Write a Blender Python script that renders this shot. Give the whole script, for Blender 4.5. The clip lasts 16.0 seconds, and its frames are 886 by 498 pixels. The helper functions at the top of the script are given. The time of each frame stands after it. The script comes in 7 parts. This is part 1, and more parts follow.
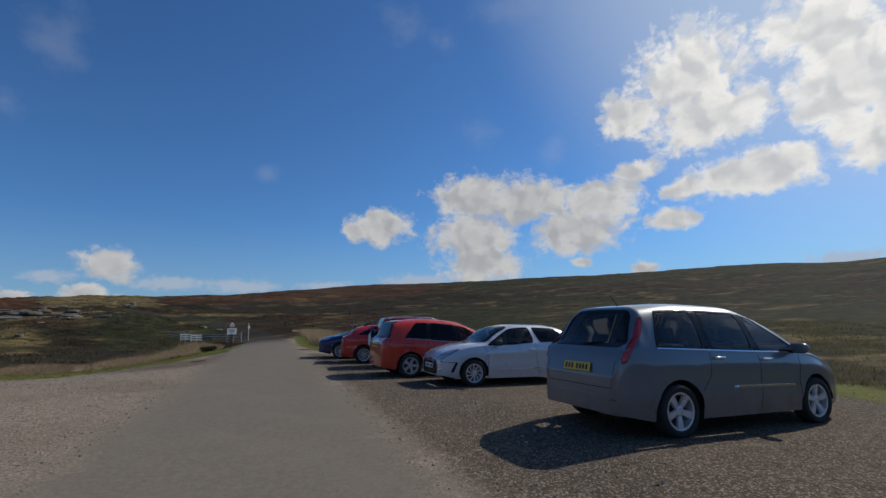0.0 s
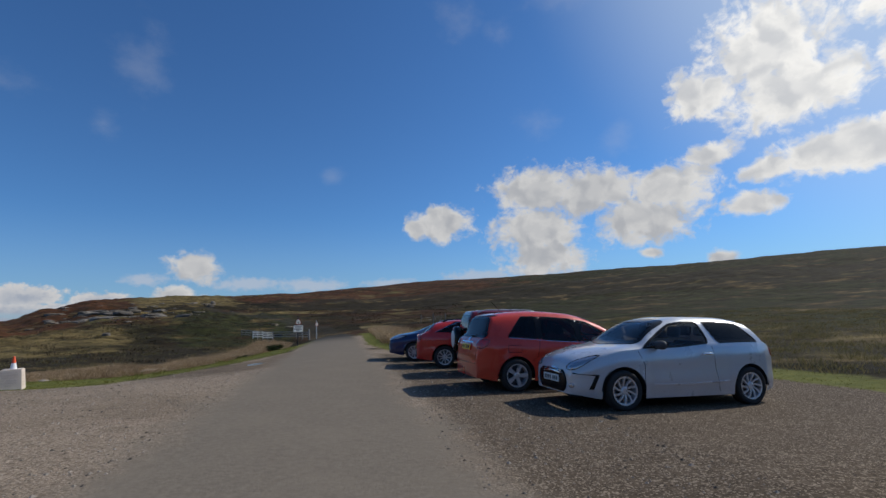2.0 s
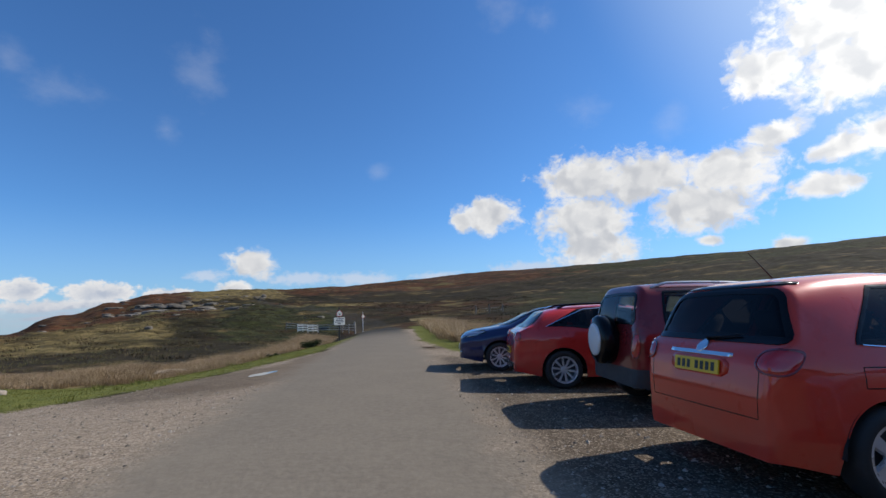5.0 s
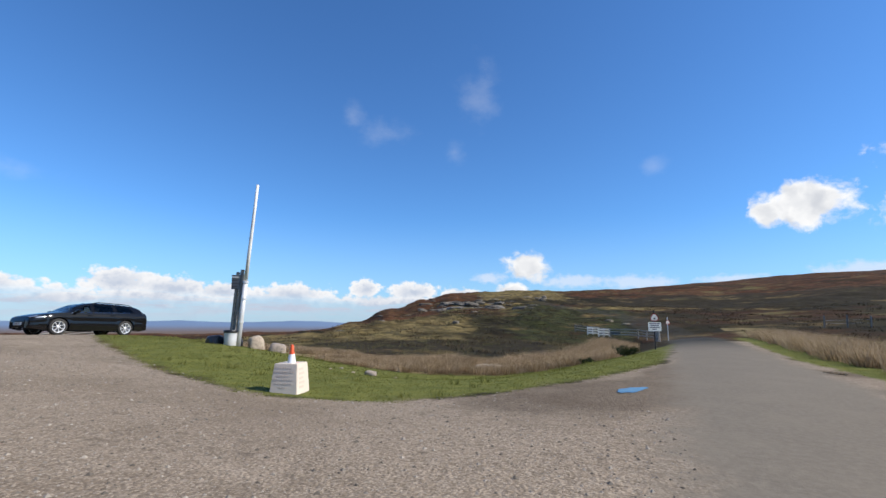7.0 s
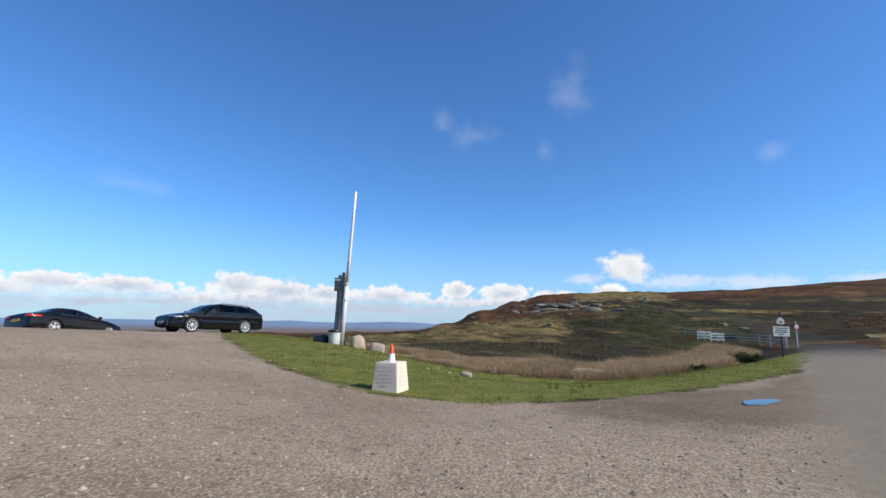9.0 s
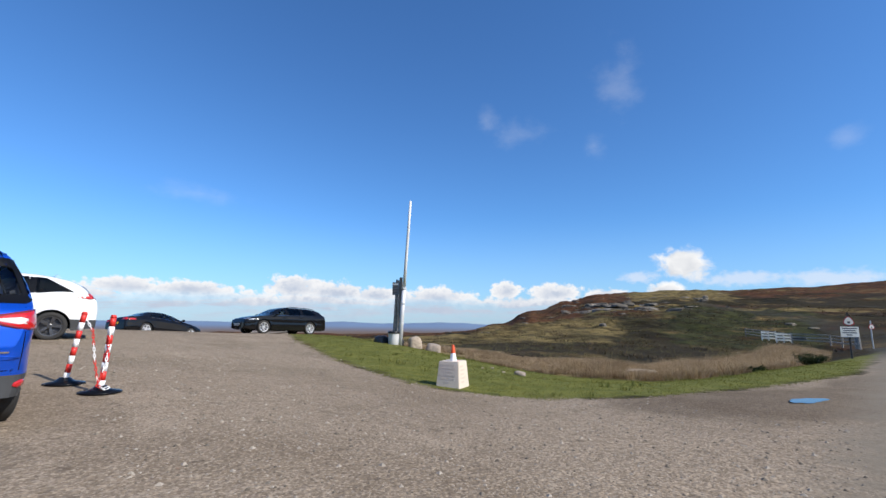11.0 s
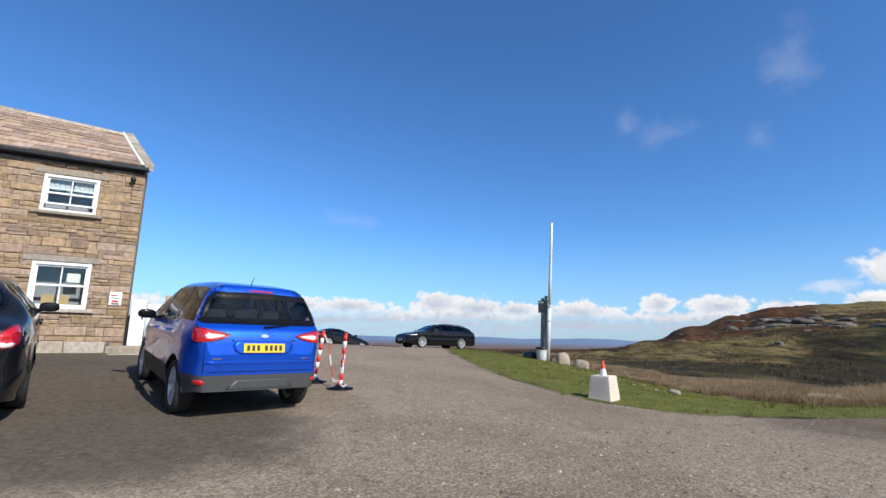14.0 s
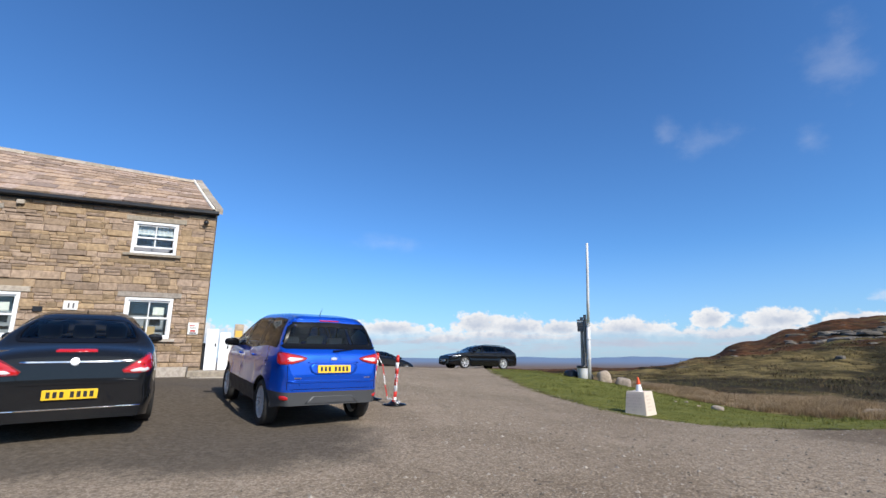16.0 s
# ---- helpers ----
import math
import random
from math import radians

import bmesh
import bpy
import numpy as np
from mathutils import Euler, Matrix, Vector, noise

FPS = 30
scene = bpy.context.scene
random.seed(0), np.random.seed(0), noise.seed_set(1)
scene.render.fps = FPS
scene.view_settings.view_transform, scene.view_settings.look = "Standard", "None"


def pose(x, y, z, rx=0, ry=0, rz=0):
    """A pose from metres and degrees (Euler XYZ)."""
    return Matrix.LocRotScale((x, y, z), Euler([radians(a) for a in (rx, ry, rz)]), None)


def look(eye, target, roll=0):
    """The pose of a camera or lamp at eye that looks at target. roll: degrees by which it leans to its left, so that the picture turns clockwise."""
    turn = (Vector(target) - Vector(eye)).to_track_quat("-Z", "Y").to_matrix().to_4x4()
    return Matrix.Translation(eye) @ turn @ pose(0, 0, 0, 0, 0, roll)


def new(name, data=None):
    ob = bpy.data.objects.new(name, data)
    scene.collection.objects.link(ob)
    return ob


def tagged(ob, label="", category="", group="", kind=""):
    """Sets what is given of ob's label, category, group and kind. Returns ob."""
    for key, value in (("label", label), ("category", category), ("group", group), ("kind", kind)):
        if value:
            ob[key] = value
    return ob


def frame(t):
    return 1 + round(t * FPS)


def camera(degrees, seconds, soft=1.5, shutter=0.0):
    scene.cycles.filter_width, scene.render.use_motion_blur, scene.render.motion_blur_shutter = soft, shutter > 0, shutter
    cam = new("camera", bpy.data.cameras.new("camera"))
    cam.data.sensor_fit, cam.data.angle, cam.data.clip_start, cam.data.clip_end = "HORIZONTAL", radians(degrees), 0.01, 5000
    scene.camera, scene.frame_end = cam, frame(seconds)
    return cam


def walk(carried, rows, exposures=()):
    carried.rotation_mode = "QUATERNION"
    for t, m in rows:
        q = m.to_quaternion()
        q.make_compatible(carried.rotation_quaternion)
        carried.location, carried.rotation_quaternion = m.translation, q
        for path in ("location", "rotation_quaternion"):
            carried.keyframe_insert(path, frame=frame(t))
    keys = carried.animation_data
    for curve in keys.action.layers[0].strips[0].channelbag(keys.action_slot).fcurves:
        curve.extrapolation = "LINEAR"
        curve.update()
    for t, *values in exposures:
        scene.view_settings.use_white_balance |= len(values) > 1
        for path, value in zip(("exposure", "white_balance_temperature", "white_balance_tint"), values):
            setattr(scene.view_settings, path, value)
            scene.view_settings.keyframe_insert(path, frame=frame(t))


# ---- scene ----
cam = camera(87.2, 16.0)
PATH = [
    (0.0, pose(1.020, -10.317, 1.340, 98.87, 1.41, -14.46)),
    (0.5, pose(1.061, -9.370, 1.338, 98.80, 1.83, -13.78)),
    (1.0, pose(1.059, -8.392, 1.323, 98.66, 2.14, -11.93)),
    (1.5, pose(0.941, -7.557, 1.330, 98.57, 2.31, -8.96)),
    (2.0, pose(0.864, -6.663, 1.334, 98.55, 2.08, -6.73)),
    (2.5, pose(0.887, -5.669, 1.307, 98.43, 1.92, -5.67)),
    (3.0, pose(1.042, -4.559, 1.288, 98.09, 1.96, -6.36)),
    (3.2, pose(1.113, -4.095, 1.285, 97.94, 2.12, -6.94)),
    (5.3, pose(0.039, -0.074, 1.243, 97.93, 2.52, 2.65)),
    (5.5, pose(-0.230, 0.200, 1.250, 98.18, 2.10, 6.72)),
    (6.0, pose(-0.950, 0.730, 1.262, 98.64, 0.86, 16.14)),
    (6.5, pose(-1.609, 1.117, 1.266, 98.80, -0.25, 24.53)),
    (7.0, pose(-2.124, 1.402, 1.238, 98.68, -0.64, 31.52)),
    (7.5, pose(-2.417, 1.555, 1.227, 98.46, -0.80, 36.71)),
    (8.0, pose(-2.413, 1.557, 1.221, 98.46, -0.87, 39.94)),
    (8.2, pose(-2.385, 1.551, 1.216, 98.61, -0.96, 40.92)),
    (10.5, pose(-1.923, 0.929, 1.258, 98.49, -0.88, 45.39)),
    (11.0, pose(-1.719, 0.651, 1.269, 98.69, -0.85, 48.67)),
    (11.5, pose(-1.551, 0.383, 1.279, 98.96, -0.85, 52.41)),
    (12.0, pose(-1.461, 0.232, 1.301, 99.19, -0.99, 55.22)),
    (12.5, pose(-1.405, 0.158, 1.293, 99.27, -1.02, 57.68)),
    (13.0, pose(-1.260, -0.011, 1.301, 99.26, -1.13, 59.68)),
    (13.5, pose(-0.952, -0.236, 1.305, 99.60, -1.35, 62.73)),
    (14.0, pose(-0.605, -0.453, 1.310, 100.23, -1.18, 65.66)),
    (14.5, pose(-0.263, -0.614, 1.314, 101.25, -0.49, 68.04)),
    (15.0, pose(-0.103, -0.698, 1.315, 102.02, -0.04, 69.66)),
    (15.5, pose(0.085, -0.792, 1.315, 102.37, 0.14, 70.56)),
    (16.0, pose(0.365, -0.878, 1.302, 102.67, -0.08, 70.69)),
]
EXPOSURES = [(0.0, -0.70), (1.5, -0.60), (3.0, -0.45), (5.3, -0.05), (7.0, 0.18), (12.5, 0.15), (16.0, 0.12)]
walk(cam, PATH, EXPOSURES)


# ---- world, sun ----
SUN_AZ, SUN_EL = radians(21.0), radians(38.0)
SUN_WAY = (math.cos(SUN_AZ) * math.cos(SUN_EL), math.sin(SUN_AZ) * math.cos(SUN_EL), math.sin(SUN_EL))


def build_world():
    w = bpy.data.worlds.new("sky")
    scene.world = w
    w.use_nodes = True
    nt = w.node_tree
    N, Lk = nt.nodes, nt.links
    N.clear()

    def math_node(op, a, b=None, c=None):
        n = N.new("ShaderNodeMath")
        n.operation = op
        for k, v in enumerate((a, b, c)):
            if v is None:
                continue
            if isinstance(v, (int, float)):
                n.inputs[k].default_value = v
            else:
                Lk.new(v, n.inputs[k])
        return n.outputs[0]

    def ramp(v, lo, hi, a=0.0, b=1.0, smooth=True):
        n = N.new("ShaderNodeMapRange")
        n.interpolation_type = "SMOOTHSTEP" if smooth else "LINEAR"
        n.inputs[1].default_value, n.inputs[2].default_value = lo, hi
        n.inputs[3].default_value, n.inputs[4].default_value = a, b
        Lk.new(v, n.inputs[0])
        return n.outputs[0]

    def vec(op, a, b):
        n = N.new("ShaderNodeVectorMath")
        n.operation = op
        Lk.new(a, n.inputs[0])
        if isinstance(b, tuple):
            n.inputs[1].default_value = b
        elif b is not None:
            Lk.new(b, n.inputs[1])
        return n

    sky = N.new("ShaderNodeTexSky")
    sky.sky_type = "NISHITA"
    sky.sun_disc = False
    sky.sun_elevation = SUN_EL
    sky.sun_rotation = math.pi / 2 - SUN_AZ
    sky.altitude = 500
    sky.air_density, sky.dust_density, sky.ozone_density = SKY_AIR, SKY_DUST, SKY_OZONE
    co = N.new("ShaderNodeTexCoord").outputs["Generated"]
    sep = N.new("ShaderNodeSeparateXYZ")
    Lk.new(co, sep.inputs[0])
    X, Y, Z = sep.outputs
    # angles in degrees: azimuth and elevation
    az = math_node("MULTIPLY", math_node("ARCTAN2", Y, X), 57.29578)
    el = math_node("MULTIPLY", math_node("ARCSINE", Z), 57.29578)
    comb = N.new("ShaderNodeCombineXYZ")
    Lk.new(az, comb.inputs[0])
    Lk.new(el, comb.inputs[1])
    flat = comb.outputs[0]
    wide = vec("MULTIPLY", flat, (1.0, 1.45, 1.0)).outputs[0]

    def fbm(scale, detail, rough, src, off=0.0):
        n = N.new("ShaderNodeTexNoise")
        n.inputs["Scale"].default_value = scale
        n.inputs["Detail"].default_value = detail
        n.inputs["Roughness"].default_value = rough
        Lk.new(vec("ADD", src, (off, off * 0.7, off)).outputs[0], n.inputs["Vector"])
        return n.outputs[0]

    def cells(scale, src, detail=3.0):
        """Heaped, rounded cells: 0 in the clefts, about 1 on the domes."""
        n = N.new("ShaderNodeTexVoronoi")
        n.voronoi_dimensions, n.feature, n.normalize = "2D", "SMOOTH_F1", True
        n.inputs["Scale"].default_value, n.inputs["Detail"].default_value = scale, detail
        n.inputs["Roughness"].default_value, n.inputs["Lacunarity"].default_value = 0.55, 2.3
        n.inputs["Smoothness"].default_value = 0.45
        Lk.new(src, n.inputs["Vector"])
        return math_node("SUBTRACT", 1.0, math_node("MULTIPLY", n.outputs["Distance"], 2.0))

    wn = N.new("ShaderNodeTexNoise")
    wn.inputs["Scale"].default_value, wn.inputs["Detail"].default_value = 0.30, 4.0
    Lk.new(flat, wn.inputs["Vector"])
    warp = vec("MULTIPLY", vec("SUBTRACT", wn.outputs["Color"], (0.5, 0.5, 0.5)).outputs[0], (4.2, 3.0, 0.0)).outputs[0]
    bent_flat = vec("ADD", flat, warp).outputs[0]
    to_sun = vec("ADD", bent_flat, (-0.8, 1.1, 0.0)).outputs[0]
    wisp = fbm(0.22, 6, 0.62, wide, 31.0)
    soft = fbm(0.9, 5, 0.60, wide, 11.0)

    def blobs(rows, src=None):
        """Highest value of 1 - distance over the rows (azimuth, elevation, half width, half height)."""
        best = None
        for a, e, hw, hh in rows:
            d = vec("MULTIPLY", vec("SUBTRACT", src or flat, (a, e, 0)).outputs[0], (1 / hw, 1 / hh, 0))
            ln = vec("LENGTH", d.outputs[0], None).outputs["Value"]
            v = math_node("SUBTRACT", 1.0, ln)
            best = v if best is None else math_node("MAXIMUM", best, v)
        return best

    # heaped clouds
    lumps = cells(0.34, bent_flat)
    soft_lumps, lumps_up = cells(0.26, bent_flat, 1.2), cells(0.26, to_sun, 1.2)
    heaped = blobs(CUMULUS, vec("ADD", flat, vec("MULTIPLY", warp, (0.35, 0.30, 0.0)).outputs[0]).outputs[0])
    dens = math_node("ADD", math_node("SUBTRACT", heaped, 0.09), math_node("MULTIPLY", math_node("SUBTRACT", lumps, 0.45), 0.62))
    dens = math_node("ADD", dens, math_node("MULTIPLY", math_node("SUBTRACT", soft, 0.5), 0.55))
    mask = ramp(dens, -0.08, 0.42)
    lit = ramp(math_node("SUBTRACT", soft_lumps, lumps_up), -0.45, 0.30, 0.35, 1.0)
    core = ramp(dens, 0.25, 0.85, 1.0, 0.62)
    shade = math_node("MAXIMUM", math_node("MULTIPLY", lit, core), ramp(dens, 0.45, 0.05, 0.0, 0.85))
    # thin wisps
    thin = blobs(WISPS)
    dens2 = math_node("ADD", thin, math_node("MULTIPLY", math_node("SUBTRACT", wisp, 0.5), 2.2))
    mask2 = math_node("MULTIPLY", ramp(dens2, 0.0, 1.4), 0.14)
    # flat grey slips of cloud low in the sky
    slips = math_node("ADD", blobs(SLIPS), math_node("MULTIPLY", math_node("SUBTRACT", soft, 0.5), 1.6))
    mask3 = math_node("MULTIPLY", ramp(slips, -0.1, 0.7), 0.75)
    # the far bank: small domes over layered streaks
    domes = cells(0.62, vec("ADD", vec("MULTIPLY", flat, (1.0, 1.25, 1.0)).outputs[0], vec("MULTIPLY", warp, (0.20, 0.16, 0.0)).outputs[0]).outputs[0], 2.5)
    tops = fbm(0.16, 3, 0.55, vec("MULTIPLY", flat, (1.0, 0.0, 1.0)).outputs[0], 7.0)
    rise = math_node("MULTIPLY_ADD", tops, 3.0, BANK_RISE)
    over = math_node("MULTIPLY", math_node("SUBTRACT", rise, el), 0.55)
    over = math_node("MAXIMUM", over, blobs(BANK))
    over = math_node("ADD", over, math_node("MULTIPLY", math_node("SUBTRACT", domes, 0.35), 0.70))
    over = math_node("ADD", over, math_node("MULTIPLY", math_node("SUBTRACT", soft, 0.5), 0.7))
    streak = fbm(0.42, 6, 0.6, vec("MULTIPLY", flat, (0.35, 2.6, 1.0)).outputs[0], 3.0)
    gaps = math_node("MAXIMUM", ramp(streak, 0.40, 0.60), ramp(el, 1.7, 3.0))
    bank = math_node("MULTIPLY", ramp(over, 0.0, 0.36), math_node("MULTIPLY_ADD", gaps, 0.52, 0.48))
    bank = math_node("MULTIPLY", bank, math_node("MULTIPLY", ramp(el, -0.4, 1.0, 0.45, 1.0), ramp(math_node("ABSOLUTE", math_node("SUBTRACT", az, 60.0)), 44.0, 58.0)))

    def mix(f, a, b):
        n = N.new("ShaderNodeMix")
        n.data_type = "RGBA"
        Lk.new(f, n.inputs[0])
        for k, v in ((6, a), (7, b)):
            if isinstance(v, tuple):
                n.inputs[k].default_value = (*v, 1)
            else:
                Lk.new(v, n.inputs[k])
        return n.outputs[2]

    white = mix(shade, CLOUD_GREY, CLOUD_WHITE)
    white = mix(ramp(vec("DOT_PRODUCT", co, SUN_WAY).outputs["Value"], 0.70, 0.97, 0.0, 0.8), white, vec("MULTIPLY", white, (1.75, 1.72, 1.65)).outputs[0])
    bank_shade = math_node("MULTIPLY", ramp(over, 0.25, 1.15, 1.0, 0.15), ramp(domes, 0.0, 0.55, 0.55, 1.0))
    bank_col = mix(bank_shade, BANK_GREY, BANK_WHITE)
    haze = ramp(el, 0.0, 13.0, 0.40, 0.0)
    base = vec("MULTIPLY", sky.outputs[0], SKY_TINT).outputs[0]
    base = mix(haze, base, HAZE)
    near_sun = vec("DOT_PRODUCT", co, SUN_WAY).outputs["Value"]
    base = mix(ramp(near_sun, 0.76, 1.0, 0.0, 0.70), base, AUREOLE)
    c = mix(mask2, base, BANK_WHITE)
    c = mix(mask3, c, SLIP_GREY)
    c = mix(bank, c, bank_col)
    c = mix(mask, c, white)
    bg = N.new("ShaderNodeBackground")
    Lk.new(c, bg.inputs[0])
    bg.inputs[1].default_value = SKY_STRENGTH
    out = N.new("ShaderNodeOutputWorld")
    Lk.new(bg.outputs[0], out.inputs[0])


SKY_STRENGTH, SKY_AIR, SKY_DUST, SKY_OZONE = 0.10, 1.0, 0.4, 2.0
SKY_TINT = (0.60, 1.06, 1.56)
CLOUD_WHITE, CLOUD_GREY, BANK_WHITE, BANK_GREY, HAZE = (9.0, 9.0, 9.0), (5.0, 5.3, 5.9), (8.5, 8.5, 8.6), (4.3, 5.0, 6.3), (3.9, 5.4, 7.8)
SLIP_GREY = (6.4, 7.2, 8.6)
AUREOLE = (8.5, 10.0, 12.0)
BANK_RISE = 1.75
CUMULUS = [
    (45.3, 25.5, 7.2, 6.0), (44.1, 20.7, 8.4, 4.6), (52.2, 22.6, 4.4, 3.4), (33.1, 26.9, 7.0, 4.6), (32.0, 21.2, 6.8, 7.0), (30.2, 15.9, 5.0, 4.6), (40.7, 14.4, 7.8, 3.3),
    (37.3, 14.8, 4.0, 2.4), (46.8, 13.8, 3.2, 1.7), (24.0, 20.0, 7.0, 8.0), (70.4, 15.0, 7.8, 3.5), (64.9, 14.0, 7.4, 4.0), (56.2, 13.6, 6.2, 3.4), (59.0, 10.4, 7.6, 3.5),
    (71.3, 10.2, 7.0, 4.2), (70.8, 7.0, 6.6, 3.2), (51.8, 16.4, 3.4, 1.6), (83.3, 11.5, 5.0, 2.9), (48.5, 10.6, 3.4, 1.6), (58.8, 6.6, 1.7, 0.8), (51.9, 5.4, 1.9, 1.2),
    (111.2, 6.5, 3.2, 2.2), (86.2, 11.2, 1.6, 1.6), (113.0, 3.6, 2.4, 1.2)]
WISPS = [
    (133.4, 24.0, 2.0, 2.2), (129.5, 22.2, 5.2, 2.0), (117.2, 26.8, 3.6, 4.4), (120.3, 20.4, 1.9, 1.9), (70.1, 22.9, 3.6, 2.4), (61.1, 19.7, 2.6, 2.2), (96.5, 17.4, 2.0, 1.6),
    (80.0, 34.8, 3.8, 2.8), (74.2, 33.1, 3.0, 1.6), (66.5, 35.5, 5.6, 2.6), (167.3, 13.3, 6.0, 1.2)]
SLIPS = [
    (115.9, 5.1, 2.6, 0.7), (106.0, 4.7, 4.8, 0.9), (99.0, 4.5, 4.8, 1.0), (89.6, 4.4, 4.0, 0.8), (78.1, 5.0, 5.6, 1.0), (34.2, 4.9, 4.0, 0.9), (72.0, 5.4, 6.0, 1.2)]
BANK = [
    (156.4, 3.5, 3.8, 1.6), (151.8, 3.0, 5.2, 1.5), (146.8, 2.8, 3.6, 1.3), (139.4, 2.6, 5.0, 1.5), (131.0, 3.5, 2.0, 1.4), (125.3, 3.3, 3.8, 1.3), (119.4, 3.0, 2.8, 1.1),
    (113.1, 3.4, 2.6, 1.1), (167.0, 2.8, 5.2, 1.2), (173.0, 2.9, 3.8, 1.1), (185.5, 3.1, 3.4, 1.2), (90.3, 4.5, 1.4, 0.6)]
build_world()
sun = new("sun", bpy.data.lights.new("sun", "SUN"))
sun.data.energy, sun.data.angle, sun.data.color = 5.0, radians(0.53), (1.0, 0.95, 0.88)
sun.matrix_world = look(Vector(SUN_WAY) * 50, (0, 0, 0))


# ---- materials ----
class Mat:
    """A node material with short calls for its nodes."""

    def __init__(self, name):
        self.m = bpy.data.materials.new(name)
        self.m.use_nodes = True
        self.t = self.m.node_tree
        self.b = self.t.nodes["Principled BSDF"]

    def link(self, v, socket):
        if isinstance(v, (int, float)):
            socket.default_value = v
        elif isinstance(v, tuple):
            socket.default_value = (*v, 1) if len(v) == 3 and socket.type == "RGBA" else v
        else:
            self.t.links.new(v, socket)
        return self

    def set(self, name, v):
        return self.link(v, self.b.inputs[name])

    def node(self, kind):
        return self.t.nodes.new(kind)

    def co(self, which="Object"):
        return self.node("ShaderNodeTexCoord").outputs[which]

    def world(self):
        return self.node("ShaderNodeNewGeometry").outputs["Position"]

    def scale(self, v, s):
        n = self.node("ShaderNodeVectorMath")
        n.operation = "MULTIPLY"
        self.link(v, n.inputs[0])
        n.inputs[1].default_value = s
        return n.outputs[0]

    def noise(self, v, scale, detail=4, rough=0.55):
        n = self.node("ShaderNodeTexNoise")
        n.inputs["Scale"].default_value, n.inputs["Detail"].default_value, n.inputs["Roughness"].default_value = scale, detail, rough
        self.link(v, n.inputs["Vector"])
        return n.outputs[0]

    def voronoi(self, v, scale, feature="F1", out="Distance"):
        n = self.node("ShaderNodeTexVoronoi")
        n.feature = feature
        n.inputs["Scale"].default_value = scale
        self.link(v, n.inputs["Vector"])
        return n.outputs[out]

    def ramp(self, v, lo, hi, a=0.0, b=1.0):
        n = self.node("ShaderNodeMapRange")
        n.interpolation_type = "SMOOTHSTEP"
        for k, x in ((1, lo), (2, hi), (3, a), (4, b)):
            n.inputs[k].default_value = x
        self.link(v, n.inputs[0])
        return n.outputs[0]

    def math(self, op, a, b=0.0):
        n = self.node("ShaderNodeMath")
        n.operation = op
        self.link(a, n.inputs[0]).link(b, n.inputs[1])
        return n.outputs[0]

    def mix(self, f, a, b, mode="MIX"):
        n = self.node("ShaderNodeMix")
        n.data_type, n.blend_type = "RGBA", mode
        self.link(f, n.inputs[0]).link(a, n.inputs[6]).link(b, n.inputs[7])
        return n.outputs[2]

    def bump(self, h, dist, strength=1.0):
        n = self.node("ShaderNodeBump")
        n.inputs["Distance"].default_value, n.inputs["Strength"].default_value = dist, strength
        self.link(h, n.inputs["Height"])
        self.link(n.outputs[0], self.b.inputs["Normal"])
        return self

    def random(self):
        return self.node("ShaderNodeObjectInfo").outputs["Random"]

    def island(self):
        return self.node("ShaderNodeNewGeometry").outputs["Random Per Island"]

    def attr(self, name, out="Fac"):
        n = self.node("ShaderNodeAttribute")
        n.attribute_name = name
        return n.outputs[out]


def plain(name, color, rough=0.6, metal=0.0, grain=0.0, coat=0.0, scale=30.0):
    """A simple surface with slight mottling and fine bump."""
    k = Mat(name)
    co = k.co()
    n = k.noise(co, scale, 5)
    n2 = k.noise(co, scale * 0.12, 3)
    dark = tuple(c * (1 - grain) for c in color)
    light = tuple(min(1, c * (1 + grain)) for c in color)
    k.set("Base Color", k.mix(k.math("MULTIPLY", k.math("ADD", n, n2), 0.5), dark, light))
    k.set("Roughness", k.ramp(n2, 0.3, 0.7, max(0.02, rough - 0.06), min(1, rough + 0.06)))
    k.set("Metallic", metal)
    if coat:
        k.set("Coat Weight", coat).set("Coat Roughness", 0.03)
    if grain > 0.08:
        k.bump(n, 0.004, 0.4)
    return k.m


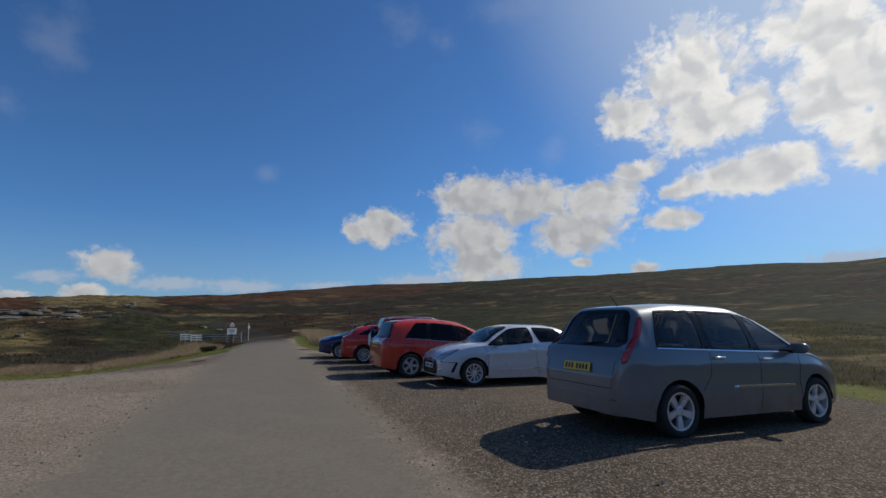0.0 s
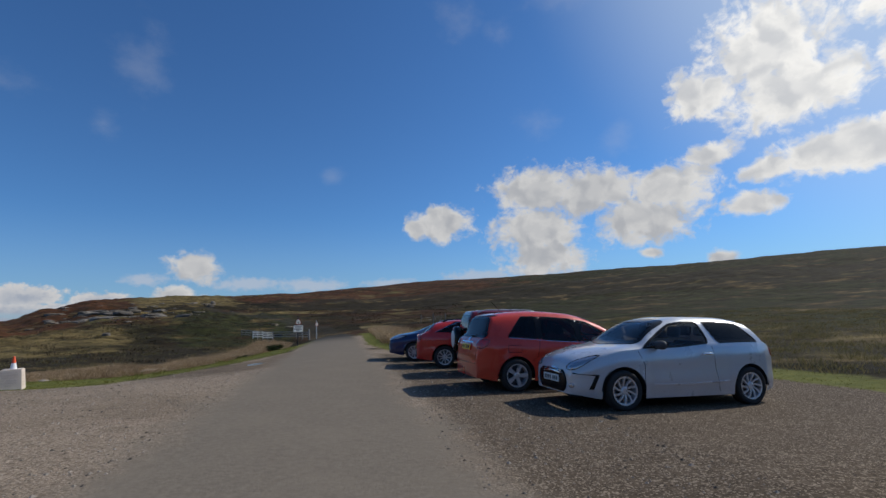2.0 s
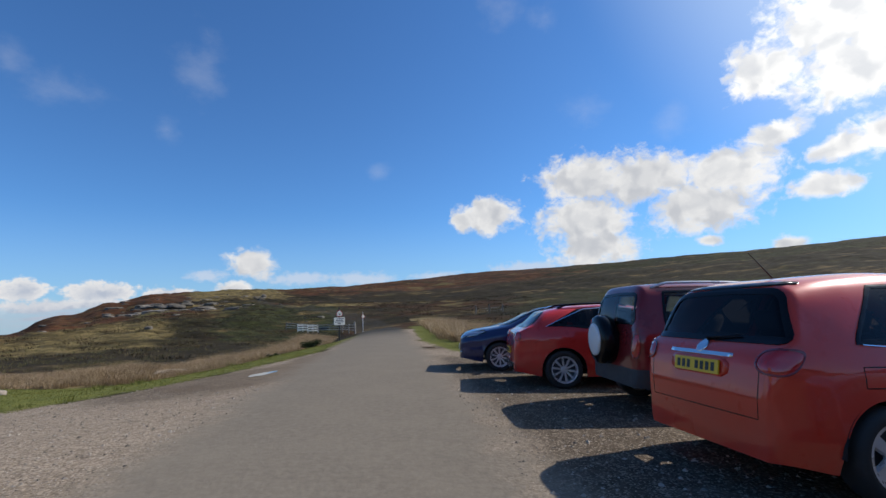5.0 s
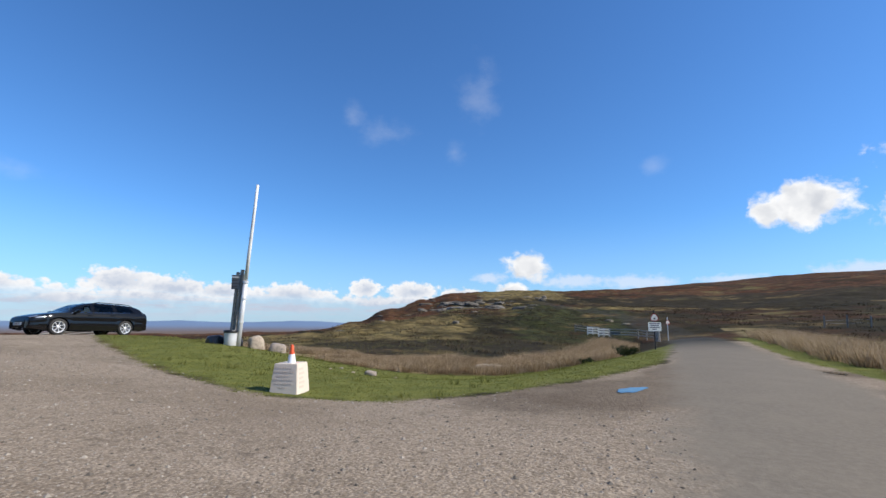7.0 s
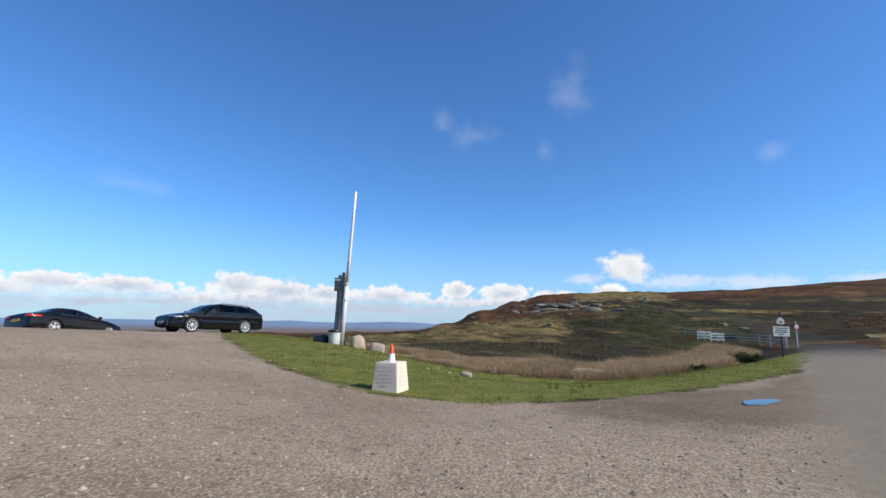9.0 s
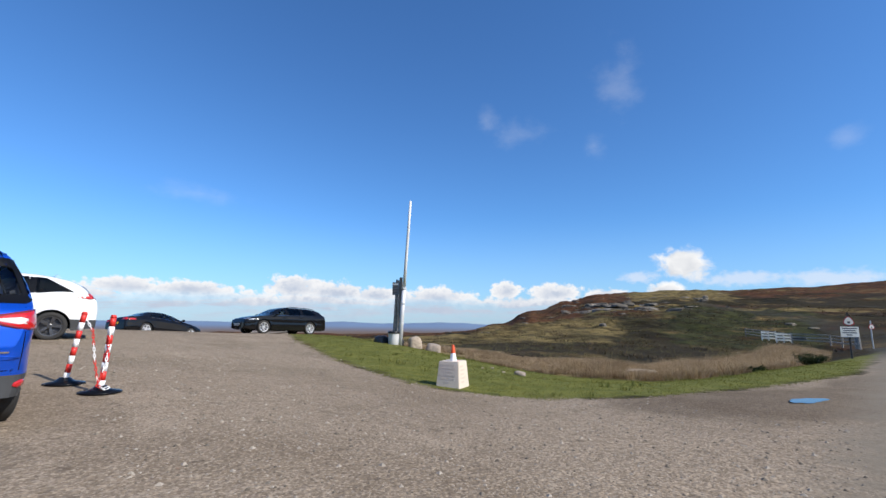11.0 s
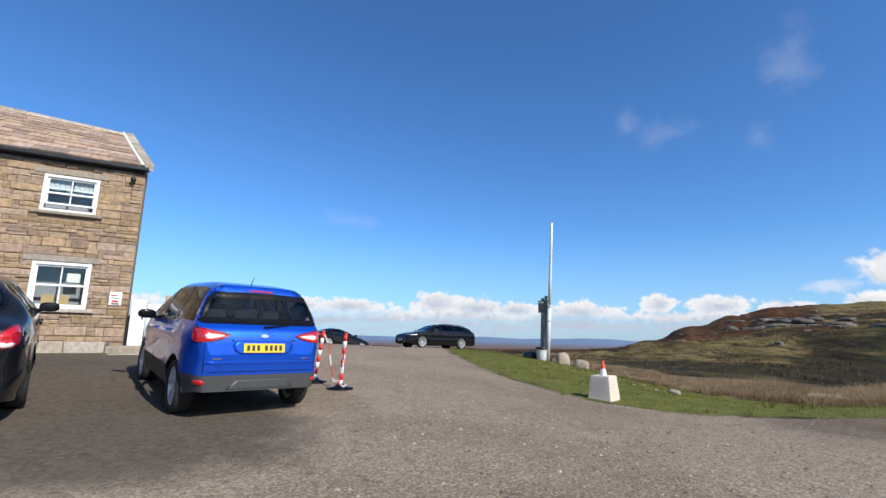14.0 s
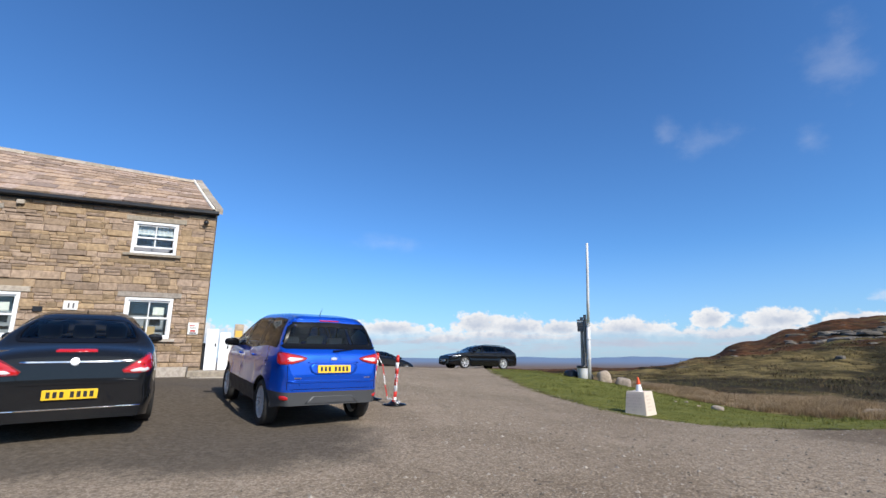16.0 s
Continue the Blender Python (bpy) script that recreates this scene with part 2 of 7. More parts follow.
def build_ground_material():
    k = Mat("ground")
    p = k.world()
    road, grav, green, rush = (k.attr(a) for a in ("road", "gravel", "green", "rush"))
    n1 = k.noise(p, 0.9, 6, 0.6)
    n0 = k.noise(p, 0.09, 5, 0.55)
    nf = k.noise(p, 14.0, 5, 0.65)
    nm = k.noise(p, 3.2, 5, 0.6)
    wob = k.math("MULTIPLY", k.math("SUBTRACT", n1, 0.5), 1.6)
    wob2 = k.math("MULTIPLY", k.math("SUBTRACT", nm, 0.5), 0.8)
    wobs = k.math("ADD", wob, wob2)
    # gravel: pale brown grit with small stones and damp darker patches
    st = k.voronoi(p, 26.0, out="Color")
    stb = k.node("ShaderNodeRGBToBW")
    k.link(st, stb.inputs[0])
    std = k.voronoi(p, 26.0)
    gcol = k.mix(k.ramp(nf, 0.3, 0.75), (0.205, 0.168, 0.132), (0.40, 0.335, 0.268))
    gcol = k.mix(k.ramp(stb.outputs[0], 0.60, 0.85, 0.0, 0.8), gcol, (0.39, 0.34, 0.28))
    gcol = k.mix(k.ramp(n0, 0.36, 0.66, 0.0, 0.55), gcol, (0.245, 0.203, 0.163))
    gcol = k.mix(k.ramp(n1, 0.52, 0.72, 0.0, 0.5), gcol, (0.175, 0.142, 0.110))
    big = k.noise(p, 0.28, 5, 0.6)
    gcol = k.mix(k.ramp(big, 0.46, 0.64, 0.0, 0.6), gcol, (0.170, 0.135, 0.102))
    gcol = k.mix(k.ramp(k.noise(k.scale(p, (0.5, 1.6, 1.0)), 0.6, 5, 0.6), 0.55, 0.72, 0.0, 0.6), gcol, (0.38, 0.32, 0.26))
    lotcol = k.mix(k.ramp(nf, 0.3, 0.75), (0.060, 0.048, 0.037), (0.135, 0.110, 0.086))
    lotcol = k.mix(k.ramp(nm, 0.52, 0.75, 0.0, 0.7), lotcol, (0.17, 0.142, 0.112))
    gcol = k.mix(k.ramp(k.math("ADD", k.attr("lot"), k.math("MULTIPLY", wobs, 0.5)), -0.1, 0.5), gcol, lotcol)
    chips = k.voronoi(p, 62.0, out="Color")
    chb = k.node("ShaderNodeRGBToBW")
    k.link(chips, chb.inputs[0])
    gcol = k.mix(k.ramp(chb.outputs[0], 0.25, 0.45, 0.40, 0.0), gcol, (0.105, 0.085, 0.066))
    gcol = k.mix(k.ramp(chb.outputs[0], 0.62, 0.80, 0.0, 0.5), gcol, (0.46, 0.40, 0.33))
    gcol = k.mix(k.ramp(k.math("ADD", k.attr("damp"), k.math("MULTIPLY", wobs, 0.4)), 0.25, 0.7, 0.0, 0.52), gcol, (0.080, 0.062, 0.046))
    ycol = k.mix(k.ramp(nf, 0.3, 0.75), (0.068, 0.061, 0.053), (0.125, 0.112, 0.098))
    ycol = k.mix(k.ramp(stb.outputs[0], 0.72, 0.86, 0.0, 0.35), ycol, (0.13, 0.115, 0.10))
    ycol = k.mix(k.ramp(n1, 0.45, 0.7, 0.0, 0.5), ycol, (0.12, 0.105, 0.088))
    gcol = k.mix(k.ramp(k.math("ADD", k.attr("yard"), k.math("MULTIPLY", wobs, 0.45)), 0.25, 0.75, 0.0, 0.88), gcol, ycol)
    gcol = k.mix(1.0, gcol, (0.91, 0.855, 0.775), "MULTIPLY")
    clod = k.noise(k.scale(p, (1.0, 1.0, 1.0)), 5.5, 4, 0.6)
    gcol = k.mix(k.ramp(clod, 0.58, 0.70, 0.0, 0.55), gcol, (0.105, 0.080, 0.058))
    # asphalt, worn and dusty
    acol = k.mix(k.ramp(nf, 0.25, 0.8), (0.155, 0.131, 0.101), (0.204, 0.174, 0.135))
    acol = k.mix(k.ramp(n1, 0.4, 0.75, 0.0, 0.6), acol, (0.204, 0.173, 0.132))
    sep = k.node("ShaderNodeSeparateXYZ")
    k.link(p, sep.inputs[0])
    # far up the road, shade is put into the asphalt as a darker colour
    acol = k.mix(k.ramp(sep.outputs[1], 24.0, 40.0), acol, (0.052, 0.049, 0.042))
    # short green grass
    tus = k.noise(p, 1.7, 6, 0.7)
    ecol = k.mix(k.ramp(tus, 0.3, 0.7), (0.084, 0.093, 0.021), (0.158, 0.158, 0.040))
    ecol = k.mix(k.ramp(nf, 0.45, 0.8, 0.0, 0.6), ecol, (0.16, 0.17, 0.06))
    ecol = k.mix(k.ramp(n1, 0.55, 0.78, 0.0, 0.55), ecol, (0.13, 0.105, 0.055))
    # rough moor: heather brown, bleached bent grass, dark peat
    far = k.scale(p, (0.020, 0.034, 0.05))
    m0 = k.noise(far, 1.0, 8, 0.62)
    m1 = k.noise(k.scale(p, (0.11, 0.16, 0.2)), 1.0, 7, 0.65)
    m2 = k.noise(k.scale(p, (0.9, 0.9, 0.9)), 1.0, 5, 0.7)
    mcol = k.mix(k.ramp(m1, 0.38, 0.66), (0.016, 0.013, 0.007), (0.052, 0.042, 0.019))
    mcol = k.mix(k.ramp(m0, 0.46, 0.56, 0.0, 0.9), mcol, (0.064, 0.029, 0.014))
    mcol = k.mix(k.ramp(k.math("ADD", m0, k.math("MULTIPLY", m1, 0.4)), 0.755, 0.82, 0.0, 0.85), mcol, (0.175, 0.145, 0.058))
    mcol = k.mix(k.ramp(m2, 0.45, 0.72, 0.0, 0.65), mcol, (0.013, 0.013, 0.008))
    # stands of bracken, bent grass, heather with painted cloud shade, and olive turf; ragged edges
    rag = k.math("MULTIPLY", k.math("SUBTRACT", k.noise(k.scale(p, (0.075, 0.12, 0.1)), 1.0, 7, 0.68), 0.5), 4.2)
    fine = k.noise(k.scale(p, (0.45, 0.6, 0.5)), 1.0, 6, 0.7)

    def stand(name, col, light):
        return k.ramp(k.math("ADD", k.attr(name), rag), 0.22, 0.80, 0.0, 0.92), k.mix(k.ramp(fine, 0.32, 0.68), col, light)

    for name, col, light in (("olive", (0.010, 0.012, 0.005), (0.052, 0.056, 0.020)), ("heath_and_shade", (0.016, 0.013, 0.009), (0.050, 0.040, 0.022)), ("bracken", (0.045, 0.019, 0.010), (0.125, 0.056, 0.026)), ("bent", (0.074, 0.056, 0.022), (0.250, 0.186, 0.078))):
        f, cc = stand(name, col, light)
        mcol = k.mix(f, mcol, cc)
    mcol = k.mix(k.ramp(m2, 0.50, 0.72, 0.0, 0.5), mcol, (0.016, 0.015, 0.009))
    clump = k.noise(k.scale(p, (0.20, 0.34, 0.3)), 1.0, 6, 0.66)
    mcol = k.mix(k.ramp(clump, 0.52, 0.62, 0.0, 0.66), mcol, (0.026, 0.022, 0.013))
    # bleached rushes
    rcol = k.mix(k.ramp(m2, 0.3, 0.7), (0.10, 0.078, 0.034), (0.26, 0.20, 0.10))
    c = k.mix(k.ramp(k.math("ADD", rush, wobs), -0.5, 0.6), mcol, rcol)
    c = k.mix(k.ramp(k.math("ADD", green, wobs), -0.3, 0.4), c, ecol)
    c = k.mix(k.ramp(k.math("ADD", grav, k.math("MULTIPLY", wobs, 0.6)), -0.12, 0.15), c, gcol)
    c = k.mix(k.ramp(k.math("ADD", road, k.math("MULTIPLY", wobs, 0.8)), -0.55, 0.45), c, acol)
    c = k.mix(k.ramp(k.attr("plain"), 0.0, 1.0, 0.0, 0.8), c, (0.165, 0.115, 0.080))
    # haze of distance painted into the ground colour, bluish and paler
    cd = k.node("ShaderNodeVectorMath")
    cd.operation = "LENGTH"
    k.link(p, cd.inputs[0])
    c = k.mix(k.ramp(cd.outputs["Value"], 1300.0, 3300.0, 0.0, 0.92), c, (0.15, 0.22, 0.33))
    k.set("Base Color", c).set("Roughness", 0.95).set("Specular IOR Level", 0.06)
    h = k.math("ADD", k.math("MULTIPLY", nf, 0.35), k.math("MULTIPLY", k.math("SUBTRACT", 0.35, std), 0.5))
    h = k.math("ADD", h, k.math("MULTIPLY", nm, 0.8))
    h = k.math("ADD", h, k.math("MULTIPLY", chb.outputs[0], 0.25))
    h = k.math("MULTIPLY", h, k.ramp(k.math("ADD", road, k.math("MULTIPLY", wobs, 0.8)), -0.55, 0.45, 1.0, 0.16))
    h = k.math("MULTIPLY", h, k.ramp(k.attr("lot"), -0.1, 0.5, 1.0, 0.55))
    # tussocks and hags of the moor stand out in the low light
    moor = k.math("MULTIPLY", k.ramp(grav, -0.8, -2.4), k.ramp(green, 0.0, -1.5))
    rough = k.math("ADD", k.math("MULTIPLY", m2, 9.0), k.math("MULTIPLY", fine, 12.0))
    h = k.math("ADD", h, k.math("MULTIPLY", rough, moor))
    k.bump(h, 0.034, 0.6)
    return k.m


# ---- the land ----
def smooth(a, b, v):
    t = min(1.0, max(0.0, (v - a) / (b - a)))
    return t * t * (3 - 2 * t)


def spline(rows, v):
    """Smooth interpolation through (position, value) rows."""
    if v <= rows[0][0]:
        return rows[0][1]
    for (a, p), (b, q) in zip(rows, rows[1:]):
        if v <= b:
            return p + (q - p) * smooth(a, b, v)
    return rows[-1][1]


# elevation of the skyline, and how far away it stands, by azimuth
SKYLINE = [(-60, 3.0), (0, 4.0), (30, 4.4), (45, 4.7), (70, 4.7), (81, 4.4), (93, 3.9), (102, 3.4), (109, 3.15), (116, 2.85), (120, 2.6), (124, 2.1), (128, 1.0), (132, -0.5), (137, -1.7), (142, -2.4), (200, -2.4), (230, 1.0), (300, 3.0)]
REACH = [(-60, 260), (60, 300), (90, 330), (104, 300), (114, 235), (124, 215), (133, 190), (142, 120), (200, 90), (300, 260)]


def road_x(y):
    return 0.05 - 0.1 * (y + 3.0) - 0.0016 * max(0.0, y - 30.0) ** 2


def land(x, y):
    """Height of the ground."""
    # car park and road: a gentle fall to the east, steeper up to the house, dropping into the hollow to the north-west
    near = -0.03 - 0.036 * max(-40.0, min(x, 8.0))
    near += 0.16 * smooth(-7.5, -11.0, x) * smooth(2.0, -3.0, y) + 0.12 * smooth(-0.5, -3.0, y) * smooth(2.5, 4.5, x) + 0.16 * smooth(-1.5, -3.2, y) * smooth(-13.0, -10.0, x) * smooth(-5.0, -8.0, x)
    west = smooth(-1.0, -9.0, x)
    near -= 0.075 * max(0.0, min(y, 8.0) - 2.0) * west * (1 - 0.62 * smooth(-19.0, -26.0, x))
    hollow = smooth(8.0, 19.0, y - 0.30 * max(0.0, -x - 12.0)) * smooth(-5.0, -12.0, x - 0.04 * (y - 20.0))
    near -= 1.15 * hollow
    near += 0.20 * math.exp(-((x + 18.5) ** 2 + (y - 12.5) ** 2) / 20.0)
    near += 0.004 * max(0.0, y - 14.0) * (1 - west)
    crest = smooth(-29.0, -42.0, x)
    near -= 1.6 * crest
    a = math.degrees(math.atan2(y, x))
    if a < -60:
        a += 360
    r = math.hypot(x, y)
    R = spline(REACH, a)
    sky = spline(SKYLINE, a)
    top = 1.3 + R * math.tan(radians(sky))
    low = -2.2 * smooth(96.0, 112.0, a) * smooth(70.0, 25.0, r)
    t = smooth(18.0, R, r) ** 1.15
    z = near * (1 - smooth(20.0, 60.0, r)) + (low * (1 - t) + top * t) * smooth(20.0, 60.0, r)
    if r > R:
        drop = smooth(R, R + 700.0, r)
        z = top + (-46.0 + 34.0 * smooth(2500.0, 4200.0, r) * max(0.0, 0.25 + noise.noise(Vector((a * 0.09, 3.0, 0))) + 0.3 * noise.noise(Vector((a * 0.4, 9.0, 0)))) - top) * drop
    if r > 25:
        amp = smooth(25.0, 160.0, r)
        z += amp * (1.6 * noise.fractal(Vector((x, y, 0)) * 0.018, 1.0, 2.1, 5) + 0.35 * noise.fractal(Vector((x, y, 4)) * 0.11, 0.9, 2.1, 4)) * (1 - smooth(400.0, 1500.0, r))
    z -= 1.0 * math.exp(-((x + 15.8) ** 2 + (y - 59.0) ** 2) / 160.0) + 0.35 * math.exp(-((x + 10.5) ** 2 + (y - 54.0) ** 2) / 60.0)
    if 42 < r < 300:
        # hummocks and ledges on the moor, boldest on the knoll
        knoll = smooth(42.0, 70.0, r) * smooth(300.0, 180.0, r) * (0.35 + 0.65 * smooth(96.0, 106.0, a)) * (1 - 0.9 * smooth(110.0, 106.0, a) * smooth(88.0, 66.0, r))
        q = Vector((x, y, 2.0))
        ledge = noise.noise(q * 0.13) + 0.6 * noise.noise(q * 0.29)
        z += knoll * (0.55 * ledge + 0.45 * abs(noise.noise(q * 0.41)) + 0.16 * noise.noise(q * 0.95))
    return z


def polyline_side(rows, x, y):
    """Signed distance to a line of points: positive to the left of its way."""
    best, side = 1e9, 1.0
    for (ax, ay), (bx, by) in zip(rows, rows[1:]):
        dx, dy = bx - ax, by - ay
        t = max(0.0, min(1.0, ((x - ax) * dx + (y - ay) * dy) / (dx * dx + dy * dy)))
        px, py = x - ax - t * dx, y - ay - t * dy
        d = math.hypot(px, py)
        if d < best:
            best, side = d, (1.0 if dx * (y - ay) - dy * (x - ax) > 0 else -1.0)
    return best * side


GRASS_EDGE = [(-4.9, 60.0), (-4.7, 30.0), (-4.0, 18.0), (-4.9, 13.0), (-6.0, 9.8), (-7.4, 7.7), (-9.3, 6.7), (-14.0, 7.4), (-20.5, 9.1), (-32.0, 13.0), (-60.0, 18.0)]
RUSH_EDGE = [(-5.6, 70.0), (-5.6, 34.0), (-7.0, 26.0), (-11.0, 21.5), (-14.5, 18.5), (-19.0, 16.5), (-26.0, 17.5), (-60.0, 22.0)]
FAR_ROAD = [(-5.0, 47.0), (-9.0, 64.0), (-20.0, 88.0), (-44.0, 118.0)]
EAST_EDGE = [(11.5, -60.0), (10.6, -12.0), (10.0, 2.0), (8.5, 12.5), (2.6, 13.2), (0.9, 16.0), (-0.4, 22.0), (-1.6, 40.0), (-3.0, 60.0)]


def zones(x, y):
    """Signed depths into road, gravel, green grass and rushes."""
    road = 1.72 - abs(x - road_x(y))
    if y > 48:
        road = min(-0.15, 1.9 - abs(polyline_side(FAR_ROAD, x, y)))
    nw = -polyline_side(GRASS_EDGE, x, y)
    rushw = -polyline_side(RUSH_EDGE, x, y)
    e = polyline_side(EAST_EDGE, x, y)
    gravel = min(-nw, e, 37.0 - y)
    if x < -40 or y < -40 or x > 14:
        gravel = -5.0
    green_w = min(nw, -rushw)
    green_e = min(-e, 1.5 + e) + 0.3
    green = min(max(green_w, green_e), (44.0 - y) * 0.3)
    rush = max(min(rushw, 7.5 - rushw) - 6.0 * smooth(104.0, 99.0, math.degrees(math.atan2(y, x))), min(-e - 1.0, 4.0 + e) if y > 10 else -5.0)
    lot = min(x - road_x(y) - 1.75, 9.0 - x + 3.0, 14.0 - y)
    return (max(-3.0, min(3.0, v)) for v in (road, gravel, green, rush, lot))


def cover(x, y):
    """Shares of bracken, bleached bent grass, heather darkened by painted cloud shade, olive turf and damp earth."""
    a = math.degrees(math.atan2(y, x))
    if a < -90:
        a += 360
    r = math.hypot(x, y)
    bracken = smooth(121.0, 124.5, a) * smooth(55.0, 66.0, r) * smooth(141.0, 134.0, a)
    bracken = max(bracken, 0.85 * smooth(115.0, 118.0, a) * smooth(122.0, 138.0, r), 0.75 * smooth(112.0, 104.0, a) * smooth(66.0, 80.0, a) * smooth(150.0, 175.0, r))
    bent = 0.80 * smooth(117.5, 121.0, a) * smooth(46.0, 50.0, r) * smooth(82.0, 68.0, r)
    bent = max(bent, 0.95 * smooth(106.0, 109.0, a) * smooth(119.0, 116.0, a) * smooth(126.0, 138.0, r) * smooth(200.0, 180.0, r), 0.42 * smooth(112.0, 114.0, a) * smooth(123.0, 120.0, a) * smooth(70.0, 80.0, r) * smooth(126.0, 112.0, r))
    bent = max(bent, 0.7 * smooth(110.0, 106.0, a) * smooth(84.0, 88.0, a) * smooth(101.0, 104.0, r) * smooth(115.0, 110.0, r))
    bent = max(bent, 0.40 * smooth(80.0, 68.0, a) * smooth(13.0, 20.0, r) * smooth(62.0, 36.0, r))
    # this dark heather tone also paints cloud shadow into the ground colour
    heath_and_shade = smooth(105.0, 110.0, a) * smooth(34.0, 39.0, r) * smooth(56.0, 48.0, r)
    heath_and_shade = max(heath_and_shade, 0.9 * smooth(106.0, 98.0, a) * smooth(112.0, 122.0, r) * smooth(190.0, 160.0, r), 0.35 * smooth(92.0, 80.0, a) * smooth(40.0, 70.0, r))
    olive = max(smooth(100.0, 103.0, a) * smooth(117.0, 112.5, a) * smooth(48.0, 54.0, r) * smooth(122.0, 108.0, r), 1.0 * smooth(88.0, 70.0, a) * smooth(26.0, 44.0, r))
    damp = 1.1 * math.exp(-((x + 3.7) ** 2 + (y - 10.9) ** 2) / 4.0) + 0.7 * math.exp(-((x + 5.3) ** 2 + (y - 8.8) ** 2) / 2.4) + 0.8 * math.exp(-((x + 3.6) ** 2 / 0.5 + (y - 15.5) ** 2 / 9.0)) + 0.8 * math.exp(-((x - 0.1) ** 2 + (y - 17.4) ** 2) / 1.2)
    return bracken, bent, heath_and_shade, olive, min(1.0, damp)


def build_ground():
    cx, cy = -3.0, 4.0
    radii = [0.0]
    while radii[-1] < 4600:
        r = radii[-1]
        radii.append(r + (0.22 if r < 14 else 0.22 + 0.015 * (r - 14) if r < 240 else 0.07 * r))
    # fine wedges where the moor is in view, coarse ones elsewhere
    turns = [38.0 + 0.3 * k for k in range(361)]
    turns += [146.0 + 2.4 * k for k in range(1, 105)]
    n_az = len(turns)
    verts, faces, z4 = [], [], []
    for r in radii[1:]:
        for t in turns:
            a = radians(t)
            x, y = cx + r * math.cos(a), cy + r * math.sin(a)
            verts.append((x, y, land(x, y)))
            z4.append(tuple(zones(x, y)) if r < 140 else (-3.0,) * 5)
    verts.append((cx, cy, land(cx, cy)))
    z4.append(tuple(zones(cx, cy)))
    last = len(verts) - 1
    for k in range(n_az):
        faces.append((last, k, (k + 1) % n_az))
    for j in range(len(radii) - 2):
        for k in range(n_az):
            a, b = j * n_az + k, j * n_az + (k + 1) % n_az
            faces.append((a, a + n_az, b + n_az, b))
    me = bpy.data.meshes.new("ground")
    me.from_pydata(verts, [], faces)
    for p in me.polygons:
        p.use_smooth = True
    for q, name in enumerate(("road", "gravel", "green", "rush", "lot")):
        at = me.attributes.new(name, "FLOAT", "POINT")
        at.data.foreach_set("value", [v[q] for v in z4])
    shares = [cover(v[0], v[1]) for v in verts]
    for q, name in enumerate(("bracken", "bent", "heath_and_shade", "olive", "damp")):
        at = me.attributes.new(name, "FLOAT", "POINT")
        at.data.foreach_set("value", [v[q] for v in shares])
    at = me.attributes.new("yard", "FLOAT", "POINT")
    at.data.foreach_set("value", [smooth(1.6, -0.6, v[1] - 0.12 * (v[0] + 6.0)) * smooth(-3.6, -6.6, v[0]) for v in verts])
    at = me.attributes.new("plain", "FLOAT", "POINT")
    at.data.foreach_set("value", [smooth(-3.0, -14.0, v[2]) for v in verts])
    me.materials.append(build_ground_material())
    return tagged(new("ground", me), "open moorland ground with gravel car park and single-track road", "ground", kind="structure")


build_ground()
# ---- building blocks for things ----
def link_mesh(name, verts, faces, material, parent=None, label="", smooth_faces=False):
    me = bpy.data.meshes.new(name)
    me.from_pydata([tuple(v) for v in verts], [], faces)
    if smooth_faces:
        for p in me.polygons:
            p.use_smooth = True
    me.materials.append(material)
    ob = new(name, me)
    if parent is not None:
        ob.parent = parent
    if label:
        tagged(ob, label)
    return ob


def part(name, bm, material, parent=None, label="", smooth_faces=False):
    """Links a bmesh as one mesh object."""
    me = bpy.data.meshes.new(name)
    bm.normal_update()
    if smooth_faces:
        for f in bm.faces:
            f.smooth = True
    bm.to_mesh(me)
    bm.free()
    me.materials.append(material)
    ob = new(name, me)
    if parent is not None:
        ob.parent = parent
    if label:
        tagged(ob, label)
    return ob


def thing(name, m, label, category, group="", kind=""):
    ob = new(name)
    ob.empty_display_size = 0.2
    ob.matrix_world = m
    return tagged(ob, label, category, group, kind)


def bm_box(lo, hi, bevel=0.0, bm=None, m=None, segments=2):
    """A box between two corners, with rounded edges, added to bm."""
    own = bmesh.new()
    bmesh.ops.create_cube(own, size=1.0)
    for v in own.verts:
        v.co = Vector([(a + b) / 2 + c * (b - a) for a, b, c in zip(lo, hi, v.co)])
    if bevel:
        bmesh.ops.bevel(own, geom=list(own.edges), offset=bevel, segments=segments, affect="EDGES", profile=0.6)
    return bm_add(bm, own, m)


def bm_add(bm, own, m=None):
    if m is not None:
        own.transform(m)
    if bm is None:
        return own
    me = bpy.data.meshes.new("tmp")
    own.to_mesh(me)
    own.free()
    bm.from_mesh(me)
    bpy.data.meshes.remove(me)
    return bm


def bm_lathe(profile, n=24, bm=None, m=None, axis="Z"):
    """Turns rows of (radius, height) round an axis."""
    own = bmesh.new()
    rings = []
    for r, h in profile:
        ring = []
        for k in range(n):
            a = 2 * math.pi * k / n
            c = (r * math.cos(a), r * math.sin(a), h) if axis == "Z" else (r * math.cos(a), h, r * math.sin(a))
            ring.append(own.verts.new(c))
        rings.append(ring)
    for p, q in zip(rings, rings[1:]):
        for k in range(n):
            own.faces.new((p[k], p[(k + 1) % n], q[(k + 1) % n], q[k]))
    bmesh.ops.remove_doubles(own, verts=own.verts, dist=1e-5)
    bmesh.ops.recalc_face_normals(own, faces=own.faces)
    return bm_add(bm, own, m)


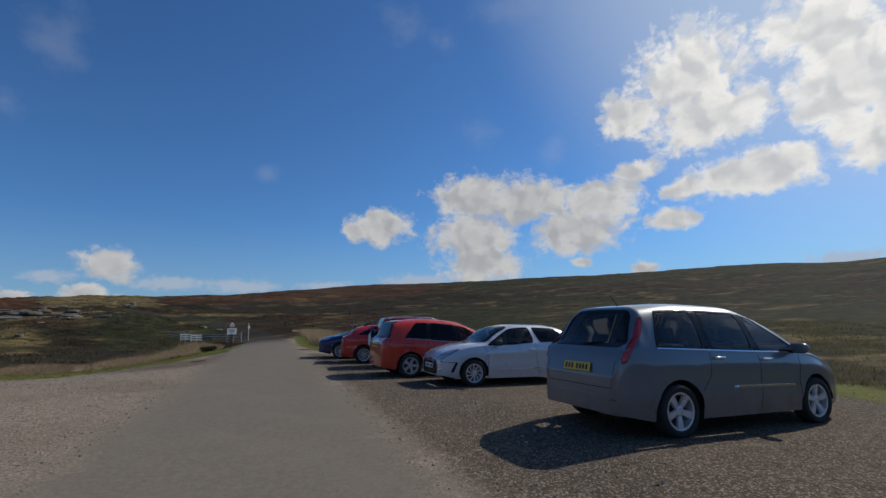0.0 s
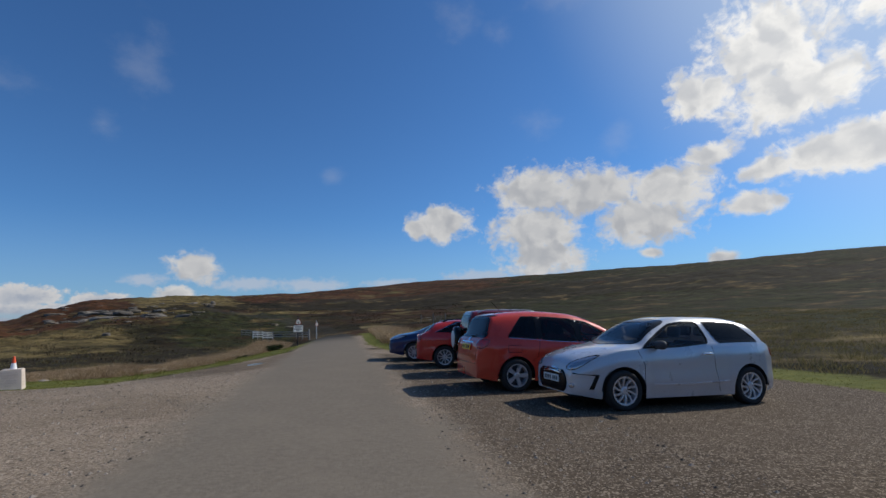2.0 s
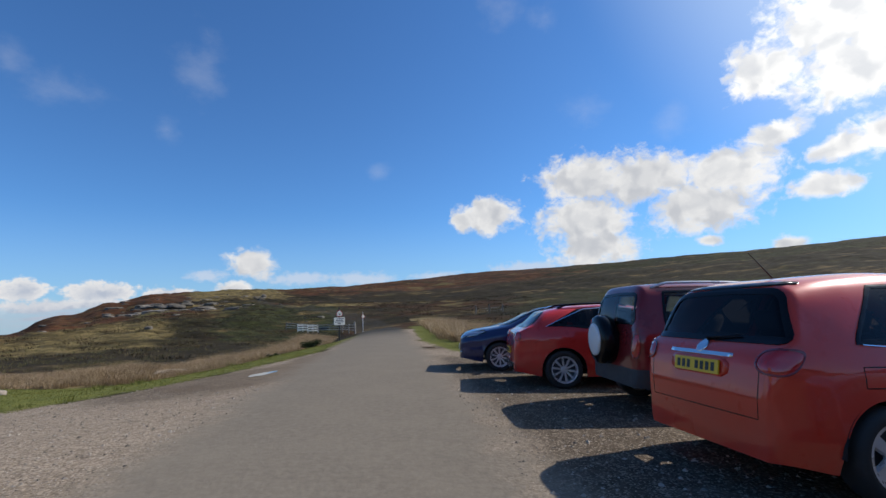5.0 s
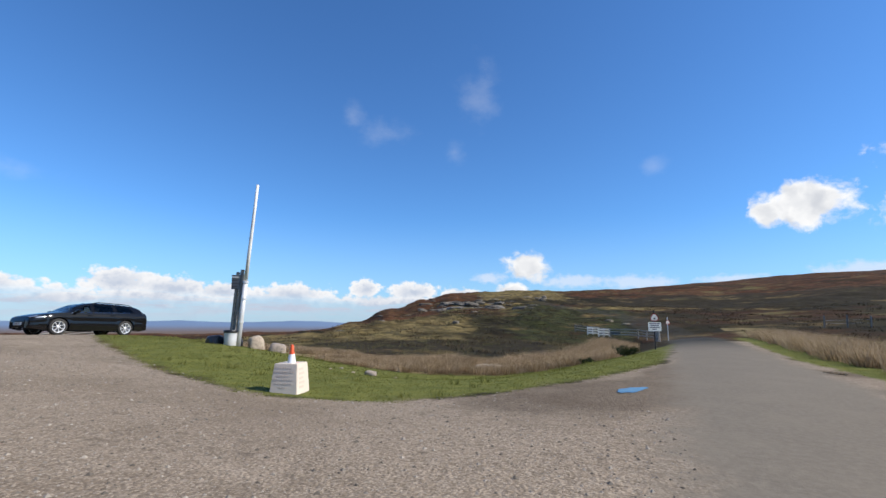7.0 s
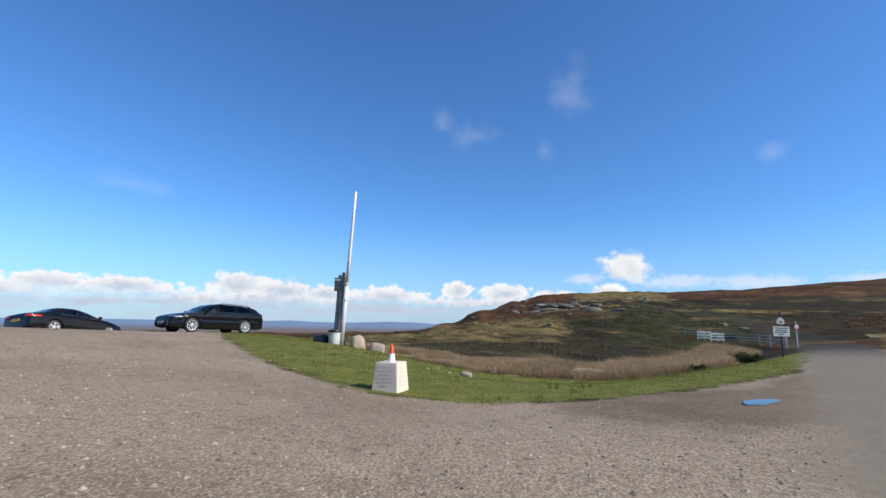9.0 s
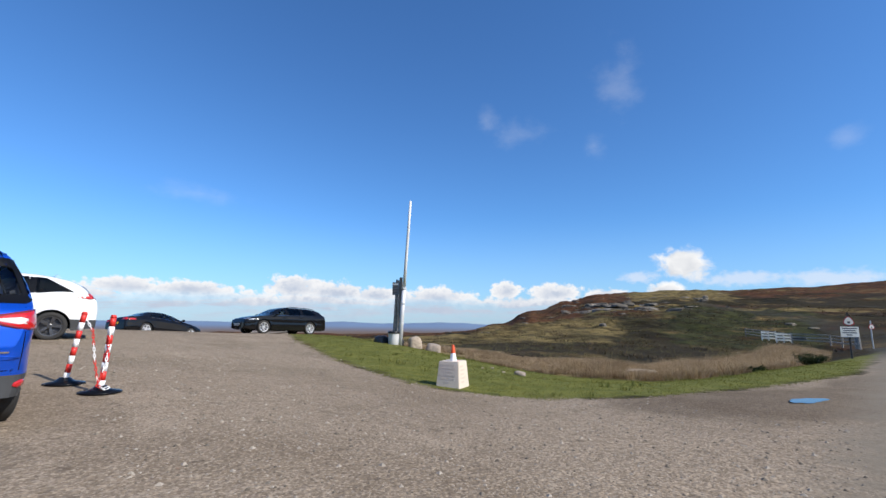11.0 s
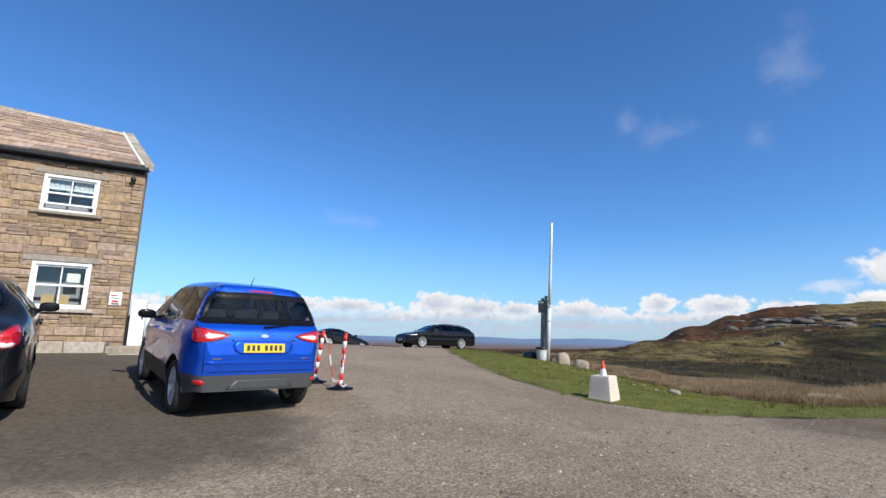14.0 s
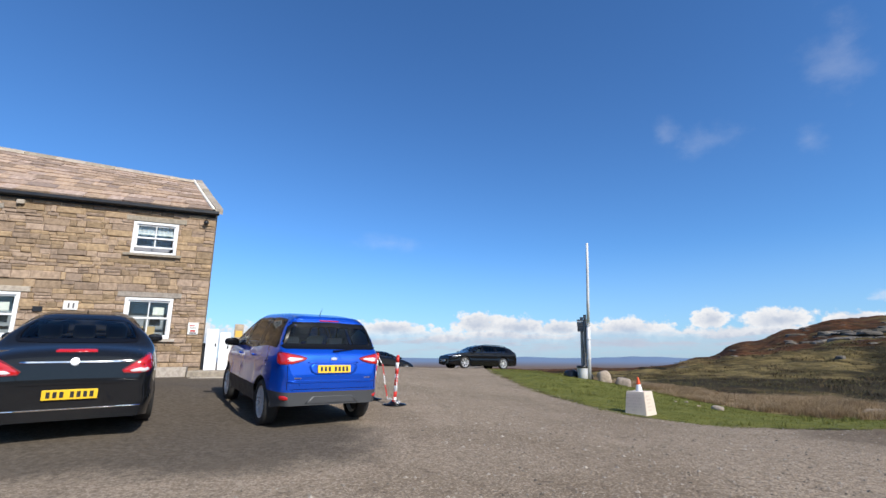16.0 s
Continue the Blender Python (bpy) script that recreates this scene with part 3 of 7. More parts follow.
def bm_tube(points, radius, n=8, bm=None):
    """A round bar along points; radius may be a number or one per point."""
    own = bmesh.new()
    pts = [Vector(p) for p in points]
    rad = radius if isinstance(radius, (list, tuple)) else [radius] * len(pts)
    rings = []
    for i, p in enumerate(pts):
        d = (pts[min(i + 1, len(pts) - 1)] - pts[max(i - 1, 0)]).normalized()
        side = d.cross(Vector((0, 0, 1)) if abs(d.z) < 0.9 else Vector((1, 0, 0))).normalized()
        up = side.cross(d)
        rings.append([own.verts.new(p + (side * math.cos(2 * math.pi * k / n) + up * math.sin(2 * math.pi * k / n)) * rad[i]) for k in range(n)])
    for a, b in zip(rings, rings[1:]):
        for k in range(n):
            own.faces.new((a[k], a[(k + 1) % n], b[(k + 1) % n], b[k]))
    own.faces.new(rings[0][::-1])
    own.faces.new(rings[-1])
    return bm_add(bm, own)


def lerp_rows(rows, x):
    """Monotone smooth curve through (x, value) rows, given in falling x."""
    rows = sorted(rows)
    if x <= rows[0][0]:
        return rows[0][1]
    if x >= rows[-1][0]:
        return rows[-1][1]
    n = len(rows)
    sl = [(rows[i + 1][1] - rows[i][1]) / (rows[i + 1][0] - rows[i][0]) for i in range(n - 1)]
    for i in range(n - 1):
        (a, p), (b, q) = rows[i], rows[i + 1]
        if x <= b:
            def tangent(j):
                if j == 0:
                    return sl[0]
                if j == n - 1:
                    return sl[-1]
                u, v = sl[j - 1], sl[j]
                return 0.0 if u * v <= 0 else 2 * u * v / (u + v)
            h = b - a
            t = (x - a) / h
            return p * (2 * t**3 - 3 * t**2 + 1) + h * tangent(i) * (t**3 - 2 * t**2 + t) + q * (-2 * t**3 + 3 * t**2) + h * tangent(i + 1) * (t**3 - t**2)


# ---- car materials ----
def car_paint(name, color, metal=0.35, rough=0.32, dust=0.25):
    k = Mat(name)
    co = k.co()
    n = k.noise(co, 3.0, 6, 0.6)
    sep = k.node("ShaderNodeSeparateXYZ")
    k.link(co, sep.inputs[0])
    flake = k.noise(co, 900.0, 2)
    base = k.mix(k.ramp(flake, 0.3, 0.7), tuple(c * 0.85 for c in color), tuple(min(1, c * 1.12) for c in color))
    dirt = k.math("MULTIPLY", k.ramp(sep.outputs[2], 0.85, 0.22), k.ramp(n, 0.35, 0.75))
    dirt = k.math("MULTIPLY", dirt, dust)
    k.set("Base Color", k.mix(dirt, base, (0.20, 0.17, 0.13)))
    k.set("Metallic", metal * 0.6).set("Specular IOR Level", 0.0 if max(color) < 0.02 else 0.12).set("Coat Weight", 0.8 if max(color) < 0.02 else 1.0).set("Coat Roughness", 0.04)
    k.set("Roughness", k.math("ADD", k.math("MULTIPLY", dirt, 0.8), k.ramp(n, 0.3, 0.7, rough - 0.04, rough + 0.06)))
    return k.m


def car_glass(name, tint, ior=1.52):
    m = bpy.data.materials.new(name)
    m.use_nodes = True
    t = m.node_tree
    t.nodes.clear()
    a = t.nodes.new("ShaderNodeBsdfTransparent")
    a.inputs[0].default_value = (tint * 0.95, tint, tint * 0.98, 1)
    g = t.nodes.new("ShaderNodeBsdfGlossy")
    g.inputs["Roughness"].default_value = 0.02
    f = t.nodes.new("ShaderNodeFresnel")
    f.inputs[0].default_value = ior
    x = t.nodes.new("ShaderNodeMixShader")
    t.links.new(f.outputs[0], x.inputs[0])
    t.links.new(a.outputs[0], x.inputs[1])
    t.links.new(g.outputs[0], x.inputs[2])
    o = t.nodes.new("ShaderNodeOutputMaterial")
    t.links.new(x.outputs[0], o.inputs[0])
    return m


GLASS = car_glass("car_glass", 0.84)
GLASS_DARK = car_glass("privacy_glass", 0.12, 1.38)
SEAL = plain("black_trim", (0.006, 0.006, 0.007), 0.16, grain=0.05)
SEAL.node_tree.nodes["Principled BSDF"].inputs["Specular IOR Level"].default_value = 0.22
PLASTIC = plain("dark_grey_plastic", (0.045, 0.047, 0.050), 0.62, grain=0.12, scale=60)
RUBBER = plain("tyre_rubber", (0.022, 0.021, 0.020), 0.82, grain=0.2, scale=40)
ALLOY = plain("alloy", (0.64, 0.64, 0.65), 0.32, metal=0.5, grain=0.05)
ALLOY_DARK = plain("dark_alloy", (0.10, 0.10, 0.105), 0.35, metal=0.7, grain=0.05)
ALLOY_GREY = plain("grey_bumper_insert", (0.052, 0.054, 0.057), 0.5, grain=0.1)
CHROME = plain("chrome", (0.75, 0.76, 0.78), 0.09, metal=1.0)
INSIDE = plain("cabin_trim", (0.022, 0.022, 0.024), 0.8, grain=0.15)
SEAT = plain("seat_cloth", (0.055, 0.053, 0.052), 0.9, grain=0.2)
SEAT_PALE = plain("pale_seat_cloth", (0.30, 0.285, 0.255), 0.85, grain=0.12)
HEADLINING = plain("headlining", (0.52, 0.51, 0.49), 0.95, grain=0.05)
RED_LENS = plain("red_lens", (0.48, 0.010, 0.012), 0.10, coat=1.0)
CLEAR_LENS = plain("clear_lens", (0.46, 0.46, 0.48), 0.14, metal=0.7, coat=1.0)
WHITE_LENS = plain("white_lens", (0.66, 0.63, 0.63), 0.16, coat=1.0)
RED_DARK = plain("dark_red_lens", (0.16, 0.006, 0.008), 0.12, coat=1.0)
AMBER = plain("amber_lens", (0.7, 0.22, 0.02), 0.15, coat=1.0)
YELLOW_PLATE = plain("yellow_plate", (0.80, 0.50, 0.02), 0.45, grain=0.04)
WHITE_PLATE = plain("white_plate", (0.75, 0.75, 0.72), 0.45, grain=0.04)
PLATE_INK = plain("plate_ink", (0.02, 0.02, 0.02), 0.5)


class CarShell:
    """The outer skin of a car: rows of cross-sections, with wheel arches cut into the lower edge."""

    def __init__(self, s):
        self.s = s
        xf, xr, hw, wb, wr = s["xf"], s["xr"], s["hw"], s["wb"], s["wr"]
        arch = wr + 0.055
        xs = set()
        n = int((xf - xr) / 0.028)
        for i in range(n + 1):
            xs.add(round(xr + (xf - xr) * i / n, 4))
        for c in (wb / 2, -wb / 2):
            for d in (-1, -0.995, -0.97, -0.92, -0.85, -0.75, 0.75, 0.85, 0.92, 0.97, 0.995, 1):
                xs.add(round(c + arch * d, 4))
        for e in (0.006, 0.018, 0.034):
            xs.add(xf - e)
            xs.add(xr + e)
        self.xs = sorted(xs)
        self.rows = [self.section(x, arch) for x in self.xs]
        verts, faces = [], []
        for r in self.rows:
            verts += r
        m = len(self.rows[0])
        for i in range(len(self.rows) - 1):
            for j in range(m - 1):
                faces.append((i * m + j, (i + 1) * m + j, (i + 1) * m + j + 1, i * m + j + 1))
        last = (len(self.rows) - 1) * m
        half = m // 2
        for j in range(half):
            faces.append((j, j + 1, m - 2 - j, m - 1 - j) if j < half - 1 else (j, j + 1, m - 1 - j))
            faces.append((last + m - 1 - j, last + m - 2 - j, last + j + 1, last + j) if j < half - 1 else (last + m - 1 - j, last + j + 1, last + j))
        self.verts, self.faces, self.per = [Vector(v) for v in verts], faces, m
        from mathutils.bvhtree import BVHTree
        self.tree = BVHTree.FromPolygons(self.verts, faces)

    def top(self, x):
        return lerp_rows(self.s["top"], x)

    def belt(self, x):
        return min(lerp_rows(self.s["belt"], x), self.top(x) - 0.02)

    def half_width(self, x):
        s = self.s
        c, h = (s["xf"] + s["xr"]) / 2, (s["xf"] - s["xr"]) / 2
        u = abs(x - c) / h
        p = s.get("nose", 4.2) if x > c else s.get("tail", 6.5)
        k = 0.62 if x > c else 0.74
        return s["hw"] * (k + (1 - k) * max(0.0, 1 - u**p) ** (1 / 2.2)) * (1 - 0.03 * u * u)

    def section(self, x, arch):
        s = self.s
        w, zs, zt = self.half_width(x), self.belt(x), self.top(x)
        zb = s.get("sill", 0.21)
        e = min(x - s["xr"], s["xf"] - x)
        zb += 0.07 * (1 - smooth(0.0, 0.5, e))
        for c in (s["wb"] / 2, -s["wb"] / 2):
            if abs(x - c) < arch:
                zb = max(zb, s["wr"] + math.sqrt(arch**2 - (x - c) ** 2))
        zb = min(zb, zs - 0.05)
        pts = []
        lo = s.get("sill", 0.21)
        flare = 0.012 * max(smooth(arch + 0.12, arch, abs(x - s["wb"] / 2)), smooth(arch + 0.12, arch, abs(x + s["wb"] / 2)))
        cut = max(s.get("split", 0.50), zb + 0.012)
        cut = min(cut, zs - 0.03)
        for j in range(10):
            z = zb + (cut - zb) * j / 3 if j <= 3 else cut + (zs - cut) * (j - 3) / 6
            t = (z - lo) / max(0.1, zs - lo)
            y = w * (0.955 + 0.05 * smooth(0.0, 0.35, t) - 0.012 * smooth(0.3, 0.55, t) + 0.010 * smooth(0.6, 0.8, t) - 0.045 * smooth(0.80, 1.0, t)) + flare * (1 - smooth(0.5, 0.9, t))
            pts.append((x, y, z))
        ys, h = pts[-1][1], zt - zs
        n = 2.3 + 4.3 * smooth(0.12, 0.40, h)
        yr = ys + (min(s["roofw"], ys - 0.02) - ys) * smooth(0.05, s["top_h"] * 0.9, h)
        for j in range(1, 31):
            a = math.pi / 2 * j / 30
            ca, sa = max(0.0, math.cos(a)), math.sin(a)
            q = (ca**n + sa**n) ** (-1 / n)
            zz, cc = q * sa, (q * ca if j < 30 else 0.0)
            pts.append((x, (ys + (yr - ys) * zz) * cc, zs + h * zz))
        return pts + [(a, -b, c) for a, b, c in pts[-2::-1]]

    def hit(self, axis, u, v):
        """The skin's place and normal seen along an axis: side (x, z), rear and front (y, z), top (x, y)."""
        s = self.s
        if axis in ("rear_wrap", "front_wrap"):
            way = axis[:-5]
            if abs(u) < 0.45:
                return self.hit(way, u, v)
            back = 1 if way == "rear" else -1
            x0 = self.hit(way, math.copysign(0.5, u), v)[0].x
            d = Vector((0.9 * back, -u, 0)).normalized()
            o = Vector((x0, u, v)) - d * 1.5
            p, nrm, _, _ = self.tree.ray_cast(o, d)
            if p is not None:
                return p, (nrm if nrm.dot(d) < 0 else -nrm)
            axis = way
        o, d = {"left": ((u, 3, v), (0, -1, 0)), "right": ((u, -3, v), (0, 1, 0)), "rear": ((s["xr"] - 2, u, v), (1, 0, 0)),
                "front": ((s["xf"] + 2, u, v), (-1, 0, 0)), "top": ((u, v, 4), (0, 0, -1))}[axis]
        p, nrm, _, _ = self.tree.ray_cast(Vector(o), Vector(d))
        if p is None:
            p = self.tree.find_nearest(Vector(o) + Vector(d) * (2.2 if axis in ("left", "right") else 2.1))[0]
            nrm = -Vector(d)
        if nrm.dot(Vector(d)) > 0:
            nrm = -nrm
        return p, nrm


def rounded(poly, cuts=2, step=0.07):
    """Corner-cut and densified closed outline."""
    pts = [Vector(p) for p in poly]
    dense = []
    for a, b in zip(pts, pts[1:] + pts[:1]):
        k = max(1, int((b - a).length / (step * 2)))
        dense += [a.lerp(b, i / k) for i in range(k)]
    for _ in range(cuts):
        nxt = []
        for a, b in zip(dense, dense[1:] + dense[:1]):
            nxt += [a.lerp(b, 0.25), a.lerp(b, 0.75)]
        dense = nxt
    return dense


def inset(outline, d):
    c = sum(outline, Vector((0, 0))) / len(outline)
    res = []
    n = len(outline)
    area = sum(outline[i].x * outline[(i + 1) % n].y - outline[(i + 1) % n].x * outline[i].y for i in range(n))
    s = 1 if area > 0 else -1
    for i in range(n):
        t = outline[(i + 1) % n] - outline[i - 1]
        nrm = Vector((-t.y, t.x)) * s
        if nrm.length < 1e-9:
            nrm = c - outline[i]
        res.append(outline[i] + nrm.normalized() * d)
    return res


def inside(poly, x, y):
    odd = False
    n = len(poly)
    for i in range(n):
        a, b = poly[i], poly[(i + 1) % n]
        if (a.y > y) != (b.y > y) and x < (b.x - a.x) * (y - a.y) / (b.y - a.y) + a.x:
            odd = not odd
    return odd


def skin_patch(shell, name, axis, outline, material, parent, lift=0.004, depth=0.0, label="", bulge=0.0):
    """A piece laid on the skin inside an outline, with its edge turned down to the skin."""
    c = sum(outline, Vector((0, 0))) / len(outline)
    n = len(outline)
    verts, faces = [], []
    levels = [(1.0, -0.006), (1.0, lift), (0.86, lift + bulge * 0.5), (0.62, lift + bulge), (0.34, lift + bulge), (0.0, lift + bulge)]
    for k, (f, up) in enumerate(levels):
        ring = outline if f > 0 else outline[:1]
        for q in ring:
            w = c + (q - c) * f
            p, nrm = shell.hit(axis, w.x, w.y)
            verts.append(p + nrm * up)
    for k in range(len(levels) - 2):
        for i in range(n):
            j = (i + 1) % n
            faces.append((k * n + i, k * n + j, (k + 1) * n + j, (k + 1) * n + i))
    tip = len(verts) - 1
    k = len(levels) - 2
    for i in range(n):
        faces.append((k * n + i, k * n + (i + 1) % n, tip))
    out_way, turn = shell.hit(axis, c.x, c.y)[1], 0.0
    for f in faces[2 * n:]:
        turn += (verts[f[1]] - verts[f[0]]).cross(verts[f[2]] - verts[f[0]]).dot(out_way)
    if turn < 0:
        faces = [f[::-1] for f in faces]
    return link_mesh(name, verts, faces, material, parent, label, True)


def skin_ring(shell, name, axis, outline, width, material, parent, lift=0.006, label=""):
    inner = inset(outline, width)
    mid = inset(outline, width * 0.5)
    verts, faces = [], []
    n = len(outline)
    for ring, up in ((outline, -0.004), (outline, lift), (mid, lift + 0.001), (inner, lift), (inner, -0.01)):
        for q in ring:
            p, nrm = shell.hit(axis, q.x, q.y)
            verts.append(p + nrm * up)
    for k in range(4):
        for i in range(n):
            j = (i + 1) % n
            faces.append((k * n + i, k * n + j, (k + 1) * n + j, (k + 1) * n + i))
    return link_mesh(name, verts, faces, material, parent, label, False)


def skin_line(shell, name, axis, points, width, material, parent, lift=0.0025, label=""):
    """A narrow strip along a line on the skin: a door gap, a chrome strip."""
    pts = []
    P = [Vector(p) for p in points]
    for a, b in zip(P, P[1:]):
        k = max(1, int((b - a).length / 0.05))
        pts += [a.lerp(b, i / k) for i in range(k)]
    pts.append(P[-1])
    verts, faces = [], []
    for i, q in enumerate(pts):
        t = pts[min(i + 1, len(pts) - 1)] - pts[max(i - 1, 0)]
        s = Vector((-t.y, t.x)).normalized() * width / 2
        for w, up in ((q + s, -0.002), (q + s * 0.6, lift), (q - s * 0.6, lift), (q - s, -0.002)):
            p, nrm = shell.hit(axis, w.x, w.y)
            verts.append(p + nrm * up)
    for i in range(len(pts) - 1):
        for j in range(3):
            faces.append((4 * i + j, 4 * i + 4 + j, 4 * i + 5 + j, 4 * i + 1 + j))
    return link_mesh(name, verts, faces, material, parent, label)


def wheel_meshes(wr, spokes, dark, twist):
    """Tyre, rim and brake disc meshes; the outer side faces +y, centred on the hub."""
    rw = wr * 0.70
    bm = bm_lathe([(rw, -0.09), (rw + 0.02, -0.105), (wr - 0.03, -0.108), (wr - 0.006, -0.085), (wr, -0.05), (wr, 0.05), (wr - 0.006, 0.085), (wr - 0.03, 0.108), (rw + 0.02, 0.105), (rw, 0.09)], 40, axis="Y")
    tyre = bpy.data.meshes.new("tyre")
    for f in bm.faces:
        f.smooth = True
    bm.to_mesh(tyre)
    bm.free()
    tyre.materials.append(RUBBER)
    bm = bm_lathe([(rw + 0.004, -0.09), (rw - 0.02, -0.08), (rw - 0.03, 0.03), (rw - 0.022, 0.088), (rw + 0.006, 0.092), (rw + 0.004, 0.085)], 40, axis="Y")
    bm_lathe([(0.0, 0.078), (0.045, 0.078), (0.062, 0.07), (0.066, 0.03), (0.0, 0.03)], 20, bm, axis="Y")
    for i in range(spokes):
        a = 2 * math.pi * i / spokes
        w0, w1 = (0.034, 0.052) if spokes <= 5 else (0.015, 0.021)
        own = bmesh.new()
        ring = []
        for rr, ww, yy, tw in ((0.05, w0, 0.066, 0.0), (rw * 0.55, (w0 + w1) / 2, 0.078, twist * 0.5), (rw - 0.012, w1, 0.082, twist)):
            ca, sa = math.cos(a + tw), math.sin(a + tw)
            ring.append([own.verts.new((ca * rr - sa * q * ww, yy + d, sa * rr + ca * q * ww)) for q, d in ((-1, -0.03), (-0.8, 0.0), (0.8, 0.0), (1, -0.03))])
        for p, q in zip(ring, ring[1:]):
            for j in range(3):
                own.faces.new((p[j], p[j + 1], q[j + 1], q[j]))
        bm_add(bm, own)
    rim = bpy.data.meshes.new("rim")
    bm.normal_update()
    bm.to_mesh(rim)
    bm.free()
    rim.materials.append(ALLOY_DARK if dark else ALLOY)
    bm = bm_lathe([(0.0, 0.0), (rw * 0.72, 0.0), (rw * 0.72, -0.02), (rw - 0.02, -0.02), (rw - 0.02, -0.03), (0, -0.03)], 28, axis="Y")
    disc = bpy.data.meshes.new("brake_disc")
    bm.to_mesh(disc)
    bm.free()
    disc.materials.append(ALLOY_DARK)
    return tyre, rim, disc


def build_seat(parent, x, y, material, wide=0.5):
    bm = bm_box((x - 0.02, y - wide / 2, 0.42), (x + 0.5, y + wide / 2, 0.60), 0.05)
    bm_box((-0.07, y - wide / 2, 0.0), (0.09, y + wide / 2, 0.54), 0.06, bm, pose(x - 0.02, 0, 0.50, 0, -14, 0))
    for k in ([0] if wide < 0.7 else [-0.38, 0, 0.38]):
        bm_box((-0.05, y + k - 0.13, 0.64), (0.05, y + k + 0.13, 0.83), 0.045, bm, pose(x - 0.02, 0, 0.50, 0, -12, 0))
    return part("seat", bm, material, parent, smooth_faces=True)


def f_top(s):
    """Where the windscreen meets the roof."""
    for (xa, za), (xb, zb) in zip(s["top"], s["top"][1:]):
        if za <= s["front_glass"][1] <= zb:
            return xb
    return 0.2


def r_top(s):
    """Where the rear window meets the roof."""
    for (xa, za), (xb, zb) in reversed(list(zip(s["top"], s["top"][1:]))):
        if zb <= s["rear_glass"][1] <= za:
            return xb + (xa - xb) * (s["rear_glass"][1] - zb) / (za - zb) + 0.05
    return s["xr"] + 0.6


def build_car(name, s, m, label):
    """One car from its proportions s, standing at the pose m."""
    s["top_h"] = max(z for _, z in s["top"]) - lerp_rows(s["belt"], 0.0)
    sh = CarShell(s)
    car = thing(name, m, label, "car", s.get("group", "parked cars"))
    paint = car_paint(name + "_paint", s["paint"], s.get("metal", 0.35), s.get("rough", 0.30), s.get("dust", 0.25))
    panes = []
    roof_drop = s.get("rail", 0.15)

    def rail(x):
        return sh.belt(x) + (sh.top(x) - sh.belt(x)) * (1 - roof_drop)

    for k, (fb, ft, rb, rt) in enumerate(s["side"]):
        low = [Vector((fb + (rb - fb) * i / 8, 0)) for i in range(9)]
        low = [Vector((p.x, sh.belt(p.x) + 0.022)) for p in low]
        up = [Vector((ft + (rt - ft) * i / 8, 0)) for i in range(9)]
        up = [Vector((p.x, max(rail(p.x), sh.belt(p.x) + 0.03))) for p in up]
        out = rounded(low + up[::-1], 2, 0.2)
        for ax in ("left", "right"):
            panes.append(("side_window", ax, out, GLASS_DARK if s.get("privacy") and k >= s["privacy"] else GLASS, 0.03, 0.016))
    r = s["rear_glass"]
    panes.append(("rear_window", "rear", rounded([(-r[2], r[0]), (r[2], r[0]), (r[3], r[1]), (0.0, r[1] + 0.02), (-r[3], r[1])], 2, 0.1), GLASS_DARK if s.get("privacy") and not s.get("rear_clear") else GLASS, s.get("frit", 0.042), 0.022))
    f = s["front_glass"]
    panes.append(("windscreen", "front", rounded([(-f[2], f[0]), (0.0, f[0] - 0.03), (f[2], f[0]), (f[3], f[1]), (0.0, f[1] + 0.03), (-f[3], f[1])], 2, 0.1), GLASS, 0.05, 0.028))
    # skin with openings for the glass
    keep, clad = [], []
    holes = [(ax, inset(out, cut)) for _, ax, out, _, _, cut in panes]
    for fc in sh.faces:
        c = sum((sh.verts[i] for i in fc), Vector()) / len(fc)
        gone = False
        if c.z > 0.8:
            for ax, out in holes:
                if ax == "left" and c.y > 0.25 and inside(out, c.x, c.z):
                    gone = True
                elif ax == "right" and c.y < -0.25 and inside(out, c.x, c.z):
                    gone = True
                elif ax == "rear" and c.x < s["xr"] + 1.1 and inside(out, c.y, c.z):
                    gone = True
                elif ax == "front" and c.x > 0 and inside(out, c.y, c.z):
                    gone = True
        if gone:
            continue
        if "cladding" in s and max(min(i % sh.per, sh.per - 1 - i % sh.per) for i in fc) <= 3:
            clad.append(fc)
        else:
            keep.append(fc)
    if clad:
        link_mesh("lower_cladding", sh.verts, clad, s["cladding"], car, "dark grey plastic cladding")
    link_mesh("body", sh.verts, keep, paint, car, smooth_faces=True)
    for nm, ax, out, gl, ring, _ in panes:
        g = skin_patch(sh, nm, ax, inset(out, 0.008), gl, car, 0.003)
        g.visible_shadow = False
        skin_ring(sh, "seal", ax, out, ring, s.get("seal", SEAL), g, 0.006)
    # headlining under the roof
    lining = []
    for fc in sh.faces:
        p = [sh.verts[i] for i in fc]
        if min(v.z for v in p) > rail(p[0].x) and len(fc) == 4 and r_top(s) < p[0].x < f_top(s):
            lining.append(fc)
    part_verts = [v - Vector((0, 0, 0.03)) for v in sh.verts]
    link_mesh("headlining", part_verts, lining, HEADLINING, car, "pale grey headlining", True)
    # dark pillars between the side windows
    for (fb, ft, rb, rt), (fb2, ft2, rb2, rt2) in zip(s["side"], s["side"][1:]):
        if s.get("pillars", True):
            out = [(rb + 0.012, sh.belt(rb) + 0.03), (rt + 0.012, rail(rt) - 0.006), (ft2 - 0.012, rail(ft2) - 0.006), (fb2 - 0.012, sh.belt(fb2) + 0.03)]
            for ax in ("left", "right"):
                skin_patch(sh, "pillar", ax, rounded(out, 0, 0.05), SEAL, car, 0.004)
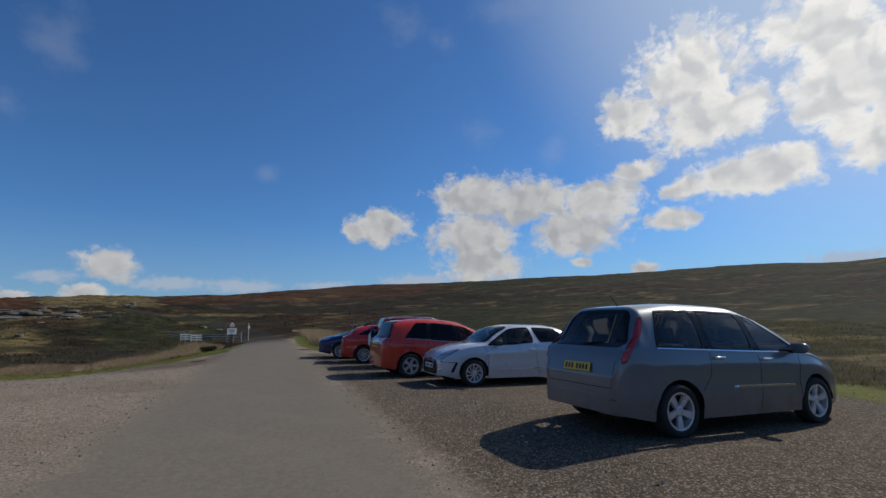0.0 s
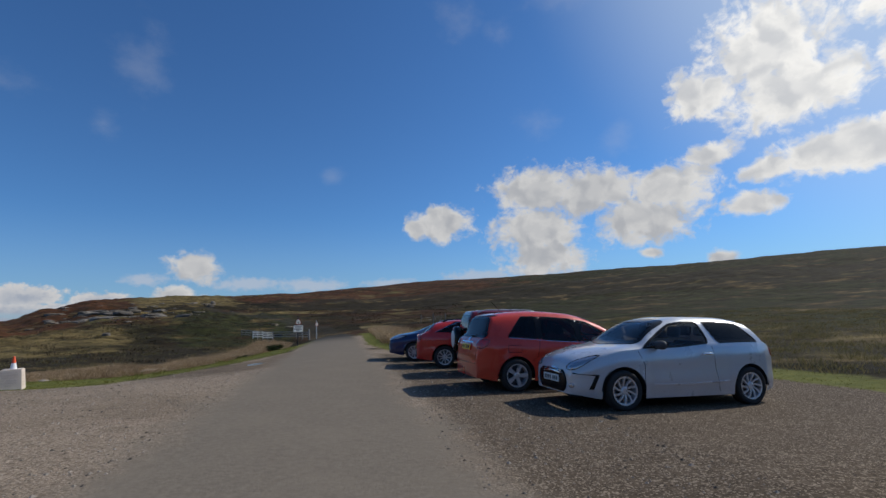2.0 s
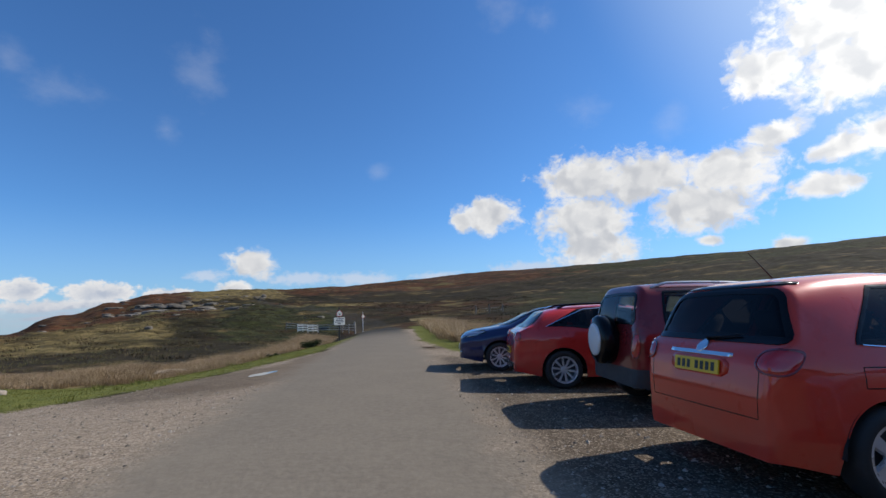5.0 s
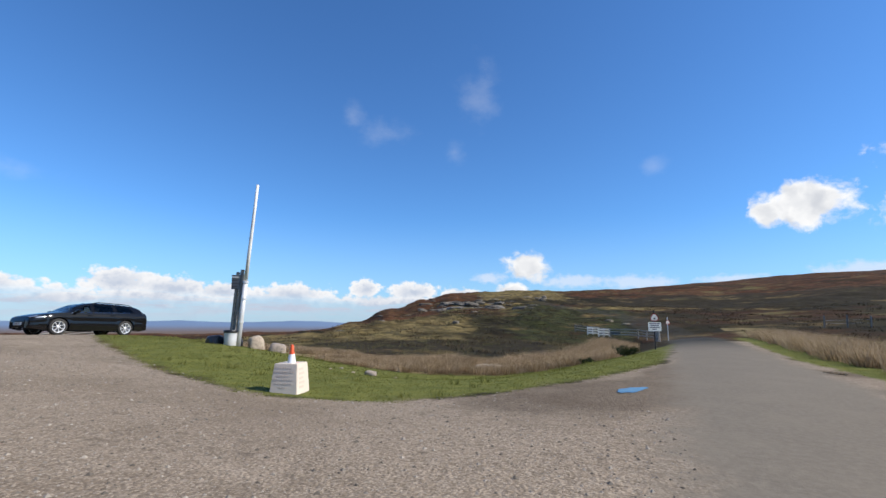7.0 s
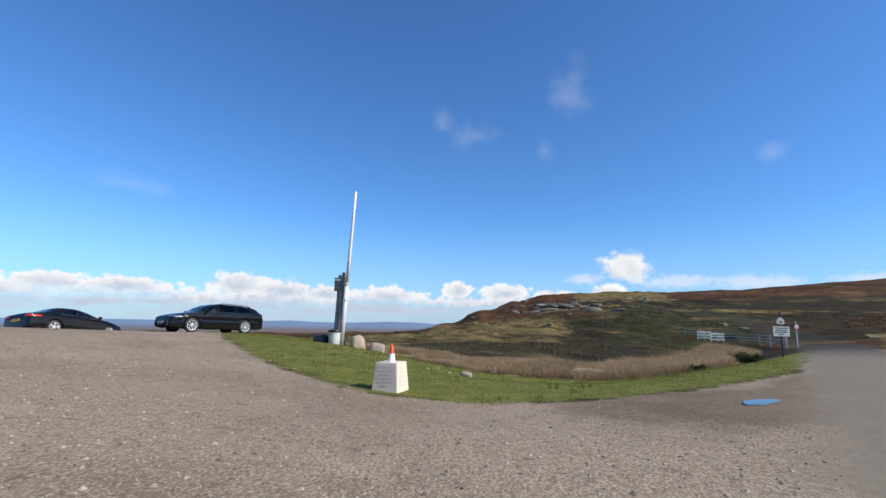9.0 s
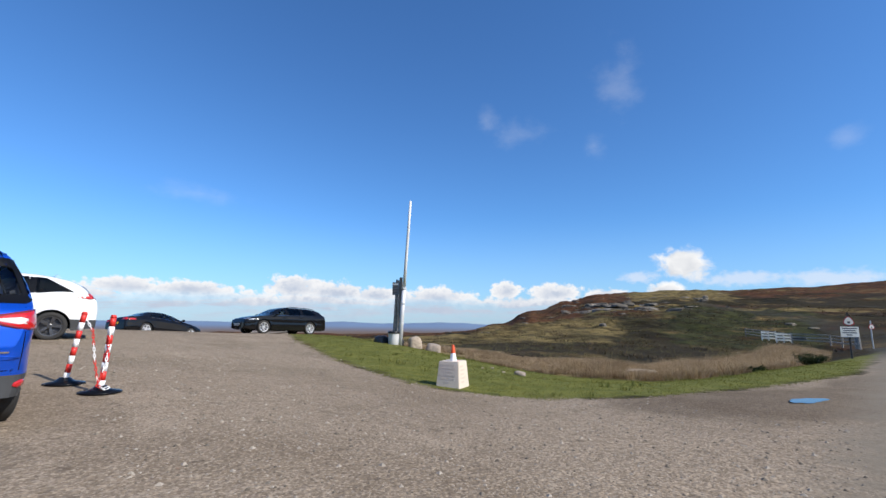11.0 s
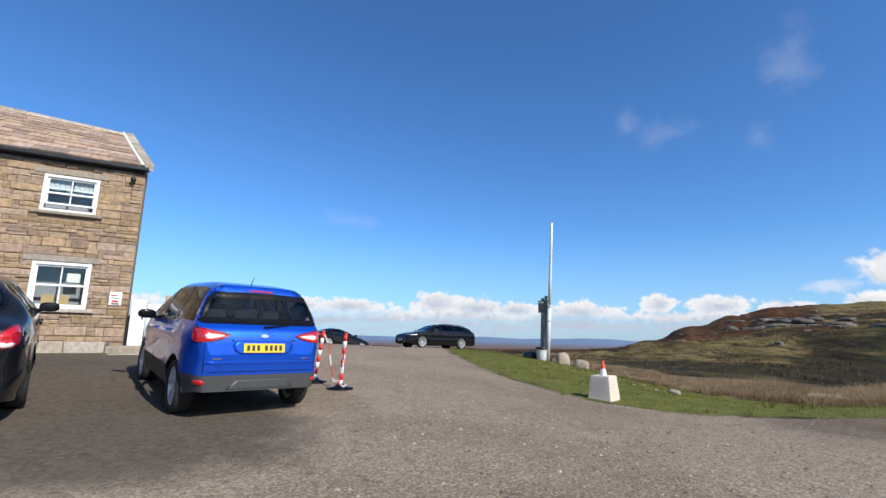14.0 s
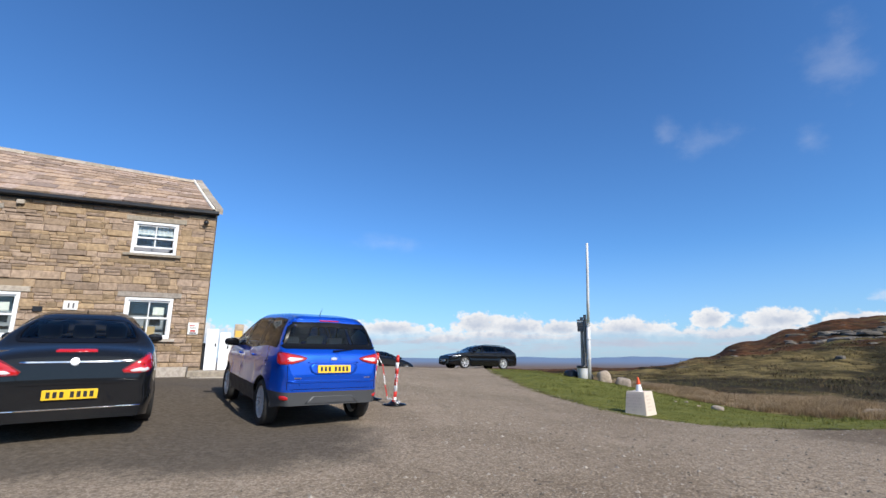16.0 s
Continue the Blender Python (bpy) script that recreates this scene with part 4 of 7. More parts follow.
    # underside, floor, arches
    bm = bm_box((s["xr"] + 0.30, -s["hw"] * 0.78, s.get("sill", 0.21) + 0.03), (s["xf"] - 0.30, s["hw"] * 0.78, s.get("sill", 0.21) + 0.08), 0.02)
    part("underbody", bm, INSIDE, car)
    bm = bm_box((s["xr"] + 0.35, -s["hw"] * 0.84, 0.36), (s["wb"] / 2 - 0.35, s["hw"] * 0.84, 0.40), 0.01)
    bm_box((s["wb"] / 2 - 0.62, -s["hw"] * 0.80, 0.40), (s["wb"] / 2 - 0.30, s["hw"] * 0.80, sh.belt(s["wb"] / 2 - 0.4) - 0.06), 0.06, bm)
    part("cabin", bm, INSIDE, car)
    cloth = s.get("cloth", SEAT)
    for y in (-0.37, 0.37):
        build_seat(car, 0.05, y, cloth)
    build_seat(car, -0.85, 0.0, cloth, 1.2)
    bm = bm_lathe([(0.155, -0.012), (0.185, -0.012), (0.185, 0.012), (0.155, 0.012), (0.155, -0.012)], 20)
    bm.transform(pose(0.55, -0.37, sh.belt(0.55) - 0.02, 0, 65, 0))
    part("steering_wheel", bm, SEAL, car)
    tyre, rim, disc = wheel_meshes(s["wr"], s.get("spokes", 5), s.get("dark_rims", False), s.get("twist", 0.0))
    for x in (s["wb"] / 2, -s["wb"] / 2):
        for side in (1, -1):
            bm = bmesh.new()
            R = s["wr"] + 0.07
            y0, y1 = side * (s["hw"] - 0.05), side * (s["hw"] - 0.42)
            ra = [bm.verts.new((x + R * math.cos(math.pi * i / 14), y0, s["wr"] + R * math.sin(math.pi * i / 14))) for i in range(15)]
            rb = [bm.verts.new((x + R * math.cos(math.pi * i / 14), y1, s["wr"] + R * math.sin(math.pi * i / 14))) for i in range(15)]
            for i in range(14):
                bm.faces.new((ra[i], ra[i + 1], rb[i + 1], rb[i]))
            bm.faces.new(rb)
            part("wheel_arch", bm, INSIDE, car)
            w = new("wheel", tyre)
            w.parent = car
            w.matrix_basis = pose(x, side * (s["hw"] - 0.125), s["wr"], 0, random.uniform(0, 70), 0 if side > 0 else 180)
            for nm, me in (("rim", rim), ("brake_disc", disc)):
                o = new(nm, me)
                o.parent = w
    # door gaps, handles, mirrors
    for ax in ("left", "right"):
        y = 1 if ax == "left" else -1
        for gap in s.get("gaps", ()):
            skin_line(sh, "panel_gap", ax, gap, 0.012, SEAL, car, 0.0012)
        for hx, hz in s.get("handles", ()):
            p, nrm = sh.hit(ax, hx, hz)
            bm = bm_box((-0.10, -0.016, -0.016), (0.10, 0.016, 0.016), 0.013)
            bm.transform(Matrix.Translation(p + nrm * 0.022))
            part("door_handle", bm, s.get("handle_mat", paint), car, smooth_faces=True)
        if "strip" in s:
            skin_line(sh, "side_strip", ax, s["strip"][0], s["strip"][1], s["strip"][2], car, 0.012)
        if "sill_mat" in s:
            wb, wr = s["wb"], s["wr"]
            out = rounded([(wb / 2 - wr - 0.09, 0.225), (wb / 2 - wr - 0.07, 0.40), (-wb / 2 + wr + 0.07, 0.40), (-wb / 2 + wr + 0.09, 0.225)], 1, 0.12)
            skin_patch(sh, "sill_cladding", ax, out, s["sill_mat"], car, 0.012)
        mx = s["mirror"]
        p, nrm = sh.hit(ax, mx, sh.belt(mx) + 0.03)
        bm = bmesh.new()
        bmesh.ops.create_uvsphere(bm, u_segments=14, v_segments=9, radius=0.1)
        for v in bm.verts:
            v.co = Vector((v.co.x * 0.85 * (1.0 if v.co.x > 0 else 0.35), math.copysign(abs(v.co.y / 0.1) ** 0.75, v.co.y) * 0.125, math.copysign(abs(v.co.z / 0.1) ** 0.8, v.co.z) * 0.072))
        bm.transform(Matrix.Translation((p.x - 0.02, p.y + y * 0.13, p.z + 0.05)))
        mir = part("wing_mirror", bm, s.get("mirror_mat", paint), car, smooth_faces=True)
        bm = bm_tube([(p.x, p.y - y * 0.03, p.z - 0.01), (p.x - 0.02, p.y + y * 0.10, p.z + 0.02)], 0.028, 8)
        part("mirror_arm", bm, SEAL, mir)
    for gap in s.get("rear_gaps", ()):
        skin_line(sh, "tailgate_gap", "rear", gap, 0.011, SEAL, car, 0.0012)
    # lights, grille and other pieces laid on the skin
    mats = {"red": RED_LENS, "clear": CLEAR_LENS, "white": WHITE_LENS, "amber": AMBER, "black": SEAL, "plastic": PLASTIC, "chrome": CHROME, "paint": paint, "alloy": ALLOY, "alloy_grey": ALLOY_GREY}
    for nm, ax, poly, mt, cuts in s.get("patches", ()):
        polys = [poly]
        if ax in ("rear", "front") and min(p[0] for p in poly) > 0.02:
            polys.append([(-a, b) for a, b in poly])
        axes = ("left", "right") if ax == "side" else (ax,)
        for ax in axes:
            for q in polys:
                a = ax
                if a in ("rear", "front") and nm in ("rear_light", "head_light", "reversing_light", "rear_fog_light", "fog_light"):
                    a += "_wrap"
                skin_patch(sh, nm, a, rounded(q, cuts, 0.09), mats[mt], car, 0.011 if nm == "reversing_light" else 0.008, bulge=0.006 if "light" in nm else 0.0)
                if nm in ("head_light", "rear_light"):
                    skin_ring(sh, "bezel", a, rounded(q, cuts, 0.09), 0.014, SEAL if nm == "head_light" else RED_DARK, car, 0.013)
    for ax, y, z, w, mt in s.get("plates", ()):
        p, nrm = sh.hit(ax, y, z)
        d = -1 if ax == "rear" else 1
        tilt = math.degrees(math.atan2(nrm.z, abs(nrm.x)))
        b = bm_box((-0.008, -w / 2, -0.056), (0.008, w / 2, 0.056), 0.004)
        plate = part("number_plate", b, mt, car, "yellow plate with dark bars" if mt == YELLOW_PLATE else "white plate with dark bars")
        plate.matrix_basis = Matrix.Translation(p + Vector((d * 0.022, 0, 0))) @ pose(0, 0, 0, 0, -d * min(25, tilt), 0)
        for i in range(7):
            yy = (i - 3) * w * 0.118 + (0.018 if i > 3 else -0.018)
            part("plate_bar", bm_box((min(0.008 * d, 0.0105 * d), yy - w * 0.036, -0.034), (max(0.008 * d, 0.0105 * d), yy + w * 0.036, 0.034)), PLATE_INK, plate)
    if "wiper" in s:
        z = s["wiper"]
        p, _ = sh.hit("rear", 0.0, z)
        q, _ = sh.hit("rear", -0.34, z + 0.03)
        off = Vector((-0.025, 0, 0))
        part("rear_wiper", bm_tube([p + off, (p + q) / 2 + off * 1.2, q + off], [0.016, 0.010, 0.007], 6), SEAL, car)
    if "rails" in s:
        a, b = s["rails"]
        for y in (-1, 1):
            pts = []
            for i in range(9):
                x = a + (b - a) * i / 8
                p, _ = sh.hit("top", x, y * (s["roofw"] - 0.06))
                pts.append(p + Vector((0, 0, 0.05 if 0 < i < 8 else 0.0)))
            part("roof_rail", bm_tube(pts, 0.018, 8), s.get("rail_mat", SEAL), car, smooth_faces=True)
    if "aerial" in s:
        x, y, ln = s["aerial"]
        p, _ = sh.hit("top", x, y)
        part("aerial", bm_tube([p, p + Vector((-ln * 0.7, 0, ln * 0.7))], [0.007, 0.003], 6), SEAL, car)
    for nm, ax, u, v, rx, mt in s.get("badges", ()):
        out = [Vector((u + rx * math.cos(a), v + rx * (0.45 if nm == "badge" else 1) * math.sin(a))) for a in [i * math.pi / 8 for i in range(16)]]
        skin_patch(sh, nm, ax, out, mats[mt], car, 0.012)
    if "spare" in s:
        zc, r, cover = s["spare"]
        p, _ = sh.hit("rear", 0.0, zc)
        bm = bm_lathe([(0.0, -0.02), (r * 0.62, -0.02), (r * 0.92, 0.0), (r, 0.04), (r, 0.19), (r * 0.9, 0.22), (0, 0.22)], 36)
        bm.transform(Matrix.Translation((p.x - 0.21, 0.06, zc)) @ pose(0, 0, 0, 0, 90, 0))
        sp = part("spare_wheel", bm, SEAL, car, "black spare tyre with a pale round cover", True)
        bm = bm_lathe([(0.0, -0.045), (r * 0.55, -0.043), (r * 0.66, -0.03), (r * 0.66, 0.0), (0.0, 0.0)], 32)
        bm.transform(Matrix.Translation((p.x - 0.21, 0.06, zc)) @ pose(0, 0, 0, 0, 90, 0))
        part("spare_cover", bm, cover, sp, "pale grey cover", True)
    return car


def on_land(x, y, yaw, wb, track=0.75):
    """A pose with all four wheels on the ground."""
    c, s = math.cos(radians(yaw)), math.sin(radians(yaw))
    def at(u, v):
        return land(x + c * u - s * v, y + s * u + c * v)
    f, r = (at(wb / 2, track) + at(wb / 2, -track)) / 2, (at(-wb / 2, track) + at(-wb / 2, -track)) / 2
    l, q = (at(wb / 2, track) + at(-wb / 2, track)) / 2, (at(wb / 2, -track) + at(-wb / 2, -track)) / 2
    return Matrix.Translation((x, y, (f + r) / 2 - 0.012)) @ Euler((0, 0, radians(yaw))).to_matrix().to_4x4() @ pose(0, 0, 0, math.degrees(math.atan2(l - q, 2 * track)), math.degrees(-math.atan2(f - r, wb)), 0)


# ---- the cars ----
def car_specs():
    return [
        ("grey_people_carrier", (6.38, -4.35, 8.0), "dusty grey metallic people carrier parked on the gravel", dict(
            xf=2.19, xr=-2.14, hw=0.91, wb=2.64, wr=0.315, roofw=0.60, paint=(0.17, 0.175, 0.185), metal=0.6, dust=0.8, rough=0.36,
            top=[(2.19, 0.60), (2.12, 0.76), (1.75, 0.93), (1.25, 1.05), (0.45, 1.51), (0.0, 1.61), (-0.9, 1.63), (-1.62, 1.575), (-1.9, 1.17), (-2.06, 1.0), (-2.14, 0.72)],
            belt=[(2.1, 0.70), (1.2, 0.95), (-1.2, 1.02), (-2.1, 1.04)],
            side=[(1.05, 0.42, 0.18, 0.16), (0.10, 0.10, -0.72, -0.70), (-0.80, -0.78, -1.62, -1.42)],
            rear_gaps=[[(-0.66, 0.9), (-0.62, 0.58)], [(0.66, 0.9), (0.62, 0.58)], [(-0.62, 0.58), (0.62, 0.58)]], rear_glass=(1.06, 1.52, 0.68, 0.54), front_glass=(1.04, 1.53, 0.70, 0.54), mirror=0.86, strip=([(1.0, 0.985), (0, 1.005), (-1.6, 1.055)], 0.022, CHROME),
            gaps=[[(1.0, 0.95), (0.92, 0.6), (0.95, 0.25)], [(0.14, 1.0), (0.12, 0.25)], [(-0.76, 1.0), (-0.80, 0.7), (-0.95, 0.55)]],
            handles=[(0.28, 0.90), (-0.62, 0.93)], handle_mat=CHROME, spokes=5,
            patches=[("rear_light", "rear", [(0.74, 0.86), (0.88, 0.90), (0.86, 1.15), (0.76, 1.43), (0.66, 1.42), (0.76, 1.12)], "red", 1), ("side_strip", "side", [(-0.4, 0.56), (-0.4, 0.59), (0.85, 0.57), (0.85, 0.545)], "chrome", 0),
                     ("head_light", "front", [(0.48, 0.66), (0.80, 0.72), (0.74, 0.86), (0.50, 0.78)], "clear", 2), ("bumper_step", "rear", [(-0.7, 0.44), (0.7, 0.44), (0.7, 0.485), (-0.7, 0.485)], "paint", 1)],
            plates=[("rear", 0.0, 0.80, 0.52, YELLOW_PLATE)], wiper=1.09, aerial=(-1.4, 0.0, 0.18))),
        ("silver_hatchback", (5.66, 1.50, 187.6), "clean silver three-door hatchback parked facing the road", dict(
            xf=2.06, xr=-1.89, hw=0.858, wb=2.464, wr=0.315, roofw=0.56, paint=(0.58, 0.59, 0.61), metal=0.5, dust=0.08, sill=0.19, nose=3.2,
            top=[(2.06, 0.58), (2.0, 0.74), (1.82, 0.86), (1.4, 0.97), (1.05, 1.02), (0.30, 1.40), (-0.2, 1.475), (-0.9, 1.465), (-1.45, 1.37), (-1.72, 1.02), (-1.84, 0.9), (-1.89, 0.7)],
            belt=[(2.0, 0.66), (1.1, 0.93), (0.2, 0.95), (-0.4, 1.0), (-1.2, 1.02), (-1.8, 1.0)],
            side=[(0.92, 0.22, -0.46, -0.40), (-0.62, -0.48, -1.52, -1.22)], privacy=1, pillars=False, rail=0.16,
            rear_glass=(1.04, 1.33, 0.58, 0.50), front_glass=(1.03, 1.41, 0.70, 0.52), mirror=0.62, mirror_mat=PLASTIC,
            gaps=[[(0.95, 0.93), (0.86, 0.7), (0.90, 0.25)], [(-0.48, 0.98), (-0.50, 0.6), (-0.58, 0.25)]], handles=[(-0.34, 0.86)], handle_mat=CHROME,
            strip=([(0.72, 0.40), (0, 0.39), (-0.75, 0.415)], 0.03, ALLOY), spokes=10, twist=0.35, dark_rims=False,
            patches=[("head_light", "front", [(0.42, 0.64), (0.62, 0.62), (0.82, 0.71), (0.90, 0.86), (0.70, 0.855), (0.48, 0.755)], "clear", 1),
                     ("grille", "front", [(-0.42, 0.28), (0.42, 0.28), (0.50, 0.46), (0.40, 0.62), (-0.40, 0.62), (-0.50, 0.46)], "black", 1),
                     ("grille_bar", "front", [(-0.30, 0.585), (0.0, 0.64), (0.30, 0.585), (0.30, 0.605), (0.0, 0.66), (-0.30, 0.605)], "chrome", 0),
                     ("grille_bar", "front", [(-0.30, 0.55), (0.0, 0.60), (0.30, 0.55), (0.30, 0.57), (0.0, 0.62), (-0.30, 0.57)], "chrome", 0),
                     ("fog_light", "front", [(0.55, 0.36), (0.66, 0.36), (0.66, 0.43), (0.55, 0.43)], "clear", 2),
                     ("bumper_vent", "front", [(0.715, 0.34), (0.735, 0.34), (0.765, 0.55), (0.745, 0.55)], "black", 0), ("bumper_vent", "front", [(0.60, 0.575), (0.765, 0.545), (0.765, 0.565), (0.60, 0.595)], "black", 0),
                     ("rear_light", "rear", [(0.62, 0.78), (0.80, 0.78), (0.80, 0.92), (0.64, 0.94)], "red", 2), ("roof_spoiler", "rear", [(-0.48, 1.37), (0.48, 1.37), (0.46, 1.41), (-0.46, 1.41)], "paint", 1)],
            plates=[("front", 0.0, 0.47, 0.52, WHITE_PLATE)])),
        ("red_people_carrier", (4.60, 3.72, 8.1), "bright red people carrier parked tail to the road", dict(
            xf=2.17, xr=-2.12, hw=0.905, wb=2.644, wr=0.325, roofw=0.60, paint=(0.62, 0.045, 0.022), metal=0.05, dust=0.15,
            top=[(2.17, 0.62), (2.1, 0.80), (1.75, 0.95), (1.3, 1.05), (0.45, 1.47), (-0.05, 1.575), (-0.8, 1.615), (-1.35, 1.585), (-1.74, 1.515), (-1.96, 1.10), (-2.08, 0.96), (-2.12, 0.70)], tail=3.4,
            belt=[(2.1, 0.72), (1.25, 0.93), (0.2, 0.945), (-0.3, 0.965), (-0.8, 1.005), (-1.4, 1.045), (-2.05, 1.05)], rail=0.19,
            side=[(1.12, 0.42, 0.16, 0.16), (0.08, 0.08, -0.78, -0.72), (-0.84, -0.80, -1.52, -1.14)], privacy=1,
            rear_gaps=[[(-0.62, 0.9), (-0.60, 0.55)], [(0.62, 0.9), (0.60, 0.55)], [(-0.60, 0.55), (0.60, 0.55)]], rear_glass=(1.065, 1.475, 0.76, 0.58), front_glass=(1.04, 1.49, 0.70, 0.54), mirror=0.84, frit=0.05,
            gaps=[[(1.0, 0.97), (0.95, 0.6), (0.98, 0.25)], [(0.12, 1.02), (0.10, 0.25)], [(-0.80, 1.05), (-0.86, 0.7), (-1.0, 0.6)], [(-1.22, 0.78), (-1.5, 0.78), (-1.5, 0.92), (-1.22, 0.92), (-1.22, 0.78)]],
            handles=[(-0.02, 0.90), (0.26, 0.89)], handle_mat=CHROME, spokes=5,
            strip=([(0.9, 0.952), (0.1, 0.962), (-0.4, 0.985), (-1.45, 1.065)], 0.012, CHROME),
            patches=[("rear_light", "rear", [(0.58, 0.88), (0.80, 0.84), (0.96, 0.90), (1.00, 1.01), (0.80, 1.05), (0.60, 1.02)], "red", 2), ("tailgate_strip", "rear", [(-0.36, 0.955), (0.36, 0.955), (0.36, 0.985), (-0.36, 0.985)], "chrome", 0),
                     ("plate_recess", "rear", [(-0.32, 0.80), (0.32, 0.80), (0.34, 0.945), (-0.34, 0.945)], "paint", 1), ("roof_spoiler", "rear", [(-0.56, 1.495), (0.56, 1.495), (0.53, 1.525), (-0.53, 1.525)], "black", 1),
                     ("head_light", "front", [(0.5, 0.70), (0.8, 0.76), (0.74, 0.92), (0.52, 0.84)], "clear", 2)],
            plates=[("rear", 0.0, 0.87, 0.52, YELLOW_PLATE)], wiper=1.09, aerial=(-1.3, 0.0, 0.32), badges=[("round_badge", "rear", 0.0, 1.02, 0.05, "chrome")])),
        ("dark_red_off_roader", (4.72, 6.25, 2.0), "dark red boxy off-roader with spare wheel on its tailgate", dict(
            xf=1.95, xr=-1.90, hw=0.86, wb=2.40, wr=0.345, roofw=0.63, paint=(0.20, 0.016, 0.018), metal=0.2, dust=0.3, tail=9.0, sill=0.28,
            top=[(1.95, 0.72), (1.9, 0.95), (1.3, 1.06), (0.90, 1.12), (0.38, 1.58), (0.0, 1.68), (-0.9, 1.70), (-1.66, 1.67), (-1.78, 1.45), (-1.86, 1.05), (-1.90, 0.75)],
            belt=[(1.9, 0.88), (0.9, 1.05), (-1.8, 1.10)],
            side=[(0.72, 0.36, 0.02, 0.02), (-0.06, -0.06, -0.70, -0.68), (-0.84, -0.84, -1.52, -1.46)], rail=0.18,
            rear_glass=(1.14, 1.56, 0.66, 0.58), front_glass=(1.13, 1.58, 0.68, 0.56), mirror=0.62, mirror_mat=SEAL, cladding=PLASTIC, split=0.58,
            gaps=[[(0.72, 1.0), (0.70, 0.4)], [(-0.02, 1.05), (-0.02, 0.35)], [(-0.76, 1.05), (-0.80, 0.75)]], handles=[(0.16, 0.95), (-0.60, 0.96)], handle_mat=SEAL,
            patches=[("rear_light", "rear", [(0.64, 0.72), (0.80, 0.72), (0.80, 1.02), (0.66, 1.02)], "red", 1), ("head_light", "front", [(0.46, 0.74), (0.74, 0.76), (0.72, 0.90), (0.48, 0.90)], "clear", 2)],
            spare=(0.92, 0.34, WHITE_PLATE), rails=(0.1, -1.55), rail_mat=ALLOY, spokes=5)),
        ("red_hatchback", (3.92, 8.45, -3.0), "shiny red low hatchback parked tail to the road", dict(
            xf=2.20, xr=-2.17, hw=0.90, wb=2.65, wr=0.325, roofw=0.56, paint=(0.60, 0.032, 0.024), metal=0.1, dust=0.15,
            top=[(2.20, 0.56), (2.12, 0.72), (1.6, 0.90), (1.1, 0.98), (0.25, 1.38), (-0.25, 1.46), (-1.0, 1.43), (-1.55, 1.345), (-1.98, 1.03), (-2.12, 0.94), (-2.17, 0.70)],
            belt=[(2.1, 0.64), (1.1, 0.90), (-0.6, 0.97), (-1.4, 1.04), (-2.1, 1.02)],
            side=[(0.95, 0.25, 0.10, 0.08), (0.02, 0.0, -0.78, -0.78), (-0.86, -0.84, -1.62, -1.02)], privacy=1, tail=4.6,
            strip=([(0.3, 1.345), (-0.3, 1.40), (-0.9, 1.36), (-1.3, 1.20), (-1.62, 1.055)], 0.016, CHROME),
            rear_glass=(1.04, 1.315, 0.70, 0.58), front_glass=(0.99, 1.38, 0.70, 0.52), mirror=0.74,
            gaps=[[(0.9, 0.9), (0.86, 0.25)], [(0.06, 0.93), (0.04, 0.25)], [(-0.82, 0.98), (-0.88, 0.7)]], handles=[(0.2, 0.84), (-0.68, 0.88)], spokes=10,
            patches=[("rear_light", "rear", [(0.48, 0.84), (0.84, 0.80), (0.84, 0.92), (0.70, 0.98), (0.50, 0.93)], "red", 1), ("bumper", "rear", [(-0.7, 0.30), (0.7, 0.30), (0.7, 0.42), (-0.7, 0.42)], "black", 1),
                     ("head_light", "front", [(0.5, 0.64), (0.8, 0.70), (0.74, 0.80), (0.52, 0.76)], "clear", 2)],
            plates=[("rear", 0.0, 0.62, 0.52, YELLOW_PLATE)], rails=(-0.1, -1.35), rail_mat=SEAL)),
        ("dark_blue_hatchback", (3.15, 11.0, 177.0), "dark blue hatchback parked nose to the road", dict(
            xf=2.22, xr=-2.14, hw=0.91, wb=2.648, wr=0.32, roofw=0.57, paint=(0.012, 0.022, 0.085), metal=0.4, dust=0.15,
            top=[(2.22, 0.62), (2.18, 0.78), (1.98, 0.89), (1.25, 1.04), (0.34, 1.40), (-0.2, 1.485), (-1.0, 1.46), (-1.7, 1.34), (-1.98, 1.04), (-2.1, 0.9), (-2.14, 0.7)],
            belt=[(2.1, 0.74), (1.15, 0.94), (-1.0, 1.0), (-2.1, 1.03)],
            side=[(1.0, 0.32, 0.12, 0.10), (0.04, 0.02, -0.78, -0.76), (-0.86, -0.86, -1.40, -1.22)],
            rear_glass=(1.06, 1.32, 0.62, 0.54), front_glass=(1.03, 1.41, 0.72, 0.53), mirror=0.78,
            gaps=[[(0.95, 0.9), (0.9, 0.25)], [(0.08, 0.96), (0.06, 0.25)], [(-0.8, 1.0), (-0.88, 0.7)]], handles=[(0.22, 0.88), (-0.66, 0.91)], spokes=10,
            patches=[("head_light", "front", [(0.44, 0.70), (0.64, 0.69), (0.84, 0.78), (0.90, 0.92), (0.72, 0.89), (0.50, 0.80)], "clear", 1), ("grille", "front", [(-0.50, 0.27), (0.50, 0.27), (0.36, 0.54), (-0.36, 0.54)], "black", 1), ("upper_grille", "front", [(-0.40, 0.70), (0.40, 0.70), (0.38, 0.735), (-0.38, 0.735)], "black", 0),
